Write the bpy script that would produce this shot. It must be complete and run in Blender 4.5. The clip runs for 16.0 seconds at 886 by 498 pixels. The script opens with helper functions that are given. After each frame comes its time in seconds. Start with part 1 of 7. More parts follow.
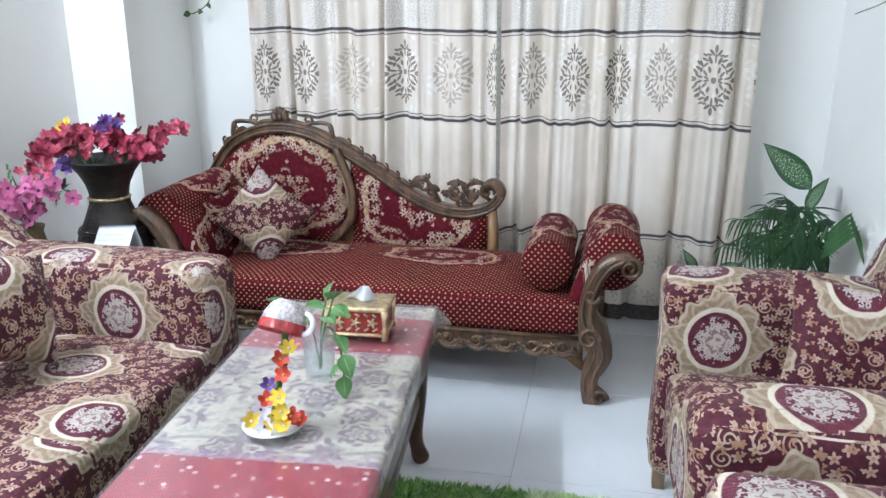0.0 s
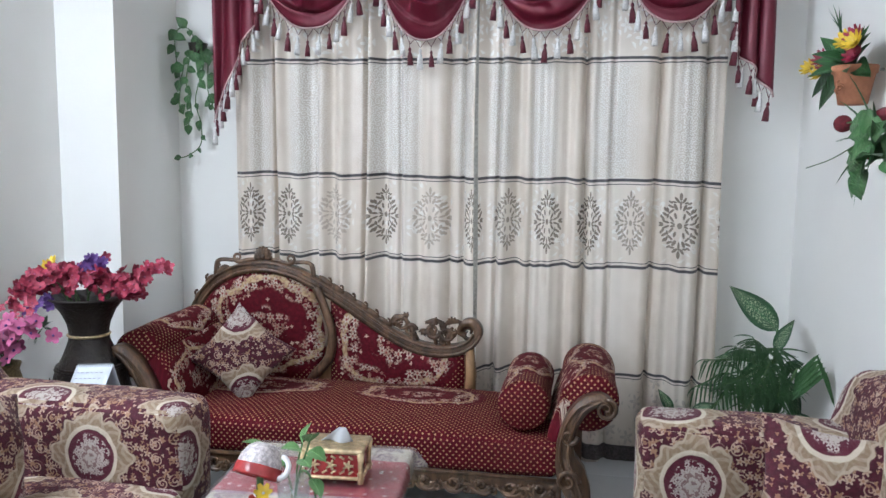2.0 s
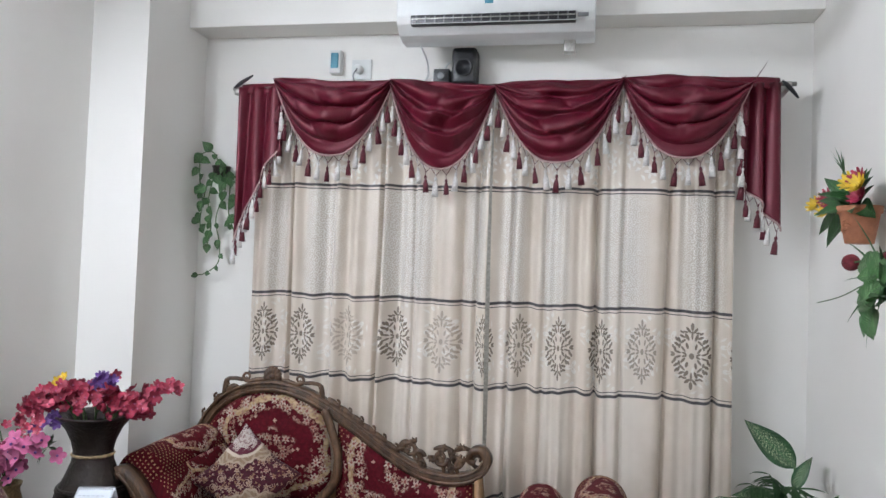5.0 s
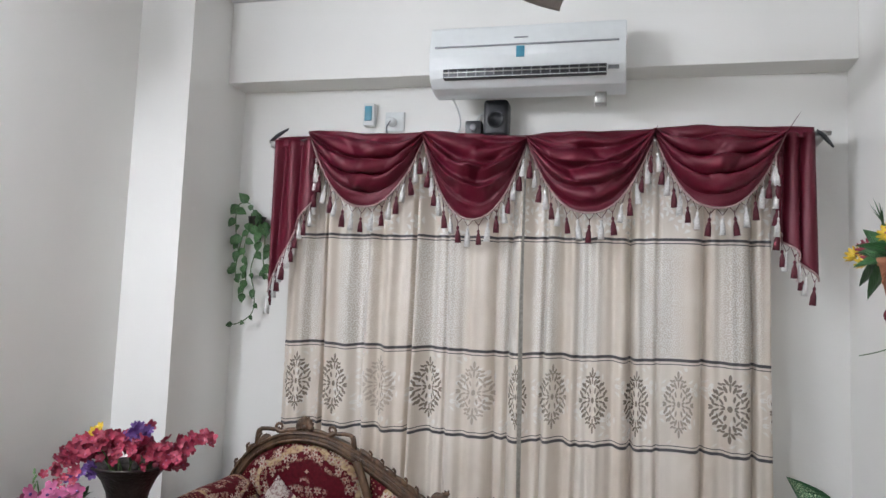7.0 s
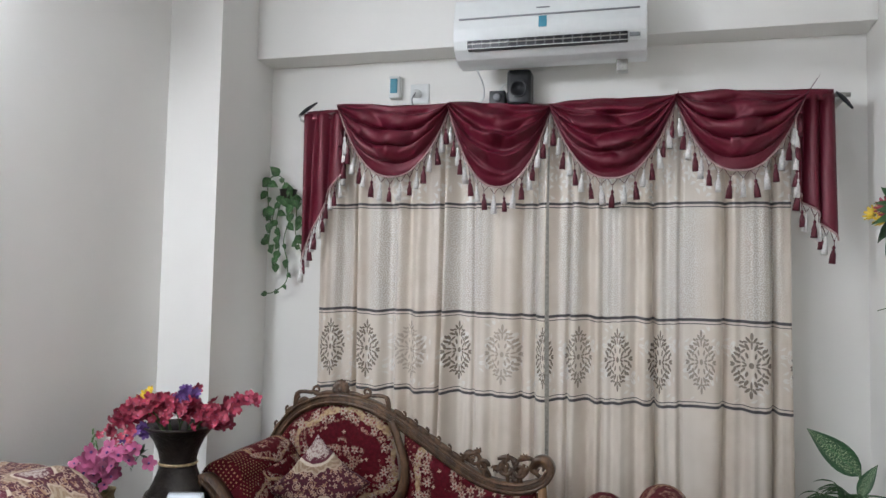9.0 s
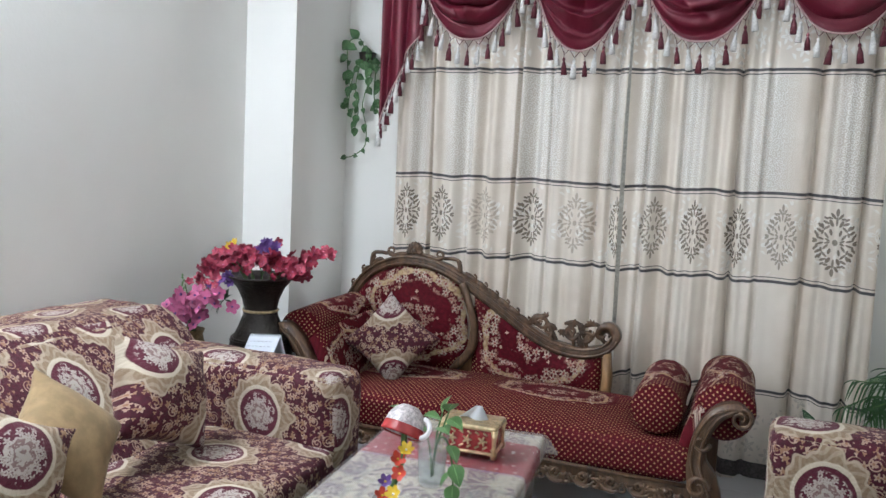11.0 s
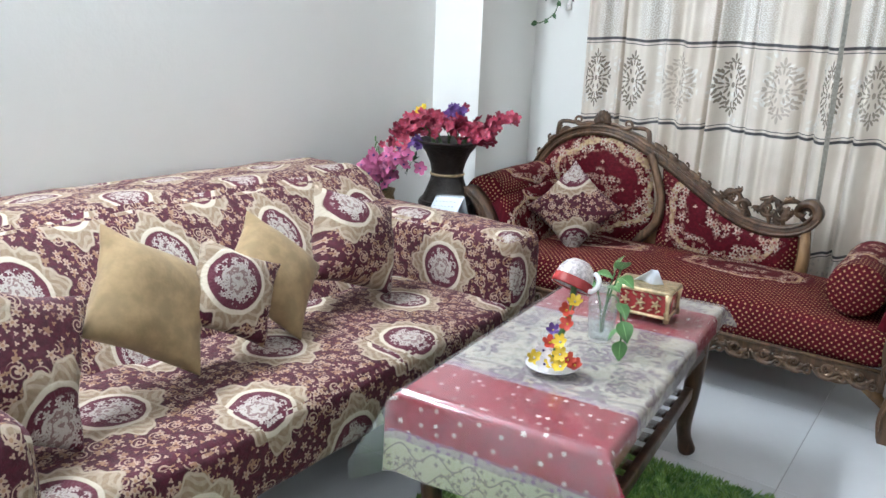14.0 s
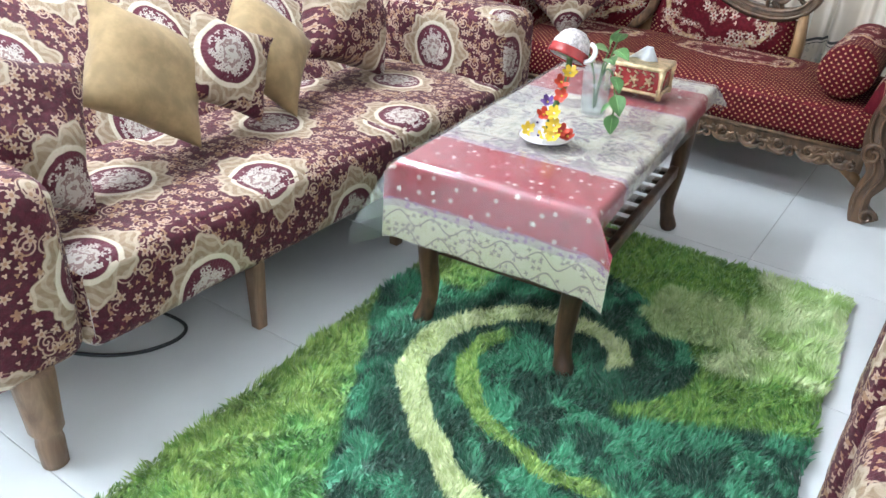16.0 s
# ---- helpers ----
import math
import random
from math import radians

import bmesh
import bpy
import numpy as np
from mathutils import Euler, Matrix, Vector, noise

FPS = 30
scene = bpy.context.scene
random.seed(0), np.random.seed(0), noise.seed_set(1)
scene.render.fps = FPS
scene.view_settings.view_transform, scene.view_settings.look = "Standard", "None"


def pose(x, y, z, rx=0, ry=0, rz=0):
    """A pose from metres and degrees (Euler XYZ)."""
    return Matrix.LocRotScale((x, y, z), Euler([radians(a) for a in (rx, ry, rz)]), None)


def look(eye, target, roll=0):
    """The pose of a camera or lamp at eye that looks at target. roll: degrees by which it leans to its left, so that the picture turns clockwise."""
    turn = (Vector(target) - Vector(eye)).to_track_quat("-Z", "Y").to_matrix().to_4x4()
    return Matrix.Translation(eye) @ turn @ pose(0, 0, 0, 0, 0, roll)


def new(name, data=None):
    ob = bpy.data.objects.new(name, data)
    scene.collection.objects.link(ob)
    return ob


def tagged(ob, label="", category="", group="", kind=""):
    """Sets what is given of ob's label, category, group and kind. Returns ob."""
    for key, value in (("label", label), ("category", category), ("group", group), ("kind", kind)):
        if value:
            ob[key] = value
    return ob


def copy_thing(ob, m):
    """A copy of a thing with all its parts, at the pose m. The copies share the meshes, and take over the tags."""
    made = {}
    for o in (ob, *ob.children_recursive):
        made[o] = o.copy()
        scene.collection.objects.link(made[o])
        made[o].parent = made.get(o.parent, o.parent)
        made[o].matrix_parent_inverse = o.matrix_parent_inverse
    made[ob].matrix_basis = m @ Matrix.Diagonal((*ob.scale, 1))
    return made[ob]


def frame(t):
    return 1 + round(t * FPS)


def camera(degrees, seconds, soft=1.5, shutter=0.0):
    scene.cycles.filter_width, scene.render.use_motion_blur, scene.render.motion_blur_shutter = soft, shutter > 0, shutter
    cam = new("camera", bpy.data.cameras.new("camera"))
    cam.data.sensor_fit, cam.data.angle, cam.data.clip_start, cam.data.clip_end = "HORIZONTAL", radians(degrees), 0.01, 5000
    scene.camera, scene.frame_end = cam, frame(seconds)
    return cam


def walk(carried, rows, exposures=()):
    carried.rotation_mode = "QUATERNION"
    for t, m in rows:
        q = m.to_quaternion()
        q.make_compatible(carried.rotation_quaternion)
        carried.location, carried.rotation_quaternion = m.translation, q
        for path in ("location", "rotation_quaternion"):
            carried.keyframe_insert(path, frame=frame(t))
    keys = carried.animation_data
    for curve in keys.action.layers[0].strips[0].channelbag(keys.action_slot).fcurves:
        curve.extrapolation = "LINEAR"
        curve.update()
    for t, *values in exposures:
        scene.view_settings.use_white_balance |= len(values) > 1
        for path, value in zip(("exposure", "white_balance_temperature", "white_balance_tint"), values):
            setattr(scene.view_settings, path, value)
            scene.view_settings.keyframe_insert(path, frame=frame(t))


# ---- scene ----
cam = camera(60.2, 16.0)
PATH = [
    (0, (0.145, 0.385, 1.297), (-0.248, 2.262, 0.731), 0.1),
    (0.5, (0.153, 0.372, 1.308), (-0.243, 2.274, 0.833), 0.1),
    (1, (0.156, 0.357, 1.318), (-0.243, 2.279, 0.934), 0.2),
    (1.5, (0.157, 0.343, 1.324), (-0.232, 2.281, 1.025), 0.5),
    (2, (0.16, 0.332, 1.332), (-0.196, 2.287, 1.107), 0.8),
    (2.5, (0.169, 0.325, 1.338), (-0.157, 2.292, 1.184), 1.1),
    (3, (0.183, 0.329, 1.344), (-0.121, 2.304, 1.254), 1.4),
    (3.5, (0.179, 0.32, 1.351), (-0.127, 2.296, 1.314), 1.5),
    (4, (0.172, 0.305, 1.368), (-0.167, 2.276, 1.388), 1.7),
    (6.5, (0.141, 0.314, 1.388), (-0.301, 2.261, 1.511), 2.2),
    (7, (0.153, 0.298, 1.402), (-0.321, 2.233, 1.586), 2.2),
    (7.5, (0.155, 0.276, 1.412), (-0.345, 2.196, 1.664), 2.1),
    (8, (0.157, 0.244, 1.423), (-0.365, 2.157, 1.684), 1.4),
    (8.5, (0.148, 0.205, 1.391), (-0.365, 2.128, 1.594), 1.0),
    (9, (0.133, 0.178, 1.366), (-0.383, 2.107, 1.478), 1.2),
    (11.5, (0.232, 0.184, 1.282), (-0.592, 1.988, 1.031), 2.8),
    (12, (0.244, 0.179, 1.272), (-0.693, 1.922, 0.989), 2.5),
    (12.5, (0.251, 0.167, 1.269), (-0.78, 1.85, 0.945), 2.5),
    (13, (0.259, 0.161, 1.26), (-0.837, 1.793, 0.888), 2.3),
    (13.5, (0.267, 0.16, 1.25), (-0.859, 1.755, 0.813), 2.2),
    (14, (0.272, 0.167, 1.24), (-0.849, 1.737, 0.71), 2.3),
    (14.5, (0.273, 0.173, 1.222), (-0.835, 1.712, 0.586), 2.3),
    (15, (0.274, 0.166, 1.204), (-0.808, 1.674, 0.459), 2.4),
    (15.5, (0.276, 0.138, 1.187), (-0.758, 1.615, 0.322), 2.6),
    (16, (0.296, 0.096, 1.177), (-0.668, 1.542, 0.187), 2.9),
]
walk(cam, [(t, look(e, g, r)) for t, e, g, r in PATH],
     [(0, -0.09, 5600, 8), (1.5, -0.36, 5700, 9), (2, -0.47, 5750, 10), (3.5, -0.67, 5950, 12), (4.5, -0.6, 6050, 13), (6.5, -0.76, 6200, 14), (7, -0.76, 6200, 14), (8, -1.1, 6250, 13), (9.2, -0.8, 6200, 13), (11.5, -0.58, 5900, 8), (13, -0.49, 5850, 7), (14.5, -0.13, 5800, 7), (16, 0.13, 5850, 6)])
# ---- world and light ----
world = bpy.data.worlds.new("world")
scene.world = world
world.use_nodes = True
sky = world.node_tree.nodes.new("ShaderNodeTexSky")
sky.sky_type, sky.sun_disc = "NISHITA", False
sky.sun_elevation, sky.sun_rotation = radians(48), radians(150)
world.node_tree.links.new(sky.outputs[0], world.node_tree.nodes["Background"].inputs[0])
world.node_tree.nodes["Background"].inputs[1].default_value = 0.12


def area(name, m, w, h, watts, colour):
    ob = new(name, bpy.data.lights.new(name, "AREA"))
    ob.data.shape, ob.data.size, ob.data.size_y = "RECTANGLE", w, h
    ob.data.energy, ob.data.color = watts, colour
    ob.matrix_world = m
    return ob


# daylight in the curtained window, and an added fill lamp out of view behind; the tube lamp hangs on the wall of the
# long sofa
area("window_daylight", look((-0.35, 4.2, 1.35), (-0.35, 3.0, 1.3)), 1.8, 1.6, 30, (0.9, 0.96, 1.0))
area("unseen_fill", look((0.2, -3.15, 1.4), (-0.3, 2.0, 1.0)), 1.1, 1.7, 10, (0.90, 0.96, 1.0))
# ---- small shader language ----
class Val:
    def __init__(self, tree, sock):
        self.tree, self.sock = tree, sock

    def op(self, kind, *others):
        n = self.tree.nodes.new("ShaderNodeMath")
        n.operation = kind
        for k, o in enumerate((self, *others)):
            if isinstance(o, Val):
                self.tree.links.new(o.sock, n.inputs[k])
            else:
                n.inputs[k].default_value = o
        return Val(self.tree, n.outputs[0])

    def __add__(self, o): return self.op("ADD", o)
    def __radd__(self, o): return self.op("ADD", o)
    def __sub__(self, o): return self.op("SUBTRACT", o)
    def __rsub__(self, o): return (self * -1.0) + o
    def __mul__(self, o): return self.op("MULTIPLY", o)
    def __rmul__(self, o): return self.op("MULTIPLY", o)
    def __truediv__(self, o): return self.op("DIVIDE", o)
    def lt(self, o): return self.op("LESS_THAN", o)
    def gt(self, o): return self.op("GREATER_THAN", o)
    def mx(self, o): return self.op("MAXIMUM", o)
    def mn(self, o): return self.op("MINIMUM", o)
    def fract(self): return self.op("FRACT")
    def floor(self): return self.op("FLOOR")
    def abs(self): return self.op("ABSOLUTE")
    def cos(self): return self.op("COSINE")
    def sin(self): return self.op("SINE")
    def sqrt(self): return self.op("SQRT")
    def atan2(self, o): return self.op("ARCTAN2", o)

    def ramp(self, a, b, lo=0.0, hi=1.0):
        """Smooth step from lo at a to hi at b."""
        n = self.tree.nodes.new("ShaderNodeMapRange")
        n.interpolation_type = "SMOOTHSTEP"
        flip = a > b
        if flip:
            a, b, lo, hi = b, a, hi, lo
        self.tree.links.new(self.sock, n.inputs[0])
        for k, v in zip((1, 2, 3, 4), (a, b, lo, hi)):
            n.inputs[k].default_value = v
        return Val(self.tree, n.outputs[0])


class Pen:
    """Draws one material."""

    def __init__(self, name):
        self.mat = bpy.data.materials.new(name)
        self.mat.use_nodes = True
        self.tree = self.mat.node_tree
        self.bsdf = self.tree.nodes["Principled BSDF"]
        self.coord = self.tree.nodes.new("ShaderNodeTexCoord")

    def xyz(self, which):
        n = self.tree.nodes.new("ShaderNodeSeparateXYZ")
        self.tree.links.new(self.coord.outputs[which], n.inputs[0])
        return [Val(self.tree, o) for o in n.outputs]

    def vec(self, x, y, z=0.0):
        n = self.tree.nodes.new("ShaderNodeCombineXYZ")
        for k, v in enumerate((x, y, z)):
            if isinstance(v, Val):
                self.tree.links.new(v.sock, n.inputs[k])
            else:
                n.inputs[k].default_value = v
        return n.outputs[0]

    def noise(self, scale, detail=3, vec=None, rough=0.55, distort=0.0):
        n = self.tree.nodes.new("ShaderNodeTexNoise")
        self.tree.links.new(vec or self.coord.outputs["Object"], n.inputs["Vector"])
        n.inputs["Scale"].default_value, n.inputs["Detail"].default_value = scale, detail
        n.inputs["Roughness"].default_value, n.inputs["Distortion"].default_value = rough, distort
        return Val(self.tree, n.outputs[0])

    def cells(self, u, v, scale, chance=1.0):
        """Scattered points: the way from the nearest one, in cells, and a random number for it."""
        n = self.tree.nodes.new("ShaderNodeTexVoronoi")
        n.voronoi_dimensions = "2D"
        self.tree.links.new(self.vec(u * scale, v * scale), n.inputs["Vector"])
        n.inputs["Scale"].default_value, n.inputs["Randomness"].default_value = 1.0, chance
        p = self.tree.nodes.new("ShaderNodeSeparateXYZ")
        self.tree.links.new(n.outputs["Position"], p.inputs[0])
        c = self.tree.nodes.new("ShaderNodeSeparateColor")
        self.tree.links.new(n.outputs["Color"], c.inputs[0])
        px, py = Val(self.tree, p.outputs[0]), Val(self.tree, p.outputs[1])
        return u * scale - px, v * scale - py, Val(self.tree, c.outputs[0]), Val(self.tree, n.outputs["Distance"])

    def random(self):
        n = self.tree.nodes.new("ShaderNodeObjectInfo")
        return Val(self.tree, n.outputs["Random"])

    def island(self):
        n = self.tree.nodes.new("ShaderNodeNewGeometry")
        return Val(self.tree, n.outputs["Random Per Island"])

    def rgb(self, c):
        n = self.tree.nodes.new("ShaderNodeRGB")
        n.outputs[0].default_value = (*c, 1)
        return n.outputs[0]

    def mix(self, f, a, b):
        n = self.tree.nodes.new("ShaderNodeMix")
        n.data_type = "RGBA"
        if isinstance(f, Val):
            self.tree.links.new(f.sock, n.inputs[0])
        else:
            n.inputs[0].default_value = f
        for k, c in ((6, a), (7, b)):
            self.tree.links.new(self.rgb(c) if isinstance(c, tuple) else c, n.inputs[k])
        return n.outputs[2]

    def done(self, colour, rough=0.6, metal=0.0, bump=None, height=0.002, **more):
        put = {"Base Color": colour, "Roughness": rough, "Metallic": metal, **more}
        for key, v in put.items():
            s = self.bsdf.inputs[key.replace("_", " ")]
            if isinstance(v, Val):
                self.tree.links.new(v.sock, s)
            elif isinstance(v, tuple):
                s.default_value = (*v, 1) if len(v) == 3 else v
            elif isinstance(v, (int, float)):
                s.default_value = v
            else:
                self.tree.links.new(v, s)
        if bump is not None:
            n = self.tree.nodes.new("ShaderNodeBump")
            n.inputs["Strength"].default_value, n.inputs["Distance"].default_value = 1.0, height
            self.tree.links.new(bump.sock, n.inputs["Height"])
            self.tree.links.new(n.outputs[0], self.bsdf.inputs["Normal"])
        return self.mat


def polar(x, y):
    return (x * x + y * y).sqrt(), y.atan2(x)


def lattice(u, v, pu, pv):
    """The way from the nearest point of a half-drop lattice."""
    au = ((u / pu + 0.5).fract() - 0.5) * pu
    av = ((v / pv + 0.5).fract() - 0.5) * pv
    bu, bv = ((u / pu).fract() - 0.5) * pu, ((v / pv).fract() - 0.5) * pv
    near = (au * au + av * av).lt(bu * bu + bv * bv)
    far = 1.0 - near
    return au * near + bu * far, av * near + bv * far


def blossoms(p, u, v, scale, size, petals=5, chance=0.75):
    """A field of small flowers: 1 on a flower, 0 off it; and its heart."""
    x, y, rnd, _ = p.cells(u, v, scale, chance)
    r, a = polar(x, y)
    edge = (a * petals + rnd * 6.0).cos() * 0.3 + 0.75
    return (r / (edge * size)).ramp(1.06, 0.94), r.ramp(size * 0.34, size * 0.24), rnd


# ---- meshes ----
def thing(name, at, label, category, group="", kind=""):
    ob = new(name)
    ob.empty_display_size = 0.05
    ob.location = at
    return tagged(ob, label, category, group, kind)


def part(name, bm, material, parent=None, label="", smooth=True):
    """Links a bmesh, in the place's own metres, as one mesh object under a thing or a part."""
    if isinstance(bm, bpy.types.Mesh):
        me = bm
    else:
        bmesh.ops.recalc_face_normals(bm, faces=bm.faces)
        me = bpy.data.meshes.new(name)
        bm.to_mesh(me)
        bm.free()
        me.polygons.foreach_set("use_smooth", [smooth] * len(me.polygons))
        me.materials.append(material)
    ob = new(name, me)
    if parent is not None:
        ob.parent = parent
        top = parent
        ob.matrix_parent_inverse = Matrix.Translation(-top.location) if top.type == "EMPTY" else Matrix()
    return tagged(ob, label) if label else ob


def lone(name, bm, material, label, category, group="", kind="", smooth=True):
    return tagged(part(name, bm, material, smooth=smooth), label, category, group, kind)


def rbox(lo, hi, bevel=0.004, seg=2, m=None, bm=None):
    own = bmesh.new()
    bmesh.ops.create_cube(own, size=1)
    for v in own.verts:
        v.co = [lo[k] + (v.co[k] + 0.5) * (hi[k] - lo[k]) for k in range(3)]
    if bevel:
        bmesh.ops.bevel(own, geom=own.edges[:], offset=bevel, segments=seg, profile=0.5, affect="EDGES")
    if m is not None:
        own.transform(m)
    return own if bm is None else join(bm, own)


def join(bm, other):
    me = bpy.data.meshes.new("tmp")
    other.to_mesh(me)
    other.free()
    bm.from_mesh(me)
    bpy.data.meshes.remove(me)
    return bm


def sheet(nu, nv, fn, uv=None, thick=0.0):
    """A grid of points fn(s, t), s and t from 0 to 1, with its uv."""
    bm = bmesh.new()
    layer = bm.loops.layers.uv.new("uv")
    rows = [[bm.verts.new(fn(i / nu, j / nv)) for i in range(nu + 1)] for j in range(nv + 1)]
    for j in range(nv):
        for i in range(nu):
            f = bm.faces.new((rows[j][i], rows[j][i + 1], rows[j + 1][i + 1], rows[j + 1][i]))
            for l, (a, b) in zip(f.loops, ((i, j), (i + 1, j), (i + 1, j + 1), (i, j + 1))):
                l[layer].uv = uv(a / nu, b / nv) if uv else (a / nu, b / nv)
    if thick:
        bmesh.ops.recalc_face_normals(bm, faces=bm.faces)
        bmesh.ops.solidify(bm, geom=bm.faces[:], thickness=thick)
    return bm


def lathe(profile, n=32, m=None, cap=True):
    """Turns (radius, height) points round z."""
    bm = bmesh.new()
    layer = bm.loops.layers.uv.new("uv")
    rings = [[bm.verts.new((r * math.cos(2 * math.pi * k / n), r * math.sin(2 * math.pi * k / n), z)) for k in range(n)] for r, z in profile]
    for j in range(len(rings) - 1):
        for k in range(n):
            f = bm.faces.new((rings[j][k], rings[j][(k + 1) % n], rings[j + 1][(k + 1) % n], rings[j + 1][k]))
            for l, (a, b) in zip(f.loops, ((k, j), (k + 1, j), (k + 1, j + 1), (k, j + 1))):
                l[layer].uv = (a / n, profile[b][1])
    if cap:
        bm.faces.new(rings[0])
        bm.faces.new(rings[-1])
    if m is not None:
        bm.transform(m)
    return bm


def spline(pts, per=6):
    """Catmull-Rom through the points."""
    pts = [Vector(p) for p in pts]
    ext = [2 * pts[0] - pts[1], *pts, 2 * pts[-1] - pts[-2]]
    out = []
    for i in range(1, len(ext) - 2):
        a, b, c, d = ext[i - 1:i + 3]
        for k in range(per):
            t = k / per
            out.append(0.5 * (2 * b + (c - a) * t + (2 * a - 5 * b + 4 * c - d) * t * t + (3 * b - a - 3 * c + d) * t ** 3))
    return [*out, pts[-1]]


def tube(pts, r, n=8, bm=None, flat=1.0):
    """A round rod along the points; r is a number or one for each point. flat squeezes it along y."""
    own = bm if bm is not None else bmesh.new()
    pts = [Vector(p) for p in pts]
    rs = [r] * len(pts) if isinstance(r, (int, float)) else r
    side, rings = None, []
    for i, p in enumerate(pts):
        d = (pts[min(i + 1, len(pts) - 1)] - pts[max(i - 1, 0)]).normalized()
        if side is None:
            side = d.orthogonal().normalized()
        side = (side - d * side.dot(d)).normalized()
        up = d.cross(side)
        ring = []
        for k in range(n):
            o = (side * math.cos(2 * math.pi * k / n) + up * math.sin(2 * math.pi * k / n)) * rs[i]
            o.y *= flat
            ring.append(own.verts.new(p + o))
        rings.append(ring)
    for a, b in zip(rings, rings[1:]):
        for k in range(n):
            own.faces.new((a[k], a[(k + 1) % n], b[(k + 1) % n], b[k]))
    own.faces.new(rings[0])
    own.faces.new(rings[-1])
    return own


def ribbon(path, widths, y0, y1, bevel=0.006, bm=None):
    """A board cut along a path in the xz plane, as deep as y0 to y1."""
    path = [Vector((a, 0, b)) for a, b in path]
    left, right = [], []
    for i, p in enumerate(path):
        d = (path[min(i + 1, len(path) - 1)] - path[max(i - 1, 0)]).normalized()
        n = Vector((-d.z, 0, d.x)) * widths[i] / 2
        left.append(p + n)
        right.append(p - n)
    own = bmesh.new()
    ring = [(v.x, v.z) for v in left], [(v.x, v.z) for v in right]
    ys = (y0 + bevel, y0, y1, y1 - bevel) if False else (y0, y1)
    a = [[own.verts.new((x, y, z)) for x, z in ring[0]] for y in ys]
    b = [[own.verts.new((x, y, z)) for x, z in ring[1]] for y in ys]
    for i in range(len(path) - 1):
        own.faces.new((a[0][i], a[0][i + 1], b[0][i + 1], b[0][i]))
        own.faces.new((a[1][i], b[1][i], b[1][i + 1], a[1][i + 1]))
        own.faces.new((a[0][i], a[1][i], a[1][i + 1], a[0][i + 1]))
        own.faces.new((b[0][i], b[0][i + 1], b[1][i + 1], b[1][i]))
    own.faces.new((a[0][0], b[0][0], b[1][0], a[1][0]))
    own.faces.new((a[0][-1], a[1][-1], b[1][-1], b[0][-1]))
    if bevel:
        edges = [e for e in own.edges if len(e.link_faces) == 2 and e.calc_face_angle(0) > 1.0]
        bmesh.ops.bevel(own, geom=edges, offset=bevel, segments=2, profile=0.5, affect="EDGES")
    return own if bm is None else join(bm, own)


def box_uv(scale=1.0, du=0.0, dv=0.0):
    """Cloth laid over a box: along y and down over the front, or across the ends."""
    def uv(co, n):
        a = [abs(k) for k in n]
        if a[1] >= max(a[0], a[2]):
            return co.x * scale + du, co.z * scale + dv
        if a[2] >= a[0]:
            return co.y * scale + du, -co.x * scale + dv
        return co.y * scale + du, co.z * scale + dv
    return uv


def soft(lo, hi, r, puff=(0, 0, 0), uv=None, wave=0.004, seed=0, cells=14):
    """An upholstered block: rounded edges, bulging faces and slight creases."""
    def steps(a, b):
        inner = [a + r + (b - a - 2 * r) * k / cells for k in range(cells + 1)]
        turn = [r * (1 - math.cos(q)) for q in (0, 0.3, 0.6, 0.9, 1.2)]
        return [a + q for q in turn] + inner + [b - q for q in reversed(turn)]
    ax = [steps(lo[k], hi[k]) for k in range(3)]
    bm = bmesh.new()
    for k in range(3):
        i, j = [(1, 2), (2, 0), (0, 1)][k]
        for end in (lo[k], hi[k]):
            grid = []
            for q in ax[j]:
                row = []
                for p in ax[i]:
                    co = [0, 0, 0]
                    co[k], co[i], co[j] = end, p, q
                    row.append(bm.verts.new(co))
                grid.append(row)
            for a in range(len(grid) - 1):
                for b in range(len(grid[0]) - 1):
                    bm.faces.new((grid[a][b], grid[a][b + 1], grid[a + 1][b + 1], grid[a + 1][b]))
    bmesh.ops.remove_doubles(bm, verts=bm.verts, dist=1e-5)
    mid = [(lo[k] + hi[k]) / 2 for k in range(3)]
    half = [(hi[k] - lo[k]) / 2 for k in range(3)]
    for v in bm.verts:
        p = v.co.copy()
        q = Vector([min(max(p[k], lo[k] + r), hi[k] - r) for k in range(3)])
        d = p - q
        v.co = q + d.normalized() * r if d.length > 1e-6 else p
        s = [(p[k] - mid[k]) / half[k] for k in range(3)]
        for k in range(3):
            i, j = [(1, 2), (2, 0), (0, 1)][k]
            v.co[k] += puff[k] * s[k] * max(0, 1 - abs(s[i]) ** 2.5) * max(0, 1 - abs(s[j]) ** 2.5)
        v.co += noise.noise_vector(p * 7 + Vector((seed, 0, 0))) * wave + noise.noise_vector(p * 22 + Vector((seed, 3, 0))) * wave * 0.3
    bmesh.ops.recalc_face_normals(bm, faces=bm.faces)
    lay_uv(bm, uv or box_uv())
    return bm


def lay_uv(bm, uv):
    layer = bm.loops.layers.uv.verify()
    bm.normal_update()
    for f in bm.faces:
        for l in f.loops:
            l[layer].uv = uv(l.vert.co, f.normal)


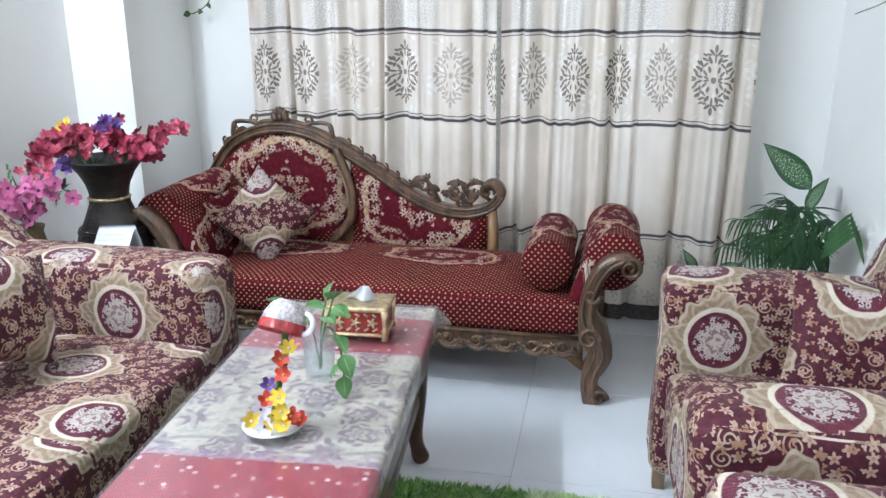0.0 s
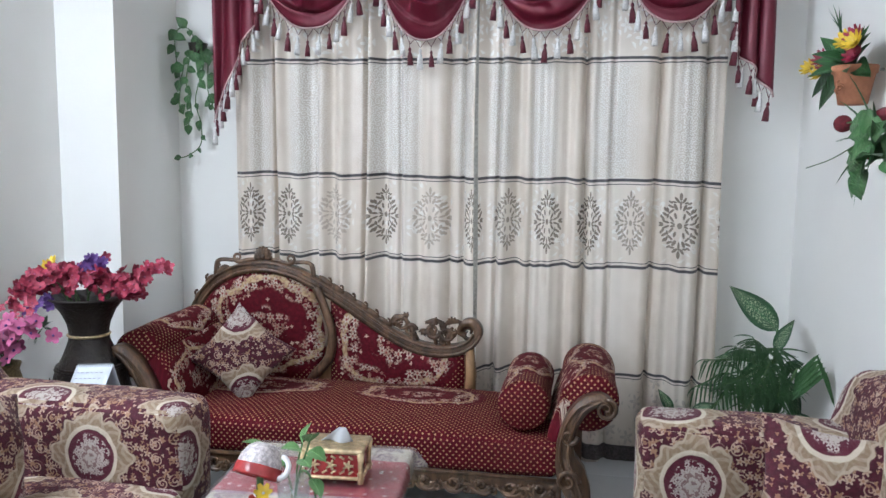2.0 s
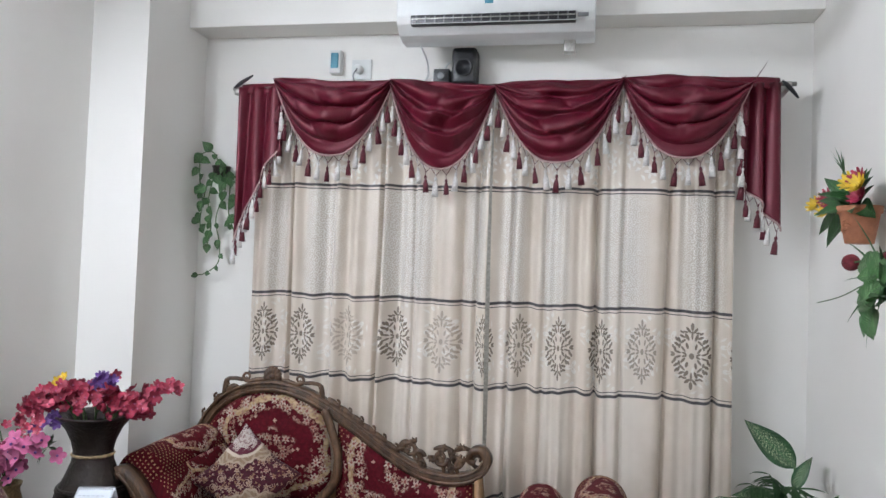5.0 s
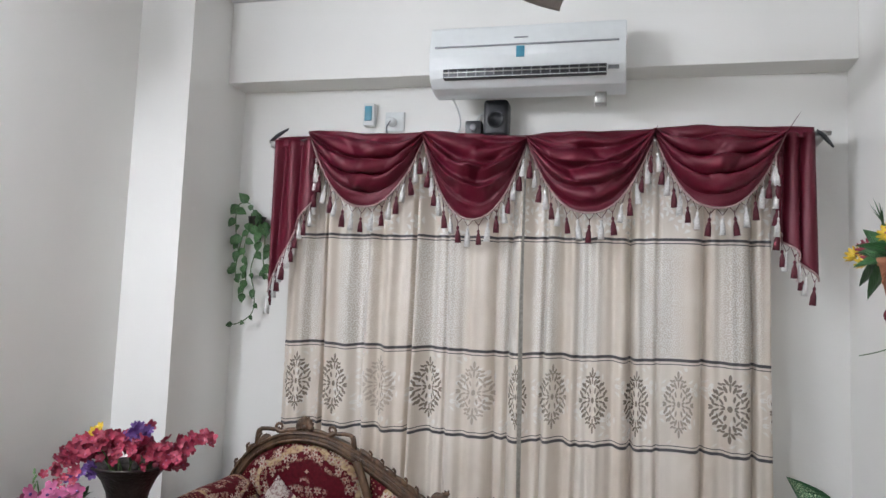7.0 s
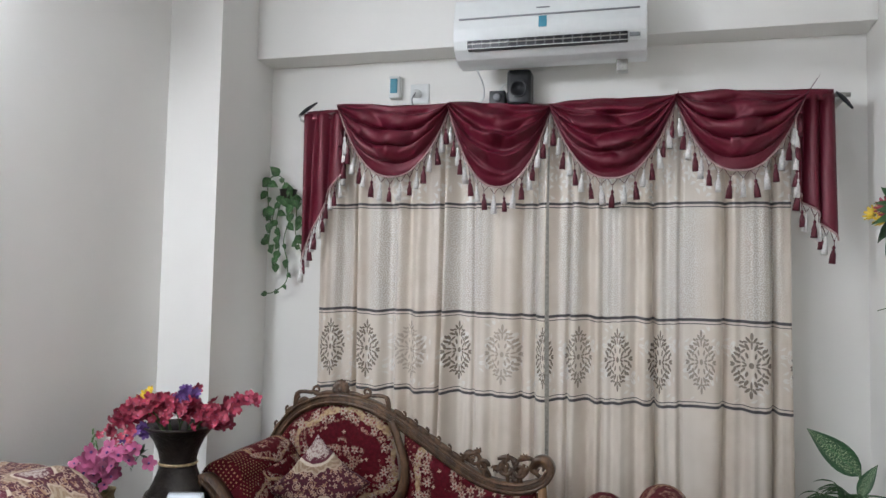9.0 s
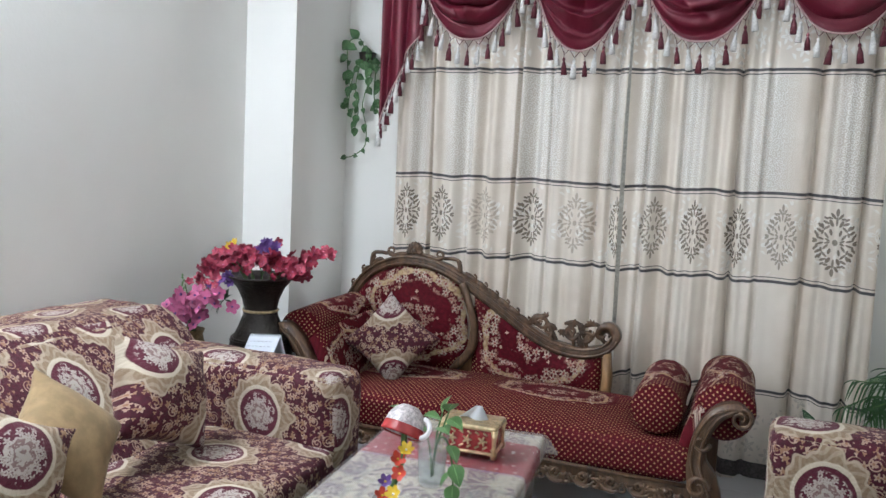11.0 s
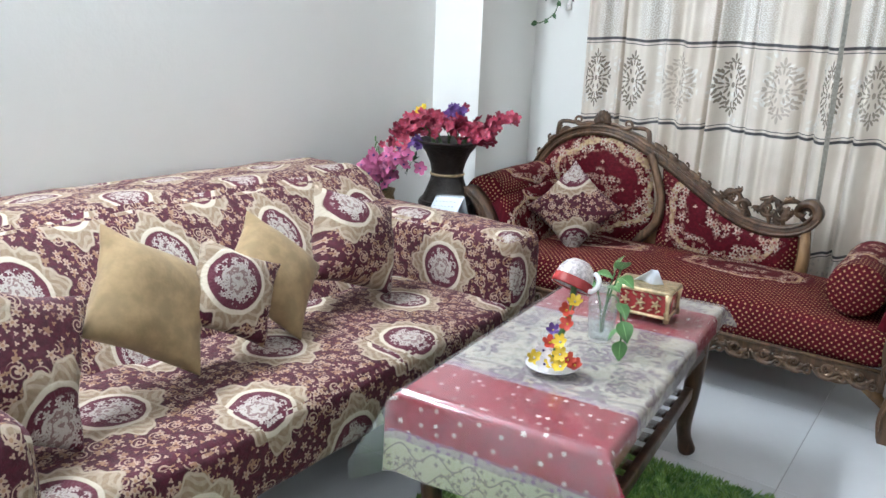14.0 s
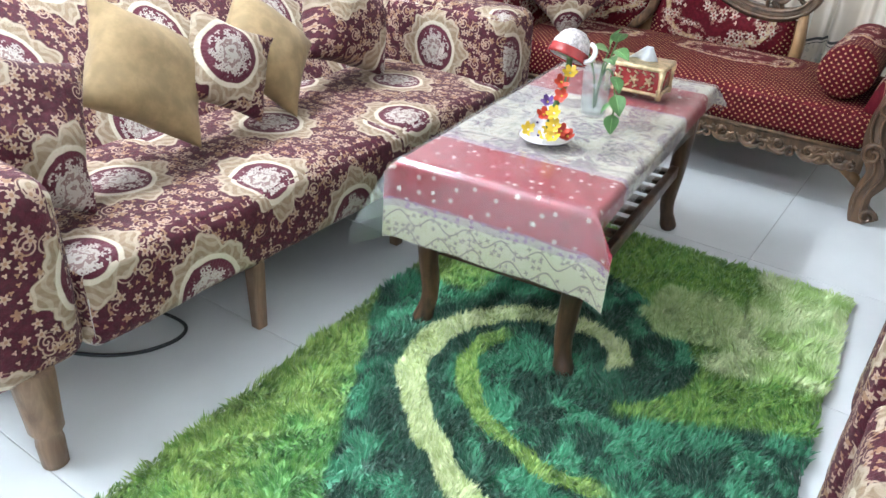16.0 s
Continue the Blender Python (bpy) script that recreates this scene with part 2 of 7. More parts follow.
def pillow(w, h, d, seed=0, du=0.0, dv=0.0, n=22):
    """A stuffed square cushion in the xz plane, pulled out at its corners."""
    bm = bmesh.new()
    layer = bm.loops.layers.uv.new("uv")
    for side in (-1, 1):
        rows = []
        for j in range(n + 1):
            row = []
            for i in range(n + 1):
                a, b = -math.cos(math.pi * i / n), -math.cos(math.pi * j / n)
                swell = ((1 - a ** 2) * (1 - b ** 2)) ** 0.42
                p = Vector((a * w / 2 * (1 - 0.13 * (1 - b * b) * a * a), side * swell * d / 2, b * h / 2 * (1 - 0.13 * (1 - a * a) * b * b)))
                p += noise.noise_vector(p * 9 + Vector((seed, seed, 0))) * 0.012 * min(1, swell * 2) + noise.noise_vector(p * 30 + Vector((seed, 0, 5))) * 0.003
                if swell == 0:
                    p.y = 0
                row.append(bm.verts.new(p))
            rows.append(row)
        for j in range(n):
            for i in range(n):
                f = bm.faces.new((rows[j][i], rows[j][i + 1], rows[j + 1][i + 1], rows[j + 1][i]))
                for l in f.loops:
                    l[layer].uv = (l.vert.co.x + du, l.vert.co.z + dv)
    bmesh.ops.remove_doubles(bm, verts=bm.verts, dist=1e-4)
    return bm


def leaf_mesh(name, material, length, width, bend=0.4, n=7, fold=0.25, tip=1.0):
    """A leaf from the origin along +y, drooping, folded along its rib."""
    bm = bmesh.new()
    layer = bm.loops.layers.uv.new("uv")
    rows = []
    for j in range(n + 1):
        t = j / n
        w = width * (math.sin(math.pi * min(1, t ** 0.75 * 0.97 + 0.03)) ** tip) / 2
        y, z = length * t * (1 - 0.15 * bend * t), -length * bend * t * t * 0.6
        rows.append([bm.verts.new((k * w, y, z + abs(k) * w * fold)) for k in (-1, -0.5, 0, 0.5, 1)])
    for j in range(n):
        for k in range(4):
            f = bm.faces.new((rows[j][k], rows[j][k + 1], rows[j + 1][k + 1], rows[j + 1][k]))
            for l, (a, b) in zip(f.loops, ((k, j), (k + 1, j), (k + 1, j + 1), (k, j + 1))):
                l[layer].uv = (a / 4 - 0.5, b / n)
    me = bpy.data.meshes.new(name)
    bm.to_mesh(me)
    bm.free()
    me.polygons.foreach_set("use_smooth", [True] * len(me.polygons))
    me.materials.append(material)
    return me


def inst(name, me, m, parent):
    """One more object on a shared mesh, placed by m, under a thing."""
    ob = part(name, me, None, parent)
    ob.matrix_basis = m
    return ob


def aim(at, direction, roll=0.0, size=1.0):
    """A pose with +y along the direction."""
    d = Vector(direction).normalized()
    q = d.to_track_quat("Y", "Z")
    return Matrix.LocRotScale(at, q, (size, size, size)) @ pose(0, 0, 0, 0, roll, 0)


def curl(cx, cz, r, turns=1.3, start=0.0, sense=1, y=0.0, fat=0.012, out=0.0, bm=None):
    """A carved scroll: a tapering spiral bead in the xz plane."""
    pts, rs = [], []
    n = 22
    for k in range(n + 1):
        t = k / n
        a = start + sense * turns * 2 * math.pi * t
        q = r * (1 - t) ** 0.8 + r * 0.12
        pts.append((cx + q * math.cos(a), y, cz + q * math.sin(a)))
        rs.append(fat * (1 - 0.55 * t))
    return tube(pts, rs, 6, bm)
# ---- materials ----
def paint(name, c, stain=0.05):
    p = Pen(name)
    big, fine = p.noise(1.3, 3), p.noise(60, 3)
    return p.done(p.mix(big.ramp(0.3, 0.75, 0, 1), tuple(k * (1 - stain) for k in c), c), 0.55, bump=fine * 0.5 + p.noise(9, 2), height=0.0012)


def tile_floor(name):
    p = Pen(name)
    cloud, rnd = p.noise(2.2, 4), p.random()
    col = p.mix(cloud.ramp(0.3, 0.8), (0.62, 0.63, 0.64), (0.71, 0.72, 0.73))
    return p.done(p.mix(rnd * 0.12, col, (0.55, 0.55, 0.56)), p.noise(30, 2).ramp(0.2, 0.8, 0.16, 0.26), bump=p.noise(3, 2), height=0.0006)


def wood(name, dark, light, rough=0.38, along="z"):
    p = Pen(name)
    x, y, z = p.xyz("Object")
    v = p.vec(x * 26, y * 26, z * 4) if along == "z" else p.vec(x * 4, y * 26, z * 26)
    grain = p.noise(1.0, 5, v, 0.65, 0.6)
    wear = p.noise(14, 4)
    col = p.mix(grain.ramp(0.35, 0.7), dark, light)
    col = p.mix(wear.ramp(0.55, 0.8, 0, 0.5), col, tuple(min(1, k * 1.7) for k in light))
    return p.done(col, wear.ramp(0.3, 0.8, rough, rough + 0.22), bump=grain + p.noise(40, 3) * 0.6, height=0.0015)


def damask(name, scale=1.0, big=1.0):
    """Wine-red furnishing fabric with cream scalloped medallions and sprays of small flowers."""
    p = Pen(name)
    u, v, _ = p.xyz("UV")
    u, v = u * scale, v * scale
    n1 = p.noise(16, 2, p.vec(u, v))
    uu, vv = u + (n1 - 0.5) * 0.012, v + (n1 - 0.5) * 0.012
    mu, mv = lattice(uu, vv, 0.50, 0.46)
    r, a = polar(mu / (0.074 * big), mv / (0.080 * big))
    scallop = (a * 8.0).cos() * 0.13 + (a * 4.0).cos() * 0.10 + (a * 19.0).cos() * 0.06 + 1.62
    tan_zone = (scallop - r).ramp(0.0, 0.05)
    # woven rays and waves of the tan ground
    rays = ((a * 46.0 + (r * 5.0).sin() * 2.2).sin() * 0.5 + 0.5).ramp(0.25, 0.75)
    waves = ((r * 19.0 + (a * 8.0).sin() * 3.6 + n1 * 5.0).sin() * 0.5 + 0.5).ramp(0.35, 0.8)
    tan = p.mix(rays * 0.12 + waves * 0.42, (0.23, 0.160, 0.098), (0.42, 0.345, 0.26))
    rim = ((scallop - r) - 0.09).abs().ramp(0.07, 0.03)
    tan = p.mix(rim * 0.75, tan, (0.42, 0.34, 0.255))
    # sprays on the wine ground
    f1, h1, k1 = blossoms(p, u, v, 33.0, 0.38, 5, 0.85)
    f2, h2, k2 = blossoms(p, u + 0.013, v + 0.021, 62.0, 0.34, 3, 0.9)
    curlx, curly, kr, dist = p.cells(u + 0.3, v + 0.1, 21.0, 0.9)
    cr, ca = polar(curlx, curly)
    coil = ((cr * 30.0 + ca).sin()).ramp(0.30, 0.62) * cr.ramp(0.46, 0.38) * kr.gt(0.52)
    near = (r - scallop).ramp(1.35, 0.55)
    spray = (f1 * k1.gt(0.30)).mx(coil).mx(f2 * k2.gt(0.55)) * near.ramp(0.0, 0.4, 0.5, 1.0)
    wine = p.mix(p.noise(70, 2, p.vec(u, v)).ramp(0.3, 0.7), (0.040, 0.0024, 0.0085), (0.068, 0.0042, 0.0145))
    thread = p.mix(h1.mx(k2.gt(0.75)), (0.36, 0.255, 0.185), (0.26, 0.15, 0.085))
    field = p.mix(spray, wine, thread)
    col = p.mix(tan_zone, field, tan)
    # the dark oval with its ring and bouquet
    ring = (r - 1.07).abs().ramp(0.10, 0.06)
    col = p.mix((1.0 - r).ramp(-0.02, 0.03), col, (0.085, 0.009, 0.022))
    col = p.mix(ring, col, (0.52, 0.45, 0.35))
    b1, g1, q1 = blossoms(p, u + 0.007, v, 52.0, 0.50, 5, 0.7)
    n3 = p.noise(60, 2, p.vec(u, v))
    heart = (r + (n3 - 0.5) * 1.1).ramp(0.58, 0.46)
    posy = heart.mx(b1 * (r + (n1 - 0.5) * 0.6).ramp(0.84, 0.74))
    fold = ((r * 20.0 + n3 * 16.0).sin()).ramp(0.1, 0.8)
    col = p.mix(posy, col, p.mix(fold * heart * 0.9 + g1 * 0.4, (0.44, 0.385, 0.34), (0.20, 0.115, 0.11)))
    weave = ((u * 2600.0).sin() * (v * 2600.0).sin())
    relief = tan_zone * 0.5 + spray * 0.6 + posy * 0.5 + ring * 0.4 + rays * tan_zone * 0.25 + p.noise(220, 2, p.vec(u, v)) * 0.5
    return p.done(col, p.noise(90, 2).ramp(0.2, 0.8, 0.62, 0.82), bump=relief + weave * 0.08, height=0.0022, Specular_IOR_Level=0.3, Sheen_Weight=0.05)


def chaise_cloth(name, zones):
    """Crimson velvet with gold spots, and bouquets in oval wreaths: zones of (u, v, a, b, solid)."""
    p = Pen(name)
    u, v, _ = p.xyz("UV")
    n1 = p.noise(12, 3, p.vec(u, v))
    du, dv = lattice(u, v, 0.023, 0.025)
    spot_r, spot_a = polar(du, dv)
    spot = (spot_r / ((spot_a * 4.0).cos() * 0.0010 + 0.0032)).ramp(1.15, 0.85)
    red = p.mix(p.noise(60, 3, p.vec(u, v)).ramp(0.3, 0.7), (0.050, 0.0016, 0.0048), (0.084, 0.0034, 0.0084))
    wreath, plain, band = None, None, None
    for cu, cv, a, b, solid in zones:
        r, an = polar((u - cu) / a, (v - cv) / b)
        r = r + (n1 - 0.5) * 0.28 + (an * 6.0).cos() * 0.05
        w = (r - 0.86 - (an.sin() * 0.05)).abs().ramp(0.23, 0.16)
        t = (r - 0.92).abs().ramp(0.060, 0.035)
        if solid:
            w = w.mx(r.ramp(0.40, 0.32))
        o = r.ramp(1.18, 1.12)
        wreath = w if wreath is None else wreath.mx(w)
        band = t if band is None else band.mx(t)
        plain = o if plain is None else plain.mx(o)
    f1, h1, k1 = blossoms(p, u, v, 24.0, 0.45, 6, 0.75)
    f2, h2, k2 = blossoms(p, u + 0.03, v, 50.0, 0.42, 5, 0.85)
    f3, h3, k3 = blossoms(p, u, v + 0.05, 44.0, 0.40, 4, 0.9)
    col = p.mix(spot * (1.0 - plain) * 0.95, red, (0.40, 0.26, 0.125))
    col = p.mix(band * 0.8, col, p.mix(p.noise(50, 2, p.vec(u, v)).ramp(0.4, 0.6), (0.34, 0.24, 0.12), (0.52, 0.40, 0.24)))
    petals = p.mix(((f1 + f3 * 0.5) * k1), (0.27, 0.18, 0.125), (0.42, 0.355, 0.29))
    petals = p.mix(h1.mx(h2), petals, (0.20, 0.055, 0.045))
    posy = wreath * (f1 * k1.gt(0.12)).mx(f2 * k2.gt(0.30))
    col = p.mix(posy, col, petals)
    col = p.mix(plain * (1.0 - wreath) * f3 * k3.gt(0.94), col, (0.42, 0.33, 0.24))
    relief = posy * 0.7 + spot * 0.4 + band * 0.4 + p.noise(180, 2, p.vec(u, v)) * 0.5
    return p.done(col, 0.78, bump=relief, height=0.002, Specular_IOR_Level=0.12)


def curtain_cloth(name):
    """Cream satin curtain: jacquard scrolls above, a band of dark ornaments between woven lines."""
    p = Pen(name)
    u, v, _ = p.xyz("UV")
    du = ((u / 0.22 + 0.5).fract() - 0.5) * 0.22
    which = (u / 0.22 + 0.5).floor()
    mx, my = du.abs(), (v - 1.083).abs()

    def petal(cx, cy, rx, ry, turn=0.0):
        """A leaf of the ornament, mirrored into its four quarters."""
        c, k = math.cos(radians(turn)), math.sin(radians(turn))
        x, y = mx - cx, my - cy
        return polar((x * c + y * k) / rx, (y * c - x * k) / ry)[0]

    motif = None
    for leaf in ((0.0, 0.0, 0.008, 0.013), (0.0, 0.124, 0.0055, 0.017), (0.011, 0.108, 0.014, 0.005, 58), (0.020, 0.098, 0.008, 0.0045, 10), (0.0, 0.088, 0.0035, 0.020),
                 (0.015, 0.078, 0.015, 0.0055, 70), (0.030, 0.078, 0.012, 0.0055, 28), (0.042, 0.062, 0.012, 0.0055, 70), (0.028, 0.056, 0.014, 0.0045, 130), (0.052, 0.044, 0.013, 0.0055, 35),
                 (0.040, 0.036, 0.010, 0.0045, 100), (0.058, 0.022, 0.013, 0.0055, 75), (0.066, 0.004, 0.010, 0.0055, 20), (0.044, 0.010, 0.012, 0.0045, 20), (0.026, 0.024, 0.014, 0.0045, 60), (0.014, 0.040, 0.013, 0.0045, 80), (0.022, 0.006, 0.009, 0.0045, 30), (0.052, 0.066, 0.010, 0.005, 60), (0.032, 0.096, 0.009, 0.0045, 35), (0.066, 0.034, 0.008, 0.0045, 80)):
        m = petal(*leaf).ramp(1.12, 0.88)
        motif = m if motif is None else motif.mx(m)
    lines = None
    for z, w in ((1.785, 0.006), (1.768, 0.0025), (1.268, 0.0065), (1.250, 0.002), (0.890, 0.0065), (0.908, 0.002), (0.410, 0.006), (0.394, 0.002)):
        m = (v - z).abs().ramp(w * 1.25, w * 0.75)
        lines = m if lines is None else lines.mx(m)
    sx, sy, rnd, dist = p.cells(u, v, 52.0, 0.9)
    sr, sa = polar(sx, sy)
    scroll = ((sr * 13.0 + sa + rnd * 6.0).sin()).ramp(-0.1, 0.4)
    upper = v.ramp(1.27, 1.28) * v.ramp(1.77, 1.76)
    patch = ((u * 21.0 + (u * 5.0).sin() * 1.6).sin()).ramp(-0.9, 0.8, 0.10, 1.0)
    fleur_x, fleur_y, fr, _ = p.cells(u, v * 0.9, 9.0, 0.55)
    q, qa = polar(fleur_x, fleur_y)
    fleur = ((q * 16.0 + (qa * 5.0).cos() * 1.5).sin()).ramp(0.0, 0.4) * q.ramp(0.46, 0.40) * v.gt(1.79)
    fleur2 = ((q * 16.0 + (qa * 5.0).cos() * 1.5).sin()).ramp(0.1, 0.5) * q.ramp(0.40, 0.34) * v.lt(0.39)
    side = ((q * 18.0 + (qa * 3.0).cos() * 2.0).sin()).ramp(0.1, 0.5) * q.ramp(0.36, 0.3) * v.ramp(0.91, 0.93) * v.ramp(1.25, 1.23) * (1.0 - motif)
    satin = (scroll * upper * patch).mx(fleur).mx(side * 0.8)
    base = p.mix(p.noise(5, 3).ramp(0.3, 0.7), (0.60, 0.51, 0.42), (0.69, 0.605, 0.515))
    base = p.mix(patch * 0.35, base, (0.70, 0.65, 0.58))
    base = p.mix(((u * 900.0).sin() * 0.5 + 0.5) * 0.10, base, (0.5, 0.45, 0.38))
    # woven scrolls whitened on a darkened ground: satin shimmer put into the colour
    base = p.mix(upper * patch * 0.55, base, (0.45, 0.39, 0.325))
    col = p.mix(satin * 0.85, base, (0.84, 0.815, 0.77))
    col = p.mix(fleur2 * 0.6, col, (0.36, 0.32, 0.28))
    # chosen ornaments are coloured paler, as if their satin caught the light
    sheen_fade = 0.88 - ((which - 2.0).abs().lt(0.5)) * 0.62 - ((which - 4.0).abs().lt(0.5)) * 0.5 - ((which - 6.0).abs().lt(0.5)) * 0.2 - ((which - 9.0).abs().lt(0.5)) * 0.22
    col = p.mix(motif * sheen_fade, col, (0.17, 0.135, 0.105))
    col = p.mix(lines, col, (0.035, 0.032, 0.034))
    gloss = (satin.mx(motif * 0.7)) * -0.26 + 0.42
    p.done(col, gloss, 0.0, bump=satin * 0.6 + motif * 0.4 + p.noise(500, 1) * 0.3, height=0.0012, Specular_IOR_Level=0.85)
    t = p.tree.nodes.new("ShaderNodeBsdfTranslucent")
    p.tree.links.new(col, t.inputs[0])
    m = p.tree.nodes.new("ShaderNodeMixShader")
    m.inputs[0].default_value = 0.16
    p.tree.links.new(p.bsdf.outputs[0], m.inputs[1])
    p.tree.links.new(t.outputs[0], m.inputs[2])
    p.tree.links.new(m.outputs[0], p.tree.nodes["Material Output"].inputs[0])
    return p.mat


def table_cloth(name):
    """Printed cloth: red bands with small flowers, a cream field of grey roses, vines on the drop. uv: across, along."""
    p = Pen(name)
    u, v, _ = p.xyz("UV")
    n1 = p.noise(9, 3, p.vec(u, v))
    ww = v + (u * 40.0).sin() * 0.002
    red = (ww.ramp(-0.108, -0.104) * ww.ramp(0.172, 0.168)).mx(ww.ramp(0.692, 0.696) * ww.ramp(0.94, 0.936))
    f1, h1, k1 = blossoms(p, u, v, 20.0, 0.13, 6, 0.6)
    f2, h2, k2 = blossoms(p, u, v, 44.0, 0.30, 5, 0.9)
    rose_x, rose_y, rk, rd = p.cells(u, v, 8.5, 0.85)
    rr, ra = polar(rose_x, rose_y)
    rose = (rr + (n1 - 0.5) * 0.3 + (ra * 7.0).cos() * 0.03).ramp(0.42, 0.36) * ((rr * 30.0 + (ra * 5.0).cos() * 1.8 + n1 * 14.0).sin()).ramp(-0.6, 0.3, 0.25, 1.0) * rk.gt(0.12)
    f5, h5, k5 = blossoms(p, u + 0.02, v + 0.03, 10.0, 0.46, 7, 0.8)
    f6, h6, k6 = blossoms(p, u, v + 0.04, 27.0, 0.42, 4, 0.9)
    petal = (n1 * 16.0 + rr * 20.0).sin().ramp(-0.4, 0.5, 0.35, 1.0)
    rose = rose.mx(f5 * petal)
    leafy = (f2 * k2.gt(0.45)).mx(f6 * k6.gt(0.55))
    field = p.mix(p.noise(3, 2, p.vec(u, v)).ramp(0.3, 0.7), (0.41, 0.365, 0.295), (0.49, 0.44, 0.365))
    field = p.mix(rose * 0.9, field, p.mix(rk, (0.12, 0.085, 0.115), (0.23, 0.165, 0.195)))
    field = p.mix(leafy * 0.6, field, (0.25, 0.24, 0.22))
    swirl = ((v - 0.225) + (u * 14.0).sin() * 0.018).abs().ramp(0.008, 0.004)
    field = p.mix(swirl * 0.7, field, (0.20, 0.17, 0.17))
    f4, h4, k4 = blossoms(p, u, v, 62.0, 0.40, 4, 0.9)
    vine = ((((u * 70.0).sin() * 0.016 + v + 0.19).abs()).ramp(0.0035, 0.0018)).mx(((((u * 70.0 + 1.6).sin() * 0.014 + v + 0.145).abs()).ramp(0.003, 0.0016))).mx(f4 * k4.gt(0.45) * (v + 0.165).abs().ramp(0.055, 0.035))
    drop = p.mix(vine * 0.75, (0.43, 0.42, 0.29), (0.17, 0.13, 0.14))
    redc = p.mix(p.noise(24, 2, p.vec(u, v)).ramp(0.3, 0.7), (0.20, 0.010, 0.022), (0.28, 0.022, 0.038))
    redc = p.mix(f1, redc, p.mix(h1, (0.52, 0.40, 0.36), (0.20, 0.15, 0.16)))
    redc = p.mix(f6 * k6.gt(0.6) * 0.55, redc, (0.17, 0.012, 0.026))
    redc = p.mix(f2 * k2.gt(0.93), redc, (0.62, 0.56, 0.52))
    col = p.mix(v.lt(-0.105), field, drop)
    col = p.mix(red, col, redc)
    hem = (v + 0.112).abs().ramp(0.014, 0.010).mx((v - 0.182).abs().ramp(0.013, 0.009)).mx((v - 0.688).abs().ramp(0.008, 0.005))
    col = p.mix(hem * (0.45 + 0.55 * f2), col, (0.22, 0.13, 0.22))
    return p.done(col, 0.65, bump=p.noise(260, 2), height=0.0006)


def rug_pile(name):
    """Shaggy green pile with a dark swirl, a pale crescent and lime corners."""
    p = Pen(name)
    x, y, z = p.xyz("Object")
    n1, n2 = p.noise(9, 3), p.noise(45, 3)
    wx, wy = x + (n1 - 0.5) * 0.05, y + (n1 - 0.5) * 0.05
    r, a = polar(wx + 0.30, wy - 1.40)
    turn = (a / 6.2832 + 1.0).fract() * 360.0
    deep, teal = (0.008, 0.062, 0.034), (0.075, 0.31, 0.165)
    col = p.mix((n1 * 0.6 + p.noise(22, 2) * 0.4).ramp(0.45, 0.55), deep, teal)
    lime = p.mix(n2.ramp(0.3, 0.7), (0.14, 0.28, 0.04), (0.42, 0.56, 0.15))
    pale = p.mix(n2.ramp(0.3, 0.7), (0.52, 0.60, 0.25), (0.84, 0.87, 0.54))
    grass = p.mix(n2.ramp(0.3, 0.7), (0.05, 0.19, 0.035), (0.20, 0.44, 0.11))
    olive = p.mix(n2.ramp(0.3, 0.7), (0.09, 0.24, 0.035), (0.34, 0.52, 0.11))
    # dark ring beside the pale crescent, which opens out towards the near end
    arm = r - ((turn - 235.0).mx(0.0) * 0.0014 + (turn - 262.0).mx(0.0) * 0.0022 + 0.288 - (78.0 - turn).mx(0.0) * 0.0022)
    col = p.mix((arm.abs()).ramp(0.11, 0.07) * 0.75, col, deep)
    col = p.mix(arm.abs().ramp(0.040, 0.031) * turn.ramp(50.0, 56.0), col, pale)
    # lime arc inside it
    inner = r - ((turn - 150.0).ramp(0.0, 60.0) * -0.045 + 0.198 + (turn - 240.0).mx(0.0) * 0.0010 + (turn - 280.0).mx(0.0) * 0.0024)
    col = p.mix(inner.abs().ramp(0.030, 0.021) * turn.ramp(128.0, 146.0) * turn.ramp(330.0, 320.0), col, lime)
    left = (wx * -1.0 - wy * 0.6 + 0.051).ramp(-0.012, 0.012).mx(wy.ramp(1.62, 1.66) * wx.ramp(-0.60, -0.64))
    col = p.mix(left, col, p.mix((n1 + (x * -1.0 - 0.62) * 1.5).ramp(0.35, 0.65), grass, lime))
    # olive far corner round the ring
    wall_r = (turn - 14.0).mx(0.0).mn(32.0) * 0.0077 + (turn - 46.0).mx(0.0) * 0.0028 + 0.185
    right = (wy - wx * 0.52).ramp(1.45, 1.49) * (r - wall_r).ramp(-0.012, 0.012) * turn.lt(140.0)
    col = p.mix(right, col, olive)
    blob, ba = polar((x + 0.09) / 0.14, (y - 1.93) / 0.15)
    col = p.mix((blob + (n1 - 0.5)).ramp(1.05, 0.9), col, p.mix(n2.ramp(0.3, 0.7), (0.36, 0.48, 0.17), (0.60, 0.70, 0.34)))
    # lime far right corner, with the light falling right of x = 0 painted in
    bright = (x + (n1 - 0.5) * 0.12).ramp(-0.01, 0.04) * (y - x * 0.35 + (n1 - 0.5) * 0.1).ramp(1.68, 1.74)
    col = p.mix(bright, col, p.mix(n1.ramp(0.35, 0.65), (0.42, 0.60, 0.18), (0.84, 0.90, 0.55)))
    rnd = p.island()
    col = p.mix(rnd * 0.35, col, p.mix(0.5, col, (0.02, 0.09, 0.03)))
    return p.done(col, 0.55, Sheen_Weight=0.3)


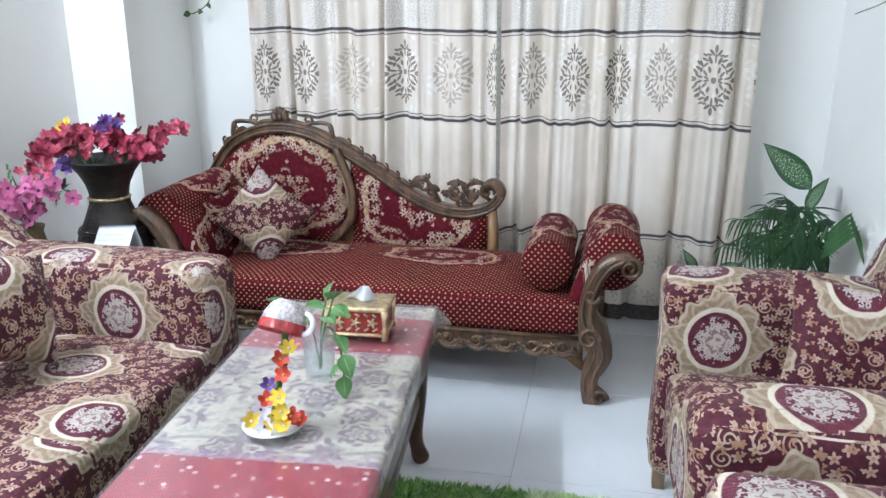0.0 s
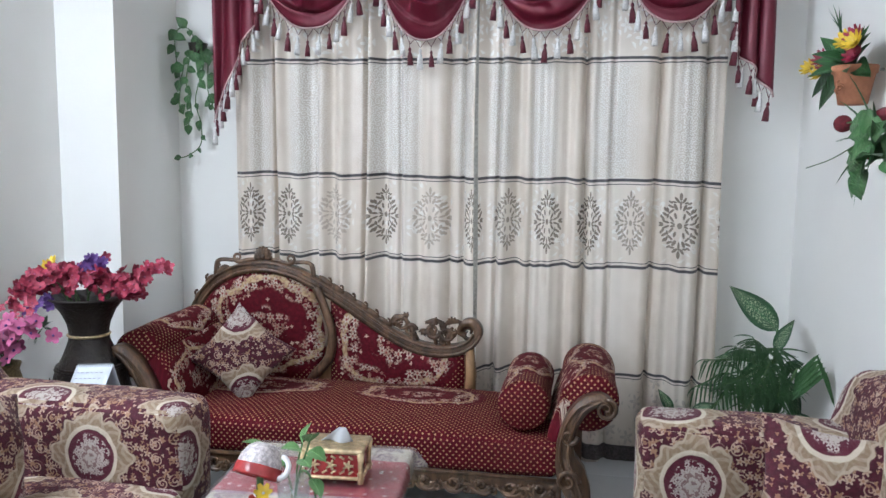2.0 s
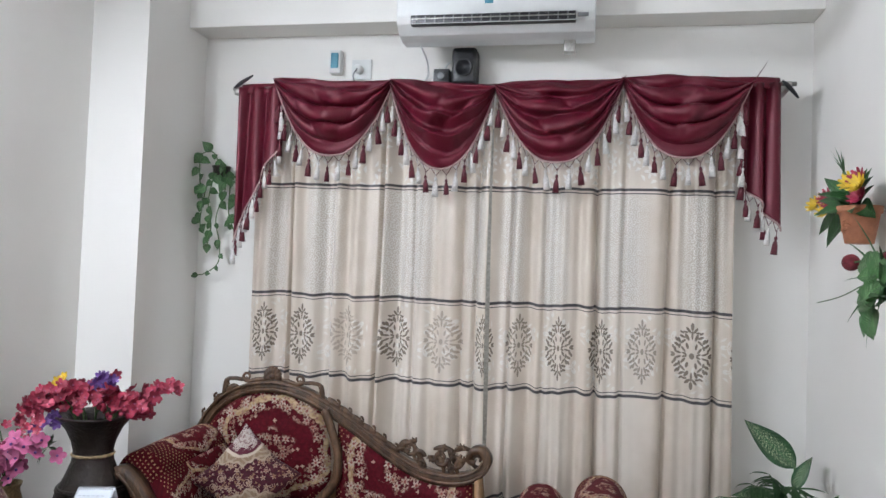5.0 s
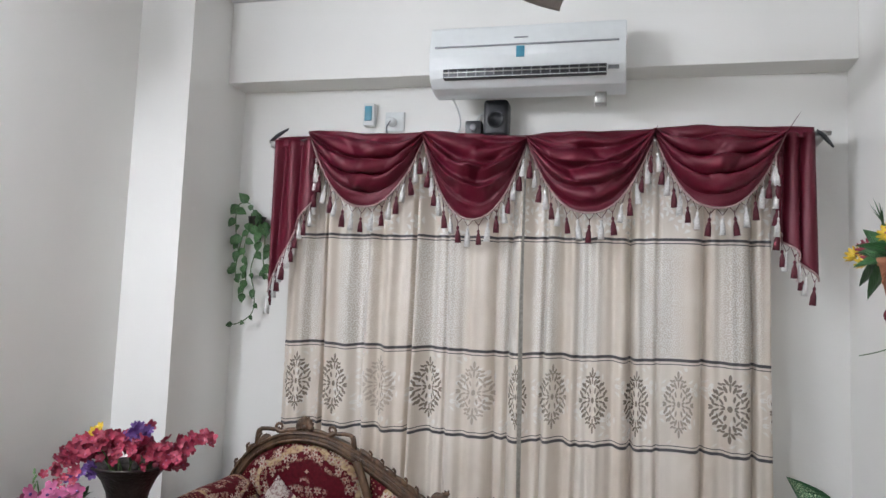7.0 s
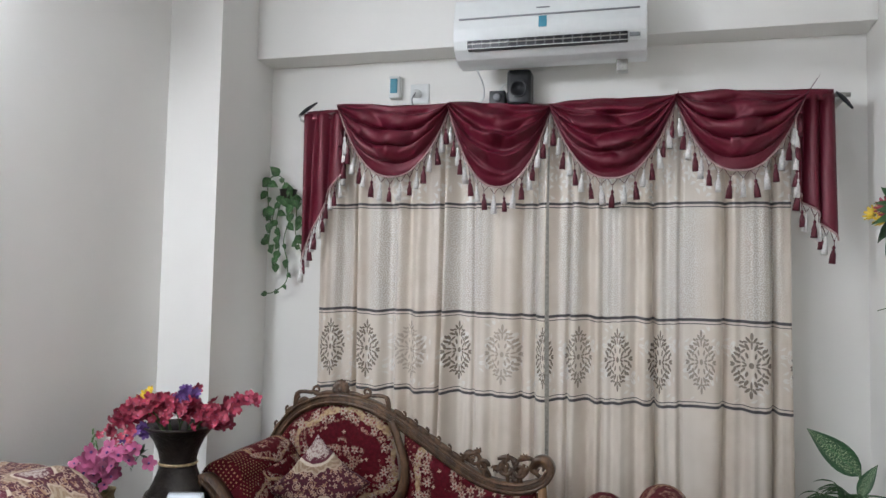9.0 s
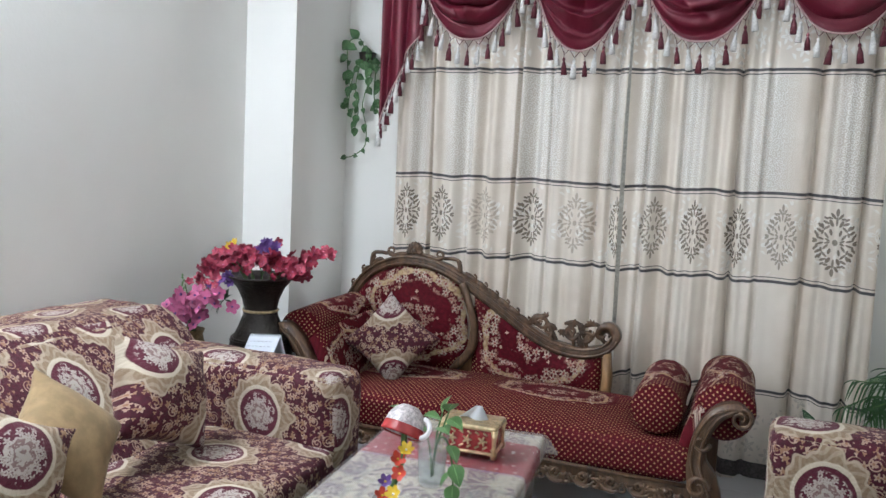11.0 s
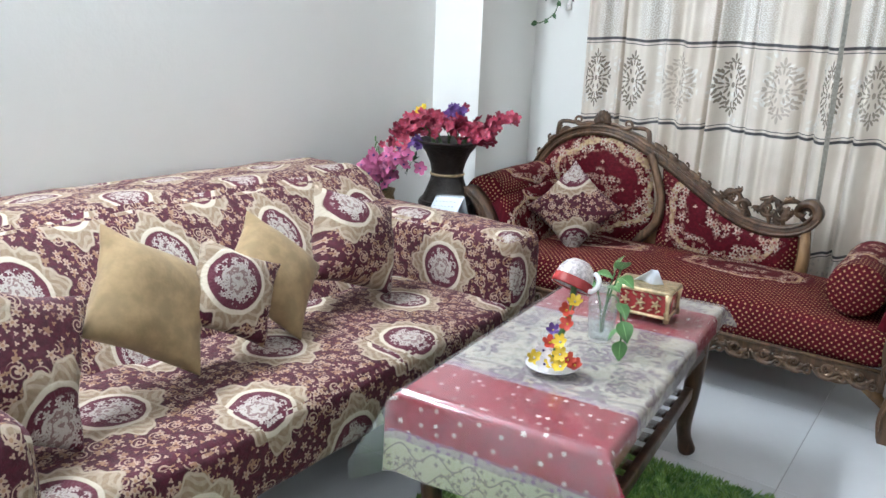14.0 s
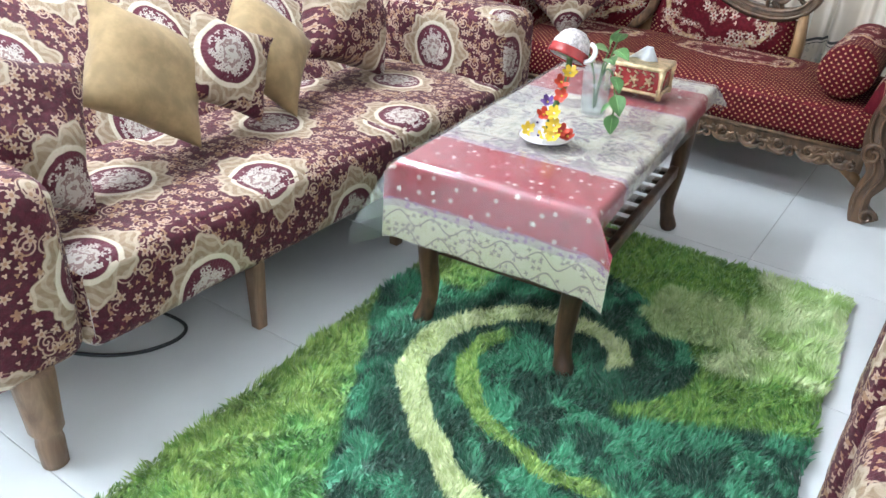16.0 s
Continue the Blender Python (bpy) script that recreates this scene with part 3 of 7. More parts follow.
def plain(name, c, rough=0.5, metal=0.0, grain=60, amount=0.25, height=0.0006, **more):
    p = Pen(name)
    n = p.noise(grain, 3)
    col = p.mix(n.ramp(0.3, 0.75), tuple(k * (1 - amount) for k in c), c)
    return p.done(col, rough, metal, bump=p.noise(grain * 3, 2), height=height, **more)


def leaf_green(name, dark, light, spots=0.0, rough=0.4):
    p = Pen(name)
    u, v, _ = p.xyz("UV")
    n = p.noise(14, 3)
    rnd = p.random()
    col = p.mix(n.ramp(0.3, 0.7), dark, light)
    col = p.mix(rnd * 0.4, col, light)
    if spots:
        s = p.noise(13, 3, p.vec(u * 2.0, v * 2.6), 0.6)
        m = s.ramp(0.53, 0.58) * (u.abs()).ramp(0.38, 0.24)
        col = p.mix(m * spots, col, (0.50, 0.58, 0.36))
    rib = u.abs().ramp(0.03, 0.012)
    col = p.mix(rib * 0.5, col, tuple(min(1, k * 2.2) for k in light))
    return p.done(col, rough, bump=((v * 60.0 + u.abs() * 40.0).sin()), height=0.0008)


def glass_like(name, tint=(1, 1, 1), rough=0.03, clear=0.85, least=0.07, wrinkle=0.0):
    p = Pen(name)
    t = p.tree.nodes.new("ShaderNodeBsdfTransparent")
    t.inputs[0].default_value = (*tint, 1)
    p.done((0.8, 0.8, 0.8), rough, Specular_IOR_Level=0.8)
    m = p.tree.nodes.new("ShaderNodeMixShader")
    f = p.tree.nodes.new("ShaderNodeLayerWeight")
    k = Val(p.tree, f.outputs["Facing"])
    k = k * k * k * k * 0.5 + least
    g = p.tree.nodes.new("ShaderNodeBsdfGlossy")
    g.inputs["Roughness"].default_value = rough
    if wrinkle:
        b = p.tree.nodes.new("ShaderNodeBump")
        b.inputs["Distance"].default_value = wrinkle
        p.tree.links.new((p.noise(9, 2) + p.noise(34, 2) * 0.25).sock, b.inputs["Height"])
        p.tree.links.new(b.outputs[0], g.inputs["Normal"])
    p.tree.links.new(k.sock, m.inputs[0])
    p.tree.links.new(t.outputs[0], m.inputs[1])
    p.tree.links.new(g.outputs[0], m.inputs[2])
    if clear < 1:
        d = p.tree.nodes.new("ShaderNodeBsdfDiffuse")
        d.inputs[0].default_value = (0.8, 0.82, 0.85, 1)
        k = p.tree.nodes.new("ShaderNodeMixShader")
        k.inputs[0].default_value = 1 - clear
        p.tree.links.new(m.outputs[0], k.inputs[1])
        p.tree.links.new(d.outputs[0], k.inputs[2])
        m = k
    p.tree.links.new(m.outputs[0], p.tree.nodes["Material Output"].inputs[0])
    return p.mat


WALL = paint("white_wall_paint", (0.83, 0.815, 0.775))
CEIL = paint("white_ceiling_paint", (0.80, 0.81, 0.82))
TUBE_GLOW = Pen("tube_glow").done((0.8, 0.8, 0.8), 0.4, Emission_Color=(0.93, 0.97, 1.0), Emission_Strength=640.0)
TILE = tile_floor("glazed_floor_tile")
GROUT = plain("tile_grout", (0.50, 0.50, 0.50), 0.8)
CARVED = wood("carved_brown_wood", (0.045, 0.024, 0.013), (0.138, 0.076, 0.039), 0.32)
DARKWOOD = wood("dark_polished_wood", (0.035, 0.018, 0.010), (0.10, 0.05, 0.025), 0.28)
RAWWOOD = wood("pale_brown_wood", (0.16, 0.085, 0.035), (0.30, 0.17, 0.075), 0.5)
LEGWOOD = wood("sofa_leg_wood", (0.12, 0.07, 0.04), (0.24, 0.15, 0.09), 0.45)
DAMASK = damask("wine_damask_fabric")
DAMASK_BACK = damask("wine_damask_fabric_fine", 1.02, 1.10)
CUSHION_CLOTH = damask("wine_damask_cushion_cloth", 1.05)
CH_SEAT = chaise_cloth("crimson_seat_velvet", [(-0.47, 3.33, 0.24, 0.125, 1), (-1.15, 3.33, 0.26, 0.125, 1)])
CH_BACK = chaise_cloth("crimson_back_velvet", [(-1.21, 0.60, 0.27, 0.22, 1)])
CH_SIDE = chaise_cloth("crimson_side_velvet", [(-0.63, 0.54, 0.25, 0.22, 1)])
CH_ARM = chaise_cloth("crimson_arm_velvet", [(3.30, 0.10, 0.17, 0.11, 1), (3.30, 0.38, 0.17, 0.11, 1), (3.10, 0.24, 0.16, 0.10, 1), (3.15, 0.56, 0.20, 0.12, 1), (3.32, 0.70, 0.16, 0.10, 1)])
CURTAIN = curtain_cloth("cream_jacquard_curtain")
PRINT = table_cloth("printed_table_linen")
PILE = rug_pile("green_shag_pile")
SATIN = plain("burgundy_satin", (0.115, 0.0042, 0.017), 0.46, 0.15, 240, 0.2, 0.0003, Specular_IOR_Level=0.4)
CORD = plain("pale_pink_cord", (0.55, 0.38, 0.36), 0.7, 0, 300, 0.4)
WHITE_THREAD = plain("white_thread", (0.82, 0.80, 0.77), 0.7, 0, 260, 0.3)
WINE_THREAD = plain("burgundy_thread", (0.13, 0.012, 0.026), 0.6, 0, 260, 0.4)
TAN_VELVET = plain("tan_velvet", (0.30, 0.20, 0.094), 0.85, 0, 24, 0.3, 0.001, Sheen_Weight=0.08)
BRONZE = plain("dark_bronze_glaze", (0.032, 0.024, 0.020), 0.36, 0.35, 26, 0.5, 0.004)
GOLD = plain("worn_gold", (0.72, 0.56, 0.33), 0.32, 0.85, 60, 0.45, 0.002)
WICKER = plain("woven_straw", (0.28, 0.20, 0.09), 0.7, 0, 150, 0.5, 0.004)
WHITE_PLASTIC = plain("white_plastic", (0.74, 0.76, 0.75), 0.35, 0, 20, 0.04, 0.0002)
GREY_PLASTIC = plain("grey_plastic", (0.24, 0.25, 0.26), 0.4, 0, 40, 0.15)
BLACK_PLASTIC = plain("black_plastic", (0.016, 0.017, 0.020), 0.42, 0, 60, 0.2)
BLUE_LABEL = plain("blue_label", (0.05, 0.26, 0.36), 0.4, 0, 30, 0.15)
STEEL = plain("brushed_steel", (0.45, 0.44, 0.41), 0.3, 0.9, 80, 0.3)
FAN_PAINT = plain("taupe_fan_paint", (0.33, 0.29, 0.26), 0.38, 0.25, 30, 0.15)
FAN_CREAM = plain("cream_fan_enamel", (0.62, 0.60, 0.55), 0.3, 0.1, 30, 0.1)
TERRACOTTA = plain("terracotta", (0.42, 0.17, 0.085), 0.7, 0, 40, 0.25, 0.002)
PINK_PETAL = plain("magenta_petal", (0.44, 0.10, 0.22), 0.55, 0, 30, 0.35)
RED_PETAL = plain("crimson_petal", (0.34, 0.024, 0.060), 0.55, 0, 30, 0.4)
DARK_RED = plain("dark_red_velvet", (0.17, 0.012, 0.022), 0.8, 0, 120, 0.4, 0.002)
PURPLE_PETAL = plain("violet_petal", (0.10, 0.035, 0.20), 0.6, 0, 40, 0.4)
YELLOW_PETAL = plain("yellow_petal", (0.72, 0.50, 0.03), 0.5, 0, 30, 0.25)
ORANGE_PETAL = plain("scarlet_petal", (0.55, 0.05, 0.02), 0.5, 0, 30, 0.35)
WHITE_PETAL = plain("white_petal", (0.70, 0.66, 0.68), 0.5, 0, 30, 0.2)
LEAF = leaf_green("green_leaf", (0.014, 0.065, 0.018), (0.045, 0.15, 0.04))
LEAF_PALM = leaf_green("palm_green", (0.018, 0.068, 0.020), (0.075, 0.175, 0.058))
LEAF_SPOT = leaf_green("speckled_leaf", (0.008, 0.042, 0.014), (0.022, 0.09, 0.028), 0.95)
LEAF_IVY = leaf_green("pothos_leaf", (0.02, 0.075, 0.02), (0.07, 0.18, 0.055), 0.30)
LEAF_FRESH = leaf_green("fresh_leaf", (0.06, 0.165, 0.04), (0.18, 0.35, 0.12))
STEM = plain("green_stem", (0.07, 0.15, 0.04), 0.5)
GLASS = glass_like("clear_glass", (0.97, 0.99, 0.99), 0.02, 0.95)
FILM = glass_like("clear_plastic_film", (0.985, 0.985, 0.985), 0.17, 0.965, 0.13, 0.002)
PAPER = plain("white_paper", (0.54, 0.57, 0.62), 0.7, 0, 20, 0.05)
INK = plain("grey_ink", (0.35, 0.36, 0.40), 0.8)
CERAMIC = plain("white_ceramic", (0.72, 0.70, 0.70), 0.2, 0, 90, 0.1)
SPECKLED = plain("speckled_ceramic", (0.66, 0.58, 0.57), 0.35, 0, 130, 0.6)
RED_GLAZE = plain("red_glaze", (0.33, 0.03, 0.03), 0.25, 0, 50, 0.3)
BUTTERFLY = plain("blue_wing", (0.16, 0.27, 0.36), 0.5, 0, 50, 0.5)
TANWING = plain("tan_wing", (0.42, 0.31, 0.22), 0.6, 0, 50, 0.5)
# ---- the room ----
XL, XR, YW, YB, ZC = -2.11, 1.07, 3.88, -3.3, 2.97


def wall(name, lo, hi, label):
    return lone(name, rbox(lo, hi, 0), WALL, label, "wall", kind="structure", smooth=False)


wall("wall_west", (XL - 0.15, YB, -0.1), (XL, YW + 0.2, ZC), "plain white painted wall behind the long sofa")
wall("wall_east", (XR, YB, -0.1), (XR + 0.15, YW + 0.2, ZC), "plain white painted wall with hanging flower pots")
wx0, wx1, wz0, wz1 = -1.25, 0.55, 0.55, 2.10
bm = rbox((XL, YW, -0.1), (wx0, YW + 0.2, ZC), 0)
rbox((wx1, YW, -0.1), (XR, YW + 0.2, ZC), 0, bm=bm)
rbox((wx0, YW, -0.1), (wx1, YW + 0.2, wz0), 0, bm=bm)
rbox((wx0, YW, wz1), (wx1, YW + 0.2, ZC), 0, bm=bm)
lone("wall_north", bm, WALL, "white painted wall round the curtained window", "wall", kind="structure", smooth=False)
# closing wall out of view, with an opening added to let light in
dx0, dx1, dz1 = -0.4, 0.8, 2.25
bm = rbox((XL - 0.15, YB - 0.15, -0.1), (dx0, YB, ZC), 0)
rbox((dx1, YB - 0.15, -0.1), (XR + 0.15, YB, ZC), 0, bm=bm)
rbox((dx0, YB - 0.15, dz1), (dx1, YB, ZC), 0, bm=bm)
lone("wall_south", bm, WALL, "unseen white wall with an added opening for light", "wall", kind="structure", smooth=False)
wall("pillar", (XL, 3.36, 0), (-1.83, YW, ZC), "square white painted concrete pillar in the corner")
lone("beam", rbox((-1.83, 3.70, 2.55), (XR, YW, ZC), 0.004, 2), WALL, "white painted beam above the window", "beam", kind="structure", smooth=False)
lone("ceiling", rbox((XL - 0.15, YB - 0.15, ZC), (XR + 0.15, YW + 0.2, ZC + 0.12), 0), CEIL, "plain white painted ceiling", "ceiling", kind="structure", smooth=False)

tube_lamp = thing("tube_lamp", (XL + 0.03, 1.49, 2.66), "white fluorescent tube lamp on the wall above the sofa", "lamp", "tube lamps on the wall")
part("batten", rbox((XL - 0.002, 0.86, 2.635), (XL + 0.035, 2.12, 2.685), 0.004), CEIL, tube_lamp)
part("tube", tube([(XL + 0.062, 0.90 + 0.119 * k, 2.66) for k in range(11)], 0.016, 12), TUBE_GLOW, tube_lamp, "glowing white glass tube")
for y in (0.885, 2.095):
    part("holder", rbox((XL + 0.03, y - 0.012, 2.64), (XL + 0.082, y + 0.012, 2.68), 0.004), CEIL, tube_lamp)
# second tube, unseen, added farther back to light the table's near edge
copy_thing(tube_lamp, Matrix.Translation((XL + 0.03, -0.76, 2.66)))

win = tagged(new("window_1"), "aluminium window behind closed curtains", "window", kind="structure")
for k, (a, b) in enumerate((((wx0, wz0), (wx1, wz0 + 0.05)), ((wx0, wz1 - 0.05), (wx1, wz1)), ((wx0, wz0 + 0.05), (wx0 + 0.05, wz1 - 0.05)),
                            ((wx1 - 0.05, wz0 + 0.05), (wx1, wz1 - 0.05)), ((-0.375, wz0 + 0.05), (-0.325, wz1 - 0.05)))):
    part("frame_bar", rbox((a[0], YW + 0.08, a[1]), (b[0], YW + 0.13, b[1]), 0.003), STEEL, win, smooth=False)
for a, b in ((wx0 + 0.05, -0.375), (-0.325, wx1 - 0.05)):
    pane = part("pane", rbox((a, YW + 0.10, wz0 + 0.05), (b, YW + 0.105, wz1 - 0.05), 0), GLASS, win, smooth=False)
    pane.visible_shadow = False

floor = lone("floor", rbox((XL, YB - 0.15, -0.1), (XR, YW, -0.003), 0), GROUT, "glossy pale grey tiled floor", "floor", kind="structure", smooth=False)
tile_me = {}


def tile(x0, x1, y0, y1):
    key = (round(x1 - x0, 3), round(y1 - y0, 3))
    if key not in tile_me:
        bm = rbox((-key[0] / 2, -key[1] / 2, -0.01), (key[0] / 2, key[1] / 2, 0), 0.0012, 1)
        bmesh.ops.recalc_face_normals(bm, faces=bm.faces)
        me = bpy.data.meshes.new("tile")
        bm.to_mesh(me)
        bm.free()
        me.materials.append(TILE)
        tile_me[key] = me
    ob = part("tile", tile_me[key], None, floor)
    ob.location = ((x0 + x1) / 2, (y0 + y1) / 2, 0)


gx = [XL] + [-0.065 + 0.6 * k for k in range(-3, 2)] + [XR]
gy = [YB - 0.15] + [1.18 + 0.6 * k for k in range(-7, 5)] + [YW]
for xa, xb in zip(gx, gx[1:]):
    for ya, yb in zip(gy, gy[1:]):
        if xb - xa > 0.01 and yb - ya > 0.01:
            tile(xa + 0.001, xb - 0.001, ya + 0.001, yb - 0.001)
# unseen ground added outside that opening
lone("doorstep", rbox((dx0 - 1.0, YB - 3.0, -0.12), (dx1 + 1.0, YB - 0.15, -0.02), 0), GROUT, "added pale grey floor beyond the unseen opening", "floor", kind="structure", smooth=False)
# ---- upholstered suite in wine damask ----
def turned_leg(x, y, z0, z1, r=0.034):
    h = z1 - z0
    prof = [(r * 0.62, 0), (r * 0.72, 0.01 * h), (r * 0.78, 0.25 * h), (r * 0.70, 0.34 * h), (r * 0.95, 0.40 * h), (r * 1.0, 0.55 * h), (r * 1.15, 0.9 * h), (r * 1.15, h)]
    return lathe([(a, z0 + b) for a, b in prof], 14, Matrix.Translation((x, y, 0)))


def square_leg(x, y, z0, z1, w=0.04):
    bm = rbox((x - w / 2, y - w / 2, z0), (x + w / 2, y + w / 2, z1), 0.004)
    for v in bm.verts:
        if v.co.z < (z0 + z1) / 2:
            v.co.x, v.co.y = x + (v.co.x - x) * 0.75, y + (v.co.y - y) * 0.75
    return bm


def over_front(front, top, du, dv):
    """Cloth that runs over a seat towards +x and down its front."""
    def uv(co, n):
        if abs(n.y) > 0.75:
            return co.x + du, co.z + dv
        if n.x > 0.7:
            return co.y + du, front + (top - co.z) + dv
        return co.y + du, co.x + dv
    return uv


def slope_back(bm, pivot, lean, x_rear, x_front):
    for v in bm.verts:
        k = (v.co.x - x_rear) / (x_front - x_rear)
        v.co.x -= max(0, v.co.z - pivot) * lean * max(0, min(1.1, k)) * (x_front - x_rear) / abs(x_front - x_rear)


sofa = thing("sofa", (-1.5, 1.48, 0), "long sofa in wine and cream medallion damask", "sofa", "damask seating suite")
bm = soft((-1.62, 0.711, 0.215), (-0.925, 2.259, 0.405), 0.035, (0.010, 0, 0.014), None, 0.007, 1, 30)
layer = bm.loops.layers.uv.verify()
for f in bm.faces:
    y = f.calc_center_median().y
    u0 = 0.745 if y < 1.19 else 1.225 if y < 1.70 else 1.778
    lay = over_front(-0.925, 0.405, -u0, 0.98)
    for l in f.loops:
        l[layer].uv = lay(l.vert.co, f.normal)
for v in bm.verts:
    for seam in (1.19, 1.70):
        v.co.z -= 0.010 * math.exp(-((v.co.y - seam) / 0.02) ** 2) * (v.co.z > 0.36)
part("seat", bm, DAMASK, sofa)
bm = soft((-2.06, 0.50, 0.215), (-1.42, 2.46, 0.748), 0.085, (0.03, 0, 0.01), None, 0.008, 7, 22)
lay_uv(bm, lambda co, n: ((co.y - 1.214) * 1.15, ((co.z - 0.775) * 1.3 if abs(n.z) < 0.8 else -1.75 - co.x)) if abs(n.y) < 0.8 else (co.x, co.z))
slope_back(bm, 0.40, 0.92, -2.06, -1.42)
part("backrest", bm, DAMASK_BACK, sofa)
part("armrest", soft((-1.85, 2.255, 0.215), (-0.945, 2.465, 0.622), 0.045, (0.008, 0.010, 0.012), box_uv(1, 1.215, -0.474), 0.006, 3), DAMASK, sofa)
part("armrest", soft((-1.85, 0.495, 0.215), (-0.925, 0.715, 0.605), 0.05, (0.008, 0.010, 0.012), box_uv(1, 1.25, -0.40), 0.006, 4), DAMASK, sofa)
part("leg", turned_leg(-0.955, 0.60, 0, 0.24, 0.036), LEGWOOD, sofa)
part("leg", square_leg(-0.985, 1.18, 0, 0.24), LEGWOOD, sofa)
part("leg", square_leg(-0.985, 1.75, 0, 0.24), LEGWOOD, sofa)
part("leg", turned_leg(-0.985, 2.36, 0, 0.24, 0.036), LEGWOOD, sofa)
for yy in (0.62, 1.48, 2.36):
    part("leg", square_leg(-1.95, yy, 0, 0.24), LEGWOOD, sofa)

chair = thing("armchair", (0.7, 2.09, 0), "low armchair in wine and cream medallion damask", "armchair", "damask seating suite")
part("seat_cushion", soft((0.345, 1.825, 0.20), (0.92, 2.36, 0.41), 0.045, (-0.015, 0, 0.028), lambda co, n: (co.y - 2.09, 0.5 - co.x if n.x > -0.7 else co.z - 0.30), 0.007, 9), DAMASK, chair)
bm = soft((0.78, 1.62, 0.20), (1.045, 2.56, 0.80), 0.08, (-0.02, 0, 0.01), box_uv(1.15, -1.7, -0.6), 0.008, 11, 18)
slope_back(bm, 0.40, 0.25, 1.045, 0.78)
part("backrest", bm, DAMASK_BACK, chair)
part("armrest", soft((0.325, 2.355, 0.06), (0.95, 2.555, 0.648), 0.045, (-0.006, 0.01, 0.01), box_uv(1, -0.469, -0.499), 0.006, 12), DAMASK, chair)
part("armrest", soft((0.325, 1.625, 0.06), (0.95, 1.83, 0.645), 0.05, (-0.006, 0.01, 0.012), lambda co, n: (co.y - 1.76, co.z - 0.47) if n.x < -0.7 else (co.x - 0.75, co.z - 0.23) if abs(n.y) > 0.75 else (co.x - 0.80, co.y - 1.95), 0.006, 13), DAMASK, chair)
for px, py in ((0.36, 2.42), (0.36, 1.72), (1.0, 2.45), (1.0, 1.72)):
    part("leg", square_leg(px, py, 0, 0.22, 0.045), LEGWOOD, chair)
copy_thing(chair, Matrix.Translation((0.7, 1.03, 0)))


def place(at, normal, roll):
    """A cushion's pose: its face along the normal, turned clockwise by roll degrees as seen from the front."""
    n = Vector(normal).normalized()
    up = (Vector((0, 0, 1)) - n * n.z).normalized()
    side = n.cross(up)
    return Matrix.Translation(at) @ Matrix((side, n, up)).transposed().to_4x4() @ pose(0, 0, 0, 0, -roll, 0)


def cushion(at, normal, roll, size, material, label, seed, du=0.0, dv=0.0, depth=0.13):
    bm = pillow(size, size, depth, seed, du, dv)
    bm.transform(place(at, normal, roll))
    return lone("cushion", bm, material, label, "cushion", "loose cushions")


cushion((-1.265, 1.147, 0.622), (0.85, 0.15, 0.6), 39, 0.30, TAN_VELVET, "plain tan velvet cushion leaning on the sofa back", 1)
cushion((-1.297, 1.553, 0.587), (0.85, 0.15, 0.6), 54, 0.285, TAN_VELVET, "plain tan velvet cushion behind a small damask cushion", 2)
cushion((-1.225, 1.355, 0.600), (0.85, -0.1, 0.4), 30, 0.235, CUSHION_CLOTH, "small wine damask cushion with an oval medallion", 3, -0.02, -0.015, 0.11)
cushion((-1.345, 1.935, 0.60), (0.85, -0.1, 0.4), 21, 0.31, CUSHION_CLOTH, "wine damask cushion in the corner of the sofa", 4, 0.17, 0.12, 0.19)
cushion((-1.19, 0.775, 0.60), (0.82, 0.05, 0.42), 22, 0.33, CUSHION_CLOTH, "wine damask cushion beside the sofa's armrest", 5, 0.10, 0.12, 0.15)
cushion((0.775, 2.21, 0.535), (-0.22, -0.93, 0.25), 3, 0.37, CUSHION_CLOTH, "wine damask cushion leaning on the armchair's armrest", 6, 0.21, 0.03, 0.13)
cushion((-1.20, 3.22, 0.535), (0.38, -0.85, 0.36), 42, 0.31, CUSHION_CLOTH, "wine damask cushion standing on its corner on the chaise", 8, 0.125, 0.115, 0.17)

# ---- chaise longue ----
chaise = thing("chaise_longue", (-0.65, 3.2, 0), "carved wooden chaise longue in crimson gold-spotted velvet", "chaise longue")


def chaise_uv(co, n):
    if n.y < -0.75:
        return co.x, 2.925 - (0.36 - co.z)
    return co.x, co.y


part("seat", soft((-1.43, 2.915, 0.235), (0.115, 3.52, 0.365), 0.04, (0, -0.006, 0.022), chaise_uv, 0.004, 21, 24), CH_SEAT, chaise, "crimson velvet seat with woven bouquets")
# front rail with a scalloped lower edge and carved scrolls
n = 80


def rail_low(x):
    return 0.185 - 0.012 * abs(math.sin((x + 1.4) * math.pi / 0.32)) + 0.010 * math.sin((x + 1.4) * 40)


rail = sheet(n, 4, lambda s, t: (-1.42 + 1.54 * s, 2.915, 0.245 + (rail_low(-1.42 + 1.54 * s) - 0.245) * t), None, 0.016)
part("front_rail", rail, CARVED, chaise, "rail carved with leafy scrolls")
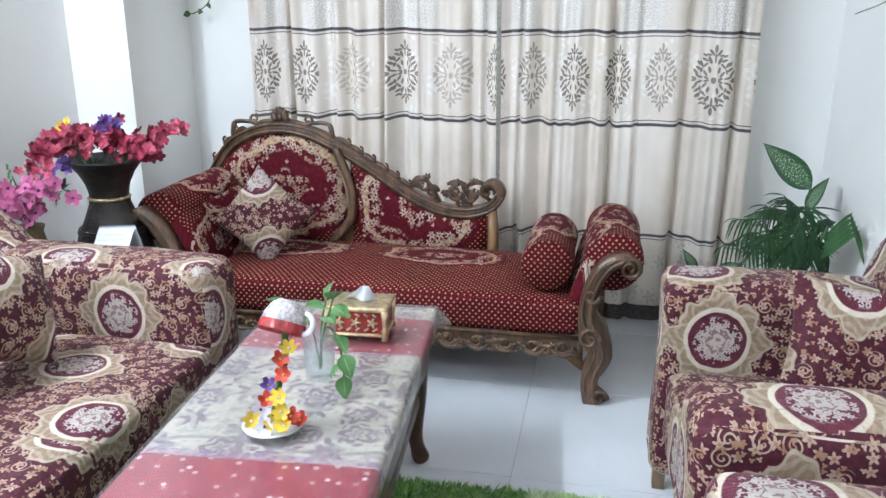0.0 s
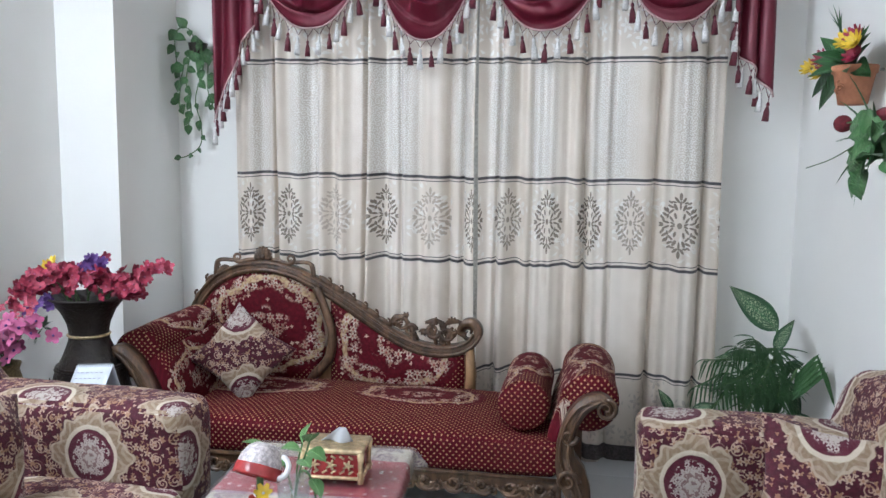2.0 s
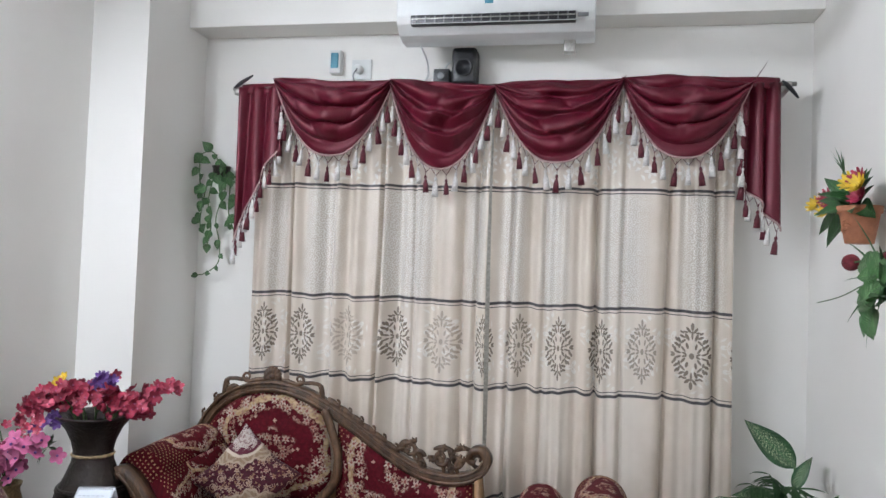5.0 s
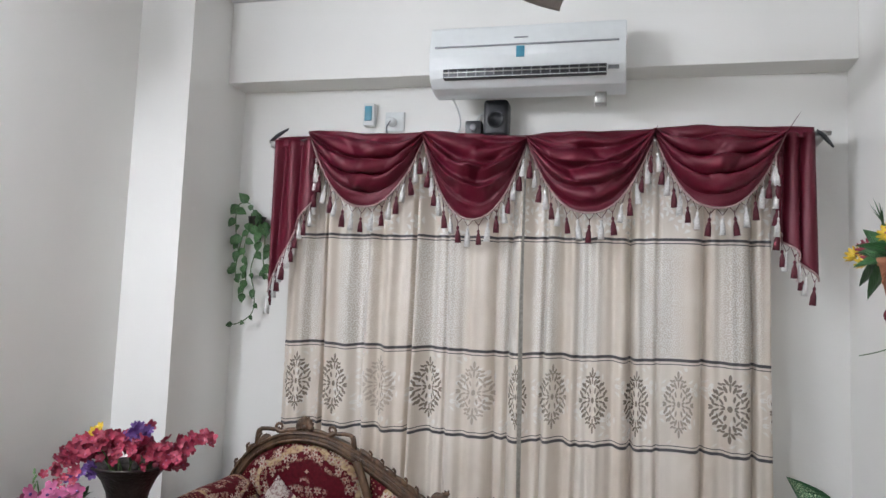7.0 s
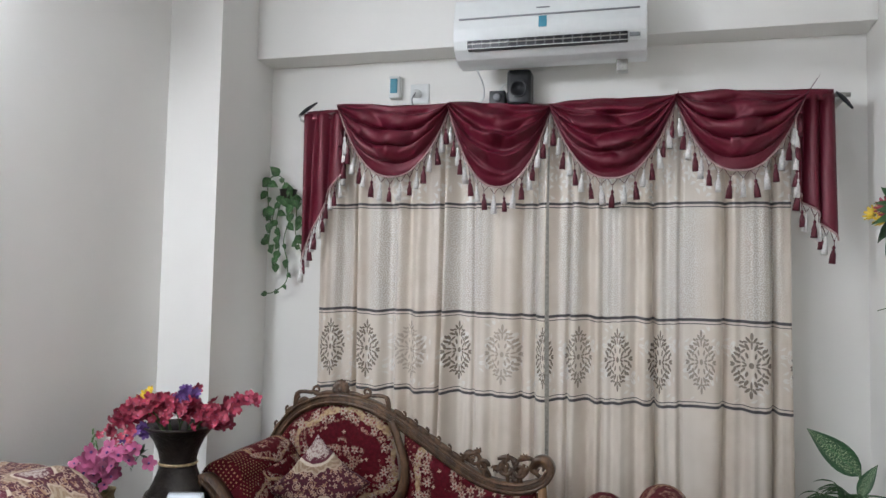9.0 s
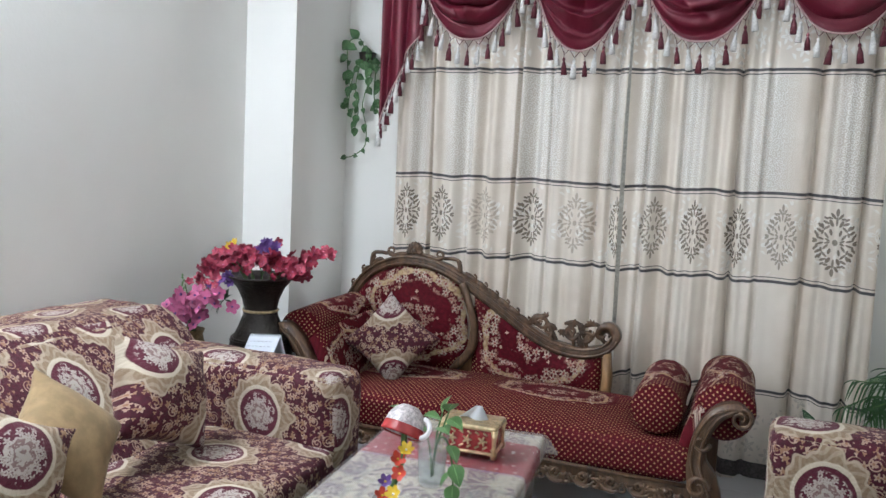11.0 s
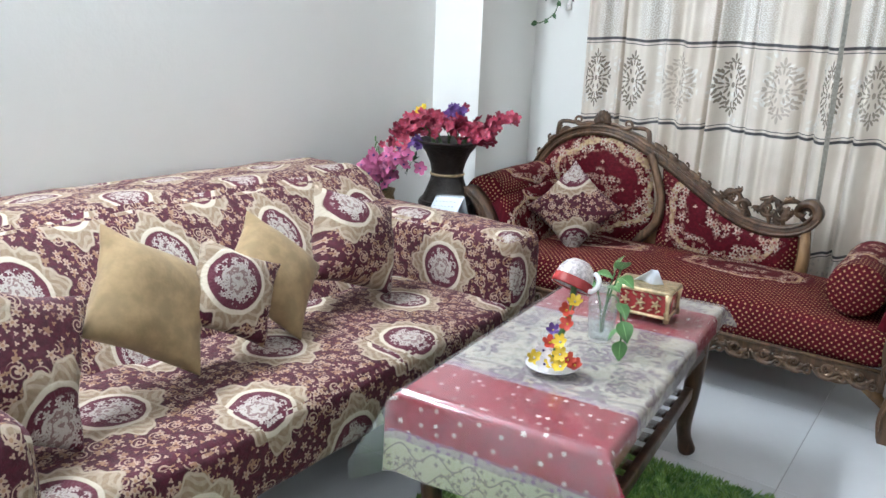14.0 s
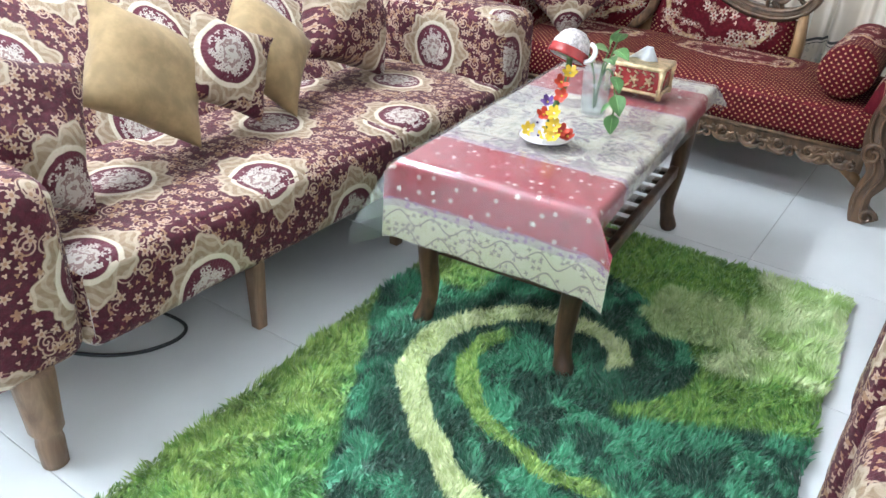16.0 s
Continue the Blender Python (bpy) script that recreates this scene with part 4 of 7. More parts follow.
for k in range(15):
    bm = bmesh.new()
    cx, sg = -1.37 + k * 0.101, 1 if k % 2 else -1
    curl(cx, 0.206, 0.024, 1.3, math.pi * (k % 2), sg, 2.894, 0.010, bm=bm)
    curl(cx + 0.045, 0.190, 0.016, 1.1, math.pi / 2, -sg, 2.892, 0.008, bm=bm)
    for q in range(4):
        a = 0.5 + q * 0.55
        tube([(cx + 0.02 * sg, 2.896, 0.200), (cx + (0.02 + 0.022 * math.cos(a)) * sg, 2.889, 0.200 + 0.018 * math.sin(a)), (cx + (0.02 + 0.040 * math.cos(a)) * sg, 2.895, 0.200 + 0.026 * math.sin(a))], [0.004, 0.0075, 0.003], 6, bm)
    tube(spline([(cx - 0.05, 2.897, 0.212), (cx - 0.02, 2.891, 0.184), (cx + 0.02, 2.890, 0.178), (cx + 0.052, 2.897, 0.205)], 5), [0.004, 0.0045, 0.005, 0.006, 0.007, 0.008, 0.009, 0.009, 0.009, 0.009, 0.008, 0.007, 0.006, 0.005, 0.0045, 0.004], 6, bm)
    part("rail_scroll", bm, CARVED, chaise)
bm = bmesh.new()
tube([(-1.42, 2.898, 0.243), (0.10, 2.898, 0.243)], 0.008, 6, bm)
part("rail_bead", bm, CARVED, chaise)
part("side_rail", rbox((-1.42, 3.50, 0.17), (0.10, 3.54, 0.25), 0.006), CARVED, chaise)


def post(name, pts, ws, y0, y1):
    path = spline([(a, 0, b) for a, b in pts], 5)
    k = len(path) - 1
    wid = [ws[min(int(i / 5), len(ws) - 2)] * (1 - (i % 5) / 5) + ws[min(int(i / 5) + 1, len(ws) - 1)] * ((i % 5) / 5) for i in range(k + 1)]
    return part(name, ribbon([(p.x, p.z) for p in path], wid, y0, y1, 0.007), CARVED, chaise)


R_POST = [(0.175, 0.0), (0.150, 0.045), (0.150, 0.11), (0.178, 0.19), (0.150, 0.27), (0.128, 0.34), (0.140, 0.43), (0.178, 0.505), (0.232, 0.538), (0.272, 0.520), (0.272, 0.485)]
R_WID = [0.085, 0.058, 0.060, 0.085, 0.10, 0.062, 0.052, 0.048, 0.040, 0.032, 0.024]
L_POST = [(-1.425, 0.0), (-1.400, 0.05), (-1.400, 0.12), (-1.425, 0.20), (-1.40, 0.28), (-1.405, 0.36), (-1.435, 0.46), (-1.485, 0.55), (-1.545, 0.605), (-1.595, 0.595), (-1.600, 0.56)]
post("front_post", R_POST, R_WID, 2.885, 2.945)
post("front_post", L_POST, R_WID, 2.885, 2.945)
for pts, sg in ((R_POST, 1), (L_POST, -1)):
    bm = bmesh.new()
    curl(pts[9][0] - 0.012 * sg, pts[9][1] - 0.008, 0.034, 1.5, math.pi / 2, -sg, 2.882, 0.009, bm=bm)
    curl(pts[4][0] - 0.01 * sg, pts[4][1] - 0.02, 0.036, 1.4, 0, sg, 2.882, 0.010, bm=bm)
    curl(pts[6][0], pts[6][1] - 0.02, 0.026, 1.2, 0, -sg, 2.882, 0.008, bm=bm)
    curl(pts[0][0] + 0.01 * sg, 0.03, 0.025, 1.2, 0, sg, 2.882, 0.010, bm=bm)
    path = [(a + 0.012 * sg, 2.882, b) for a, b in pts[1:9]]
    tube(spline(path, 4), 0.006, 6, bm)
    path = [(a - 0.016 * sg, 2.884, b) for a, b in pts[1:9]]
    tube(spline(path, 4), 0.005, 6, bm)
    part("post_carving", bm, CARVED, chaise)
part("bracket", ribbon([(0.02, 0.215), (0.07, 0.17), (0.13, 0.11)], [0.03, 0.05, 0.02], 2.93, 2.95, 0.003), RAWWOOD, chaise)
for px in (-1.40, 0.16):
    bm = rbox((px - 0.03, 3.49, 0), (px + 0.03, 3.55, 0.26), 0.008)
    part("rear_leg", bm, CARVED, chaise)


def arm_pad(name, path, thick, y0, y1, rise):
    """An upholstered arm: a padded board that ends in a roll, closed at the front."""
    pts = spline([(a, 0, b) for a, b in path], 6)
    out = []
    for sgn in (1, -1):
        row = []
        for i, p in enumerate(pts):
            d = (pts[min(i + 1, len(pts) - 1)] - pts[max(i - 1, 0)]).normalized()
            nrm = Vector((-d.z, 0, d.x)) * thick / 2 * sgn
            row.append(p + nrm)
        out.append(row)
    loop = out[0] + out[1][::-1]
    ln = [0.0]
    for a, b in zip(loop, [*loop[1:], loop[0]]):
        ln.append(ln[-1] + (b - a).length)
    m = len(loop)
    ny = 12

    def fn(s, t):
        i = round(s * m) % m
        q = min(t, 1 - t) * 2
        c = sum(loop, Vector()) / m
        k = 1 - 0.06 * max(0, 1 - q * 5) ** 2
        p = Vector((c.x + (loop[i].x - c.x) * k, 0, c.z + (loop[i].z - c.z) * k))
        p += noise.noise_vector(Vector((p.x * 8, t * 4, p.z * 8))) * 0.004
        return p.x, y0 + (y1 - y0) * t, p.z + rise * t

    bm = sheet(m, ny, fn, lambda s, t: (y0 + (y1 - y0) * t, ln[round(s * m)]))
    bmesh.ops.remove_doubles(bm, verts=bm.verts, dist=1e-5)
    holes = [e for e in bm.edges if len(e.link_faces) == 1]
    bmesh.ops.holes_fill(bm, edges=holes, sides=0)
    return part(name, bm, CH_ARM, chaise)


arm_pad("arm_pad", [(0.085, 0.26), (0.095, 0.36), (0.118, 0.45), (0.150, 0.51)], 0.07, 2.95, 3.50, 0.0)
arm_pad("arm_pad", [(-1.385, 0.26), (-1.395, 0.38), (-1.43, 0.49), (-1.475, 0.555)], 0.115, 2.95, 3.50, 0.02)


def roll(name, x, z, r, y0, y1, rise, parent=None, m=CH_ARM):
    ny, nn = 16, 28

    def fn(s, t):
        q = min(t, 1 - t)
        k = r * (1 - max(0, 1 - q / 0.06) ** 2.2) ** 0.5 if q < 0.06 else r
        k = max(k, 0.002) * (1 + 0.02 * math.sin(t * 9 + s * 12))
        a = 2 * math.pi * s
        return x + k * math.cos(a), y0 + (y1 - y0) * (t if 0.06 < t < 0.94 else (t ** 1.6 * 0.06 ** -0.6 if t <= 0.06 else 1 - (1 - t) ** 1.6 * 0.06 ** -0.6)), z + k * math.sin(a) + rise * t

    bm = sheet(nn, 40, fn, lambda s, t: (y0 + (y1 - y0) * t, s * 2 * math.pi * r - 0.04))
    bmesh.ops.remove_doubles(bm, verts=bm.verts, dist=2e-4)
    bmesh.ops.recalc_face_normals(bm, faces=bm.faces)
    layer = bm.loops.layers.uv.verify()
    for f in bm.faces:
        if abs(f.normal.y) > 0.6:
            for l in f.loops:
                l[layer].uv = (l.vert.co.x + 2.4, l.vert.co.z + 0.5)
    return bm


part("arm_roll", roll("arm_roll", 0.205, 0.502, 0.103, 2.955, 3.50, 0.0), CH_ARM, chaise)
part("arm_roll", roll("arm_roll", -1.525, 0.572, 0.098, 2.955, 3.50, 0.015), CH_ARM, chaise)
lone("bolster", roll("bolster", -0.025, 0.474, 0.093, 2.965, 3.44, 0.0), CH_ARM, "crimson gold-spotted velvet bolster against the chaise's arm", "bolster")

# back: arched frame that sweeps down to a scroll
TOP = [(-1.615, 0.42), (-1.612, 0.53), (-1.575, 0.645), (-1.49, 0.765), (-1.37, 0.835), (-1.24, 0.856), (-1.11, 0.835), (-0.985, 0.78), (-0.87, 0.715), (-0.76, 0.645), (-0.65, 0.575),
       (-0.55, 0.530), (-0.45, 0.513), (-0.36, 0.522), (-0.295, 0.555), (-0.265, 0.605), (-0.290, 0.645), (-0.330, 0.640), (-0.345, 0.605), (-0.318, 0.590)]
path = spline([(a, 0, b) for a, b in TOP], 5)
wid = [0.052 if i < 62 else max(0.022, 0.052 - 0.0011 * (i - 62)) for i in range(len(path))]
part("back_frame", ribbon([(p.x, p.z) for p in path], wid, 3.525, 3.585, 0.010), CARVED, chaise, "arched frame ending in a scroll")
bm = bmesh.new()
for off, y in ((0.018, 3.520), (-0.012, 3.522)):
    q = []
    for i, p in enumerate(path[4:75]):
        d = (path[i + 5] - path[i + 3]).normalized()
        q.append(p + Vector((-d.z, 0, d.x)) * off + Vector((0, y, 0)))
    tube(q, 0.006, 6, bm)
part("frame_moulding", bm, CARVED, chaise)


def edge_z(x):
    run = path[:72]
    for a, b in zip(run, run[1:]):
        if a.x <= x <= b.x:
            return a.z + (b.z - a.z) * (x - a.x) / max(1e-6, b.x - a.x)
    return run[-1].z if x > run[-1].x else 0.6


# pierced leaves and scrolls along the top
cx, cz = -1.245, 0.915
bm = bmesh.new()
for k in range(9):
    a = math.pi * (0.0 + k / 8)
    tube(spline([(cx, 3.545, cz - 0.02), (cx + 0.028 * math.cos(a), 3.535, cz - 0.02 + 0.032 * math.sin(a)), (cx + 0.040 * math.cos(a), 3.545, cz - 0.015 + 0.046 * math.sin(a))], 4), [0.006, 0.008, 0.010, 0.011, 0.012, 0.012, 0.011, 0.009, 0.006], 6, bm)
join(bm, lathe([(0.002, -0.012), (0.014, -0.008), (0.018, 0), (0.010, 0.008), (0.002, 0.010)], 12, Matrix.Translation((cx, 3.532, cz - 0.012)) @ pose(0, 0, 0, 90, 0, 0)))
part("crest_shell", bm, CARVED, chaise, "carved shell crest")
for sg in (-1, 1):
    bm = bmesh.new()
    tube(spline([(cx + 0.03 * sg, 3.55, 0.885), (cx + 0.075 * sg, 3.545, 0.882), (cx + 0.115 * sg, 3.545, 0.872), (cx + 0.15 * sg, 3.55, 0.885)], 5), 0.011, 6, bm)
    curl(cx + 0.125 * sg, 0.892, 0.020, 1.2, -math.pi / 2, sg, 3.548, 0.008, bm=bm)
    x0 = cx + 0.15 * sg
    tube(spline([(x0, 3.55, 0.878), (x0 + 0.04 * sg, 3.55, 0.880), (x0 + 0.075 * sg, 3.55, 0.868), (x0 + 0.085 * sg, 3.55, edge_z(x0 + 0.085 * sg) + 0.02)], 5), [0.010] * 10 + [0.013] * 6, 6, bm)
    part("crest_arm", bm, CARVED, chaise)
for k, x in enumerate((-1.60, -1.555, -1.50, -1.44, -0.95, -0.895, -0.84, -0.785, -0.735, -0.68)):
    z = edge_z(x) + 0.030
    rt = x > -1.2
    bm = bmesh.new()
    sg = 1 if rt else -1
    tube(spline([(x - 0.035 * sg, 3.555, z + (0.018 if rt else -0.010) + 0.012), (x - 0.010 * sg, 3.545, z + 0.014), (x + 0.018 * sg, 3.545, z - 0.004), (x + 0.03 * sg, 3.552, z - 0.012)], 4), [0.004, 0.008, 0.011, 0.013, 0.014, 0.014, 0.013, 0.012, 0.011, 0.010, 0.008, 0.006, 0.004], 6, bm)
    curl(x + 0.012 * sg, z + 0.010, 0.013, 1.1, math.pi / 2, -sg, 3.540, 0.006, bm=bm)
    part("carved_leaf", bm, CARVED, chaise)
for x, z, r, st, sn, fat in ((-0.605, 0.625, 0.030, math.pi, -1, 0.012), (-0.565, 0.600, 0.024, 0, 1, 0.011), (-0.465, 0.600, 0.030, 0, -1, 0.012), (-0.40, 0.590, 0.028, math.pi, 1, 0.011), (-0.305, 0.603, 0.040, math.pi / 2, -1, 0.013)):
    bm = bmesh.new()
    curl(x, z, r, 1.35, st, sn, 3.548, fat, bm=bm)
    part("scroll", bm, CARVED, chaise)
for a, b, c in (((-0.66, 0.625), (-0.63, 0.655), (-0.585, 0.645)), ((-0.585, 0.645), (-0.56, 0.60), (-0.53, 0.555)), ((-0.50, 0.635), (-0.455, 0.645), (-0.41, 0.632)), ((-0.41, 0.632), (-0.37, 0.648), (-0.335, 0.640)), ((-0.49, 0.62), (-0.46, 0.58), (-0.45, 0.535)), ((-0.38, 0.62), (-0.40, 0.57), (-0.39, 0.535))):
    bm = bmesh.new()
    tube(spline([(p[0], 3.552, p[1]) for p in (a, b, c)], 5), [0.007, 0.009, 0.011, 0.012, 0.013, 0.013, 0.012, 0.011, 0.010, 0.009, 0.007], 6, bm)
    part("scroll_stem", bm, CARVED, chaise)


for k, (x, z, r) in enumerate(((-0.635, 0.615, 0.020), (-0.585, 0.652, 0.016), (-0.545, 0.570, 0.016), (-0.500, 0.605, 0.018), (-0.470, 0.642, 0.016), (-0.430, 0.612, 0.020), (-0.380, 0.640, 0.016), (-0.365, 0.585, 0.018), (-0.415, 0.560, 0.016))):
    bm = bmesh.new()
    for q in range(5):
        a = k * 1.1 + q * 0.6
        tube([(x, 3.552, z), (x + r * math.cos(a), 3.542, z + r * math.sin(a)), (x + 1.7 * r * math.cos(a + 0.25), 3.550, z + 1.7 * r * math.sin(a + 0.25))], [0.005, 0.0085, 0.003], 6, bm)
    part("carved_leaf", bm, CARVED, chaise)


def pad(name, x0, x1, lean, gap, mat_, bulge=0.055):
    def fn(s, t):
        zlow = 0.325
        x = x0 + (x1 - x0) * s + lean(t)
        top = edge_z(min(max(x, -1.6), -0.31)) - gap
        sw = (max(0, 1 - abs(2 * s - 1) ** 3.5) * max(0, 1 - abs(2 * t - 1) ** 3.5)) ** 0.6
        z = zlow + (top - zlow) * t
        nn = noise.noise(Vector((x * 7, 1, z * 7))) * 0.006
        return x, 3.545 - bulge * sw + nn * sw, z
    bm = sheet(34, 26, fn, None)
    lay_uv(bm, lambda co, nrm: (co.x, co.z))
    return part(name, bm, mat_, chaise)


bend = lambda t: 0.055 * math.sin(math.pi * min(1, t * 1.05)) - 0.02
pad("back_pad", -1.575, -0.985, lambda t: bend(t) * 0.9, 0.020, CH_BACK)
pad("back_pad", -0.93, -0.325, lambda t: bend(t) * (1 - 0.9) + 0.0, 0.020, CH_SIDE)
part("back_panel", ribbon([(a, b - 0.02) for a, b in ((-1.59, 0.42), (-1.2, 0.42), (-0.8, 0.42), (-0.31, 0.42))], [0.20, 0.20, 0.20, 0.20], 3.548, 3.565, 0.002), RAWWOOD, chaise)
div = [(-0.985, 0.775), (-0.945, 0.68), (-0.915, 0.58), (-0.925, 0.47), (-0.985, 0.39), (-1.02, 0.36)]
part("divider", tube(spline([(a, 3.512, b) for a, b in div], 5), [0.020] * 12 + [0.022] * 10 + [0.018, 0.016, 0.014, 0.012], 8), CARVED, chaise, "curved wooden rib between the back pads")
part("end_post", ribbon([(-0.297, 0.30), (-0.292, 0.42), (-0.300, 0.53)], [0.045, 0.040, 0.030], 3.52, 3.57, 0.005), RAWWOOD, chaise)
# ---- curtains, valance and what hangs on the window wall ----
# where each woven ornament hangs, and how wide the folds leave it
ORNAMENTS = [(-1.378, 0.10), (-1.195, 0.10), (-0.963, 0.12), (-0.735, 0.125), (-0.520, 0.13), (-0.322, 0.062), (-0.160, 0.09), (0.003, 0.105), (0.193, 0.072), (0.363, 0.122), (0.565, 0.155)]
PLEATS = [(-1.255, 0.8), (-1.05, 0.25), (-0.828, 1.0), (-0.661, 0.4), (-0.43, 0.3), (-0.365, 0.5), (-0.215, 0.6), (-0.07, 0.25), (0.165, 1.0), (0.28, 0.3), (0.46, 0.45), (0.655, 0.6)]


def woven(x):
    """The way along the cloth at x: it runs faster where the cloth is gathered."""
    gap = 0.22
    for k, ((xa, wa), (xb, wb)) in enumerate(zip(ORNAMENTS, ORNAMENTS[1:])):
        if x < xb or k == len(ORNAMENTS) - 2:
            break
    if x < ORNAMENTS[0][0]:
        return (x - ORNAMENTS[0][0]) * 1.3
    if x > ORNAMENTS[-1][0]:
        return gap * (len(ORNAMENTS) - 1) + (x - ORNAMENTS[-1][0]) * 0.9
    h = xb - xa
    most = 2.6 * gap / h
    a, b = min(0.13 / wa, most) * h, min(0.13 / wb, most) * h
    t = (x - xa) / h
    return gap * k + a * (t ** 3 - 2 * t * t + t) + b * (t ** 3 - t * t) + gap * (3 * t * t - 2 * t ** 3)


def fold(x, z):
    d = 0.045 + 0.013 * math.sin(x * 47 + 2.2 * math.sin(x * 6)) + 0.010 * math.sin(x * 21 + 1) + 0.004 * math.sin(x * 96 + 3 * math.sin(x * 9))
    for e, k in PLEATS:
        e += 0.008 * math.sin(z * 1.7 + e * 9)
        d += k * (0.034 * math.exp(-((x - e - 0.036) / 0.026) ** 2) - 0.058 * math.exp(-((x - e) / 0.010) ** 2))
    return d * (1.15 + 0.16 * (2.2 - z)) + 0.006 * math.sin(z * 3 + x * 9)


def curtain(x0, x1, label):
    w = x1 - x0

    def fn(s, t):
        z = 2.22 - 2.195 * t
        x = x0 + w * s + 0.006 * math.sin(z * 2.4 + s * 20)
        return x, 3.785 - fold(x, z), z + 0.010 * math.sin(x * 17 + 2 * math.sin(x * 6)) * t + 0.012 * (x + 0.3) * (-0.4) - 0.16 * (fold(x, z) - 0.05) * t
    bm = sheet(int(w * 300), 44, fn, lambda s, t: (woven(x0 + w * s), 2.22 - 2.195 * t))
    ob = thing("curtain", ((x0 + x1) / 2, 3.75, 0.02), label, "curtain", "curtain pair")
    part("panel", bm, CURTAIN, ob)
    hem = sheet(int(w * 90), 4, lambda s, t: (x0 + w * s, 3.777 - fold(x0 + w * s, 0.05), 0.098 - 0.07 * t + 0.012 * (x0 + w * s + 0.3) * (-0.4)), lambda s, t: (s * w, t))
    part("hem", hem, GREY_LACE, ob, "grey lace hem band")
    return ob


GREY_LACE = plain("grey_lace", (0.12, 0.10, 0.095), 0.7, 0, 120, 0.6)
curtain(-1.452, -0.312, "cream jacquard curtain panel with a band of ornaments")
curtain(-0.300, 0.735, "cream jacquard curtain panel with dark woven lines")

rod = thing("curtain_rod", (-0.32, 3.70, 2.26), "thin steel curtain rod on wall brackets", "curtain rod")
part("rod", tube([(-1.58, 3.70, 2.245), (0.96, 3.70, 2.235)], 0.010, 10), STEEL, rod)
for x in (-1.56, -0.30, 0.93):
    part("bracket", rbox((x - 0.012, 3.69, 2.215), (x + 0.012, 3.882, 2.245), 0.003), STEEL, rod)
part("finial", tube(spline([(-1.58, 3.70, 2.245), (-1.53, 3.68, 2.27), (-1.47, 3.67, 2.30)], 4), [0.006, 0.008, 0.009, 0.010, 0.010, 0.009, 0.008, 0.006, 0.004], 6), BLACK_PLASTIC, rod)
part("finial", tube(spline([(0.90, 3.68, 2.245), (0.93, 3.68, 2.215), (0.965, 3.68, 2.17)], 4), [0.004, 0.006, 0.008, 0.009, 0.010, 0.009, 0.008, 0.006, 0.004], 6), BLACK_PLASTIC, rod)

valance = thing("valance", (-0.32, 3.66, 2.24), "burgundy satin swag valance with tassel fringe", "valance")


def tassel(name, material, h):
    bm = lathe([(0.0015, 0), (0.0045, -0.004), (0.0055, -0.009), (0.003, -0.013), (0.005, -0.017), (0.0085, -0.030), (0.0105, -h), (0.001, -h + 0.002)], 9)
    tube([(0, 0, 0.02), (0, 0, 0)], 0.0012, 4, bm)
    bmesh.ops.recalc_face_normals(bm, faces=bm.faces)
    me = bpy.data.meshes.new(name)
    bm.to_mesh(me)
    bm.free()
    me.polygons.foreach_set("use_smooth", [True] * len(me.polygons))
    me.materials.append(material)
    return me


T_WHITE, T_WINE = tassel("white_tassel", WHITE_THREAD, 0.062), tassel("wine_tassel", WINE_THREAD, 0.058)
rnd = random.Random(4)


def fringe(edge, step=0.052, first=0):
    """Cord along an edge, a net of loops below it, and tassels in two colours."""
    part("cord", tube(edge, 0.0045, 6), CORD, valance, "pale twisted cord")
    run, acc, spots = 0.0, step * 0.4, []
    for a, b in zip(edge, edge[1:]):
        run += (b - a).length
        if run > acc:
            spots.append(b.copy())
            acc += step
    net = bmesh.new()
    for a, b in zip(spots, spots[1:]):
        mid = (a + b) / 2 + Vector((0, -0.004, -0.036))
        tube([a, mid], 0.0016, 4, net)
        tube([mid, b], 0.0016, 4, net)
    if len(spots) > 1:
        part("fringe_net", net, WINE_THREAD, valance)
    for k, (a, b) in enumerate(zip(spots, spots[1:])):
        white = (k + first) % 2 == 0
        p = (a + b) / 2 + Vector((0, -0.006 - rnd.random() * 0.006, -0.036 - (0.012 if not white else 0.0) - rnd.random() * 0.008))
        ob = inst("tassel", T_WHITE if white else T_WINE, Matrix.Translation(p) @ pose(0, 0, 0, rnd.uniform(-7, 7), rnd.uniform(-7, 7), 0) @ Matrix.Scale(rnd.uniform(1.2, 1.45), 4), valance)


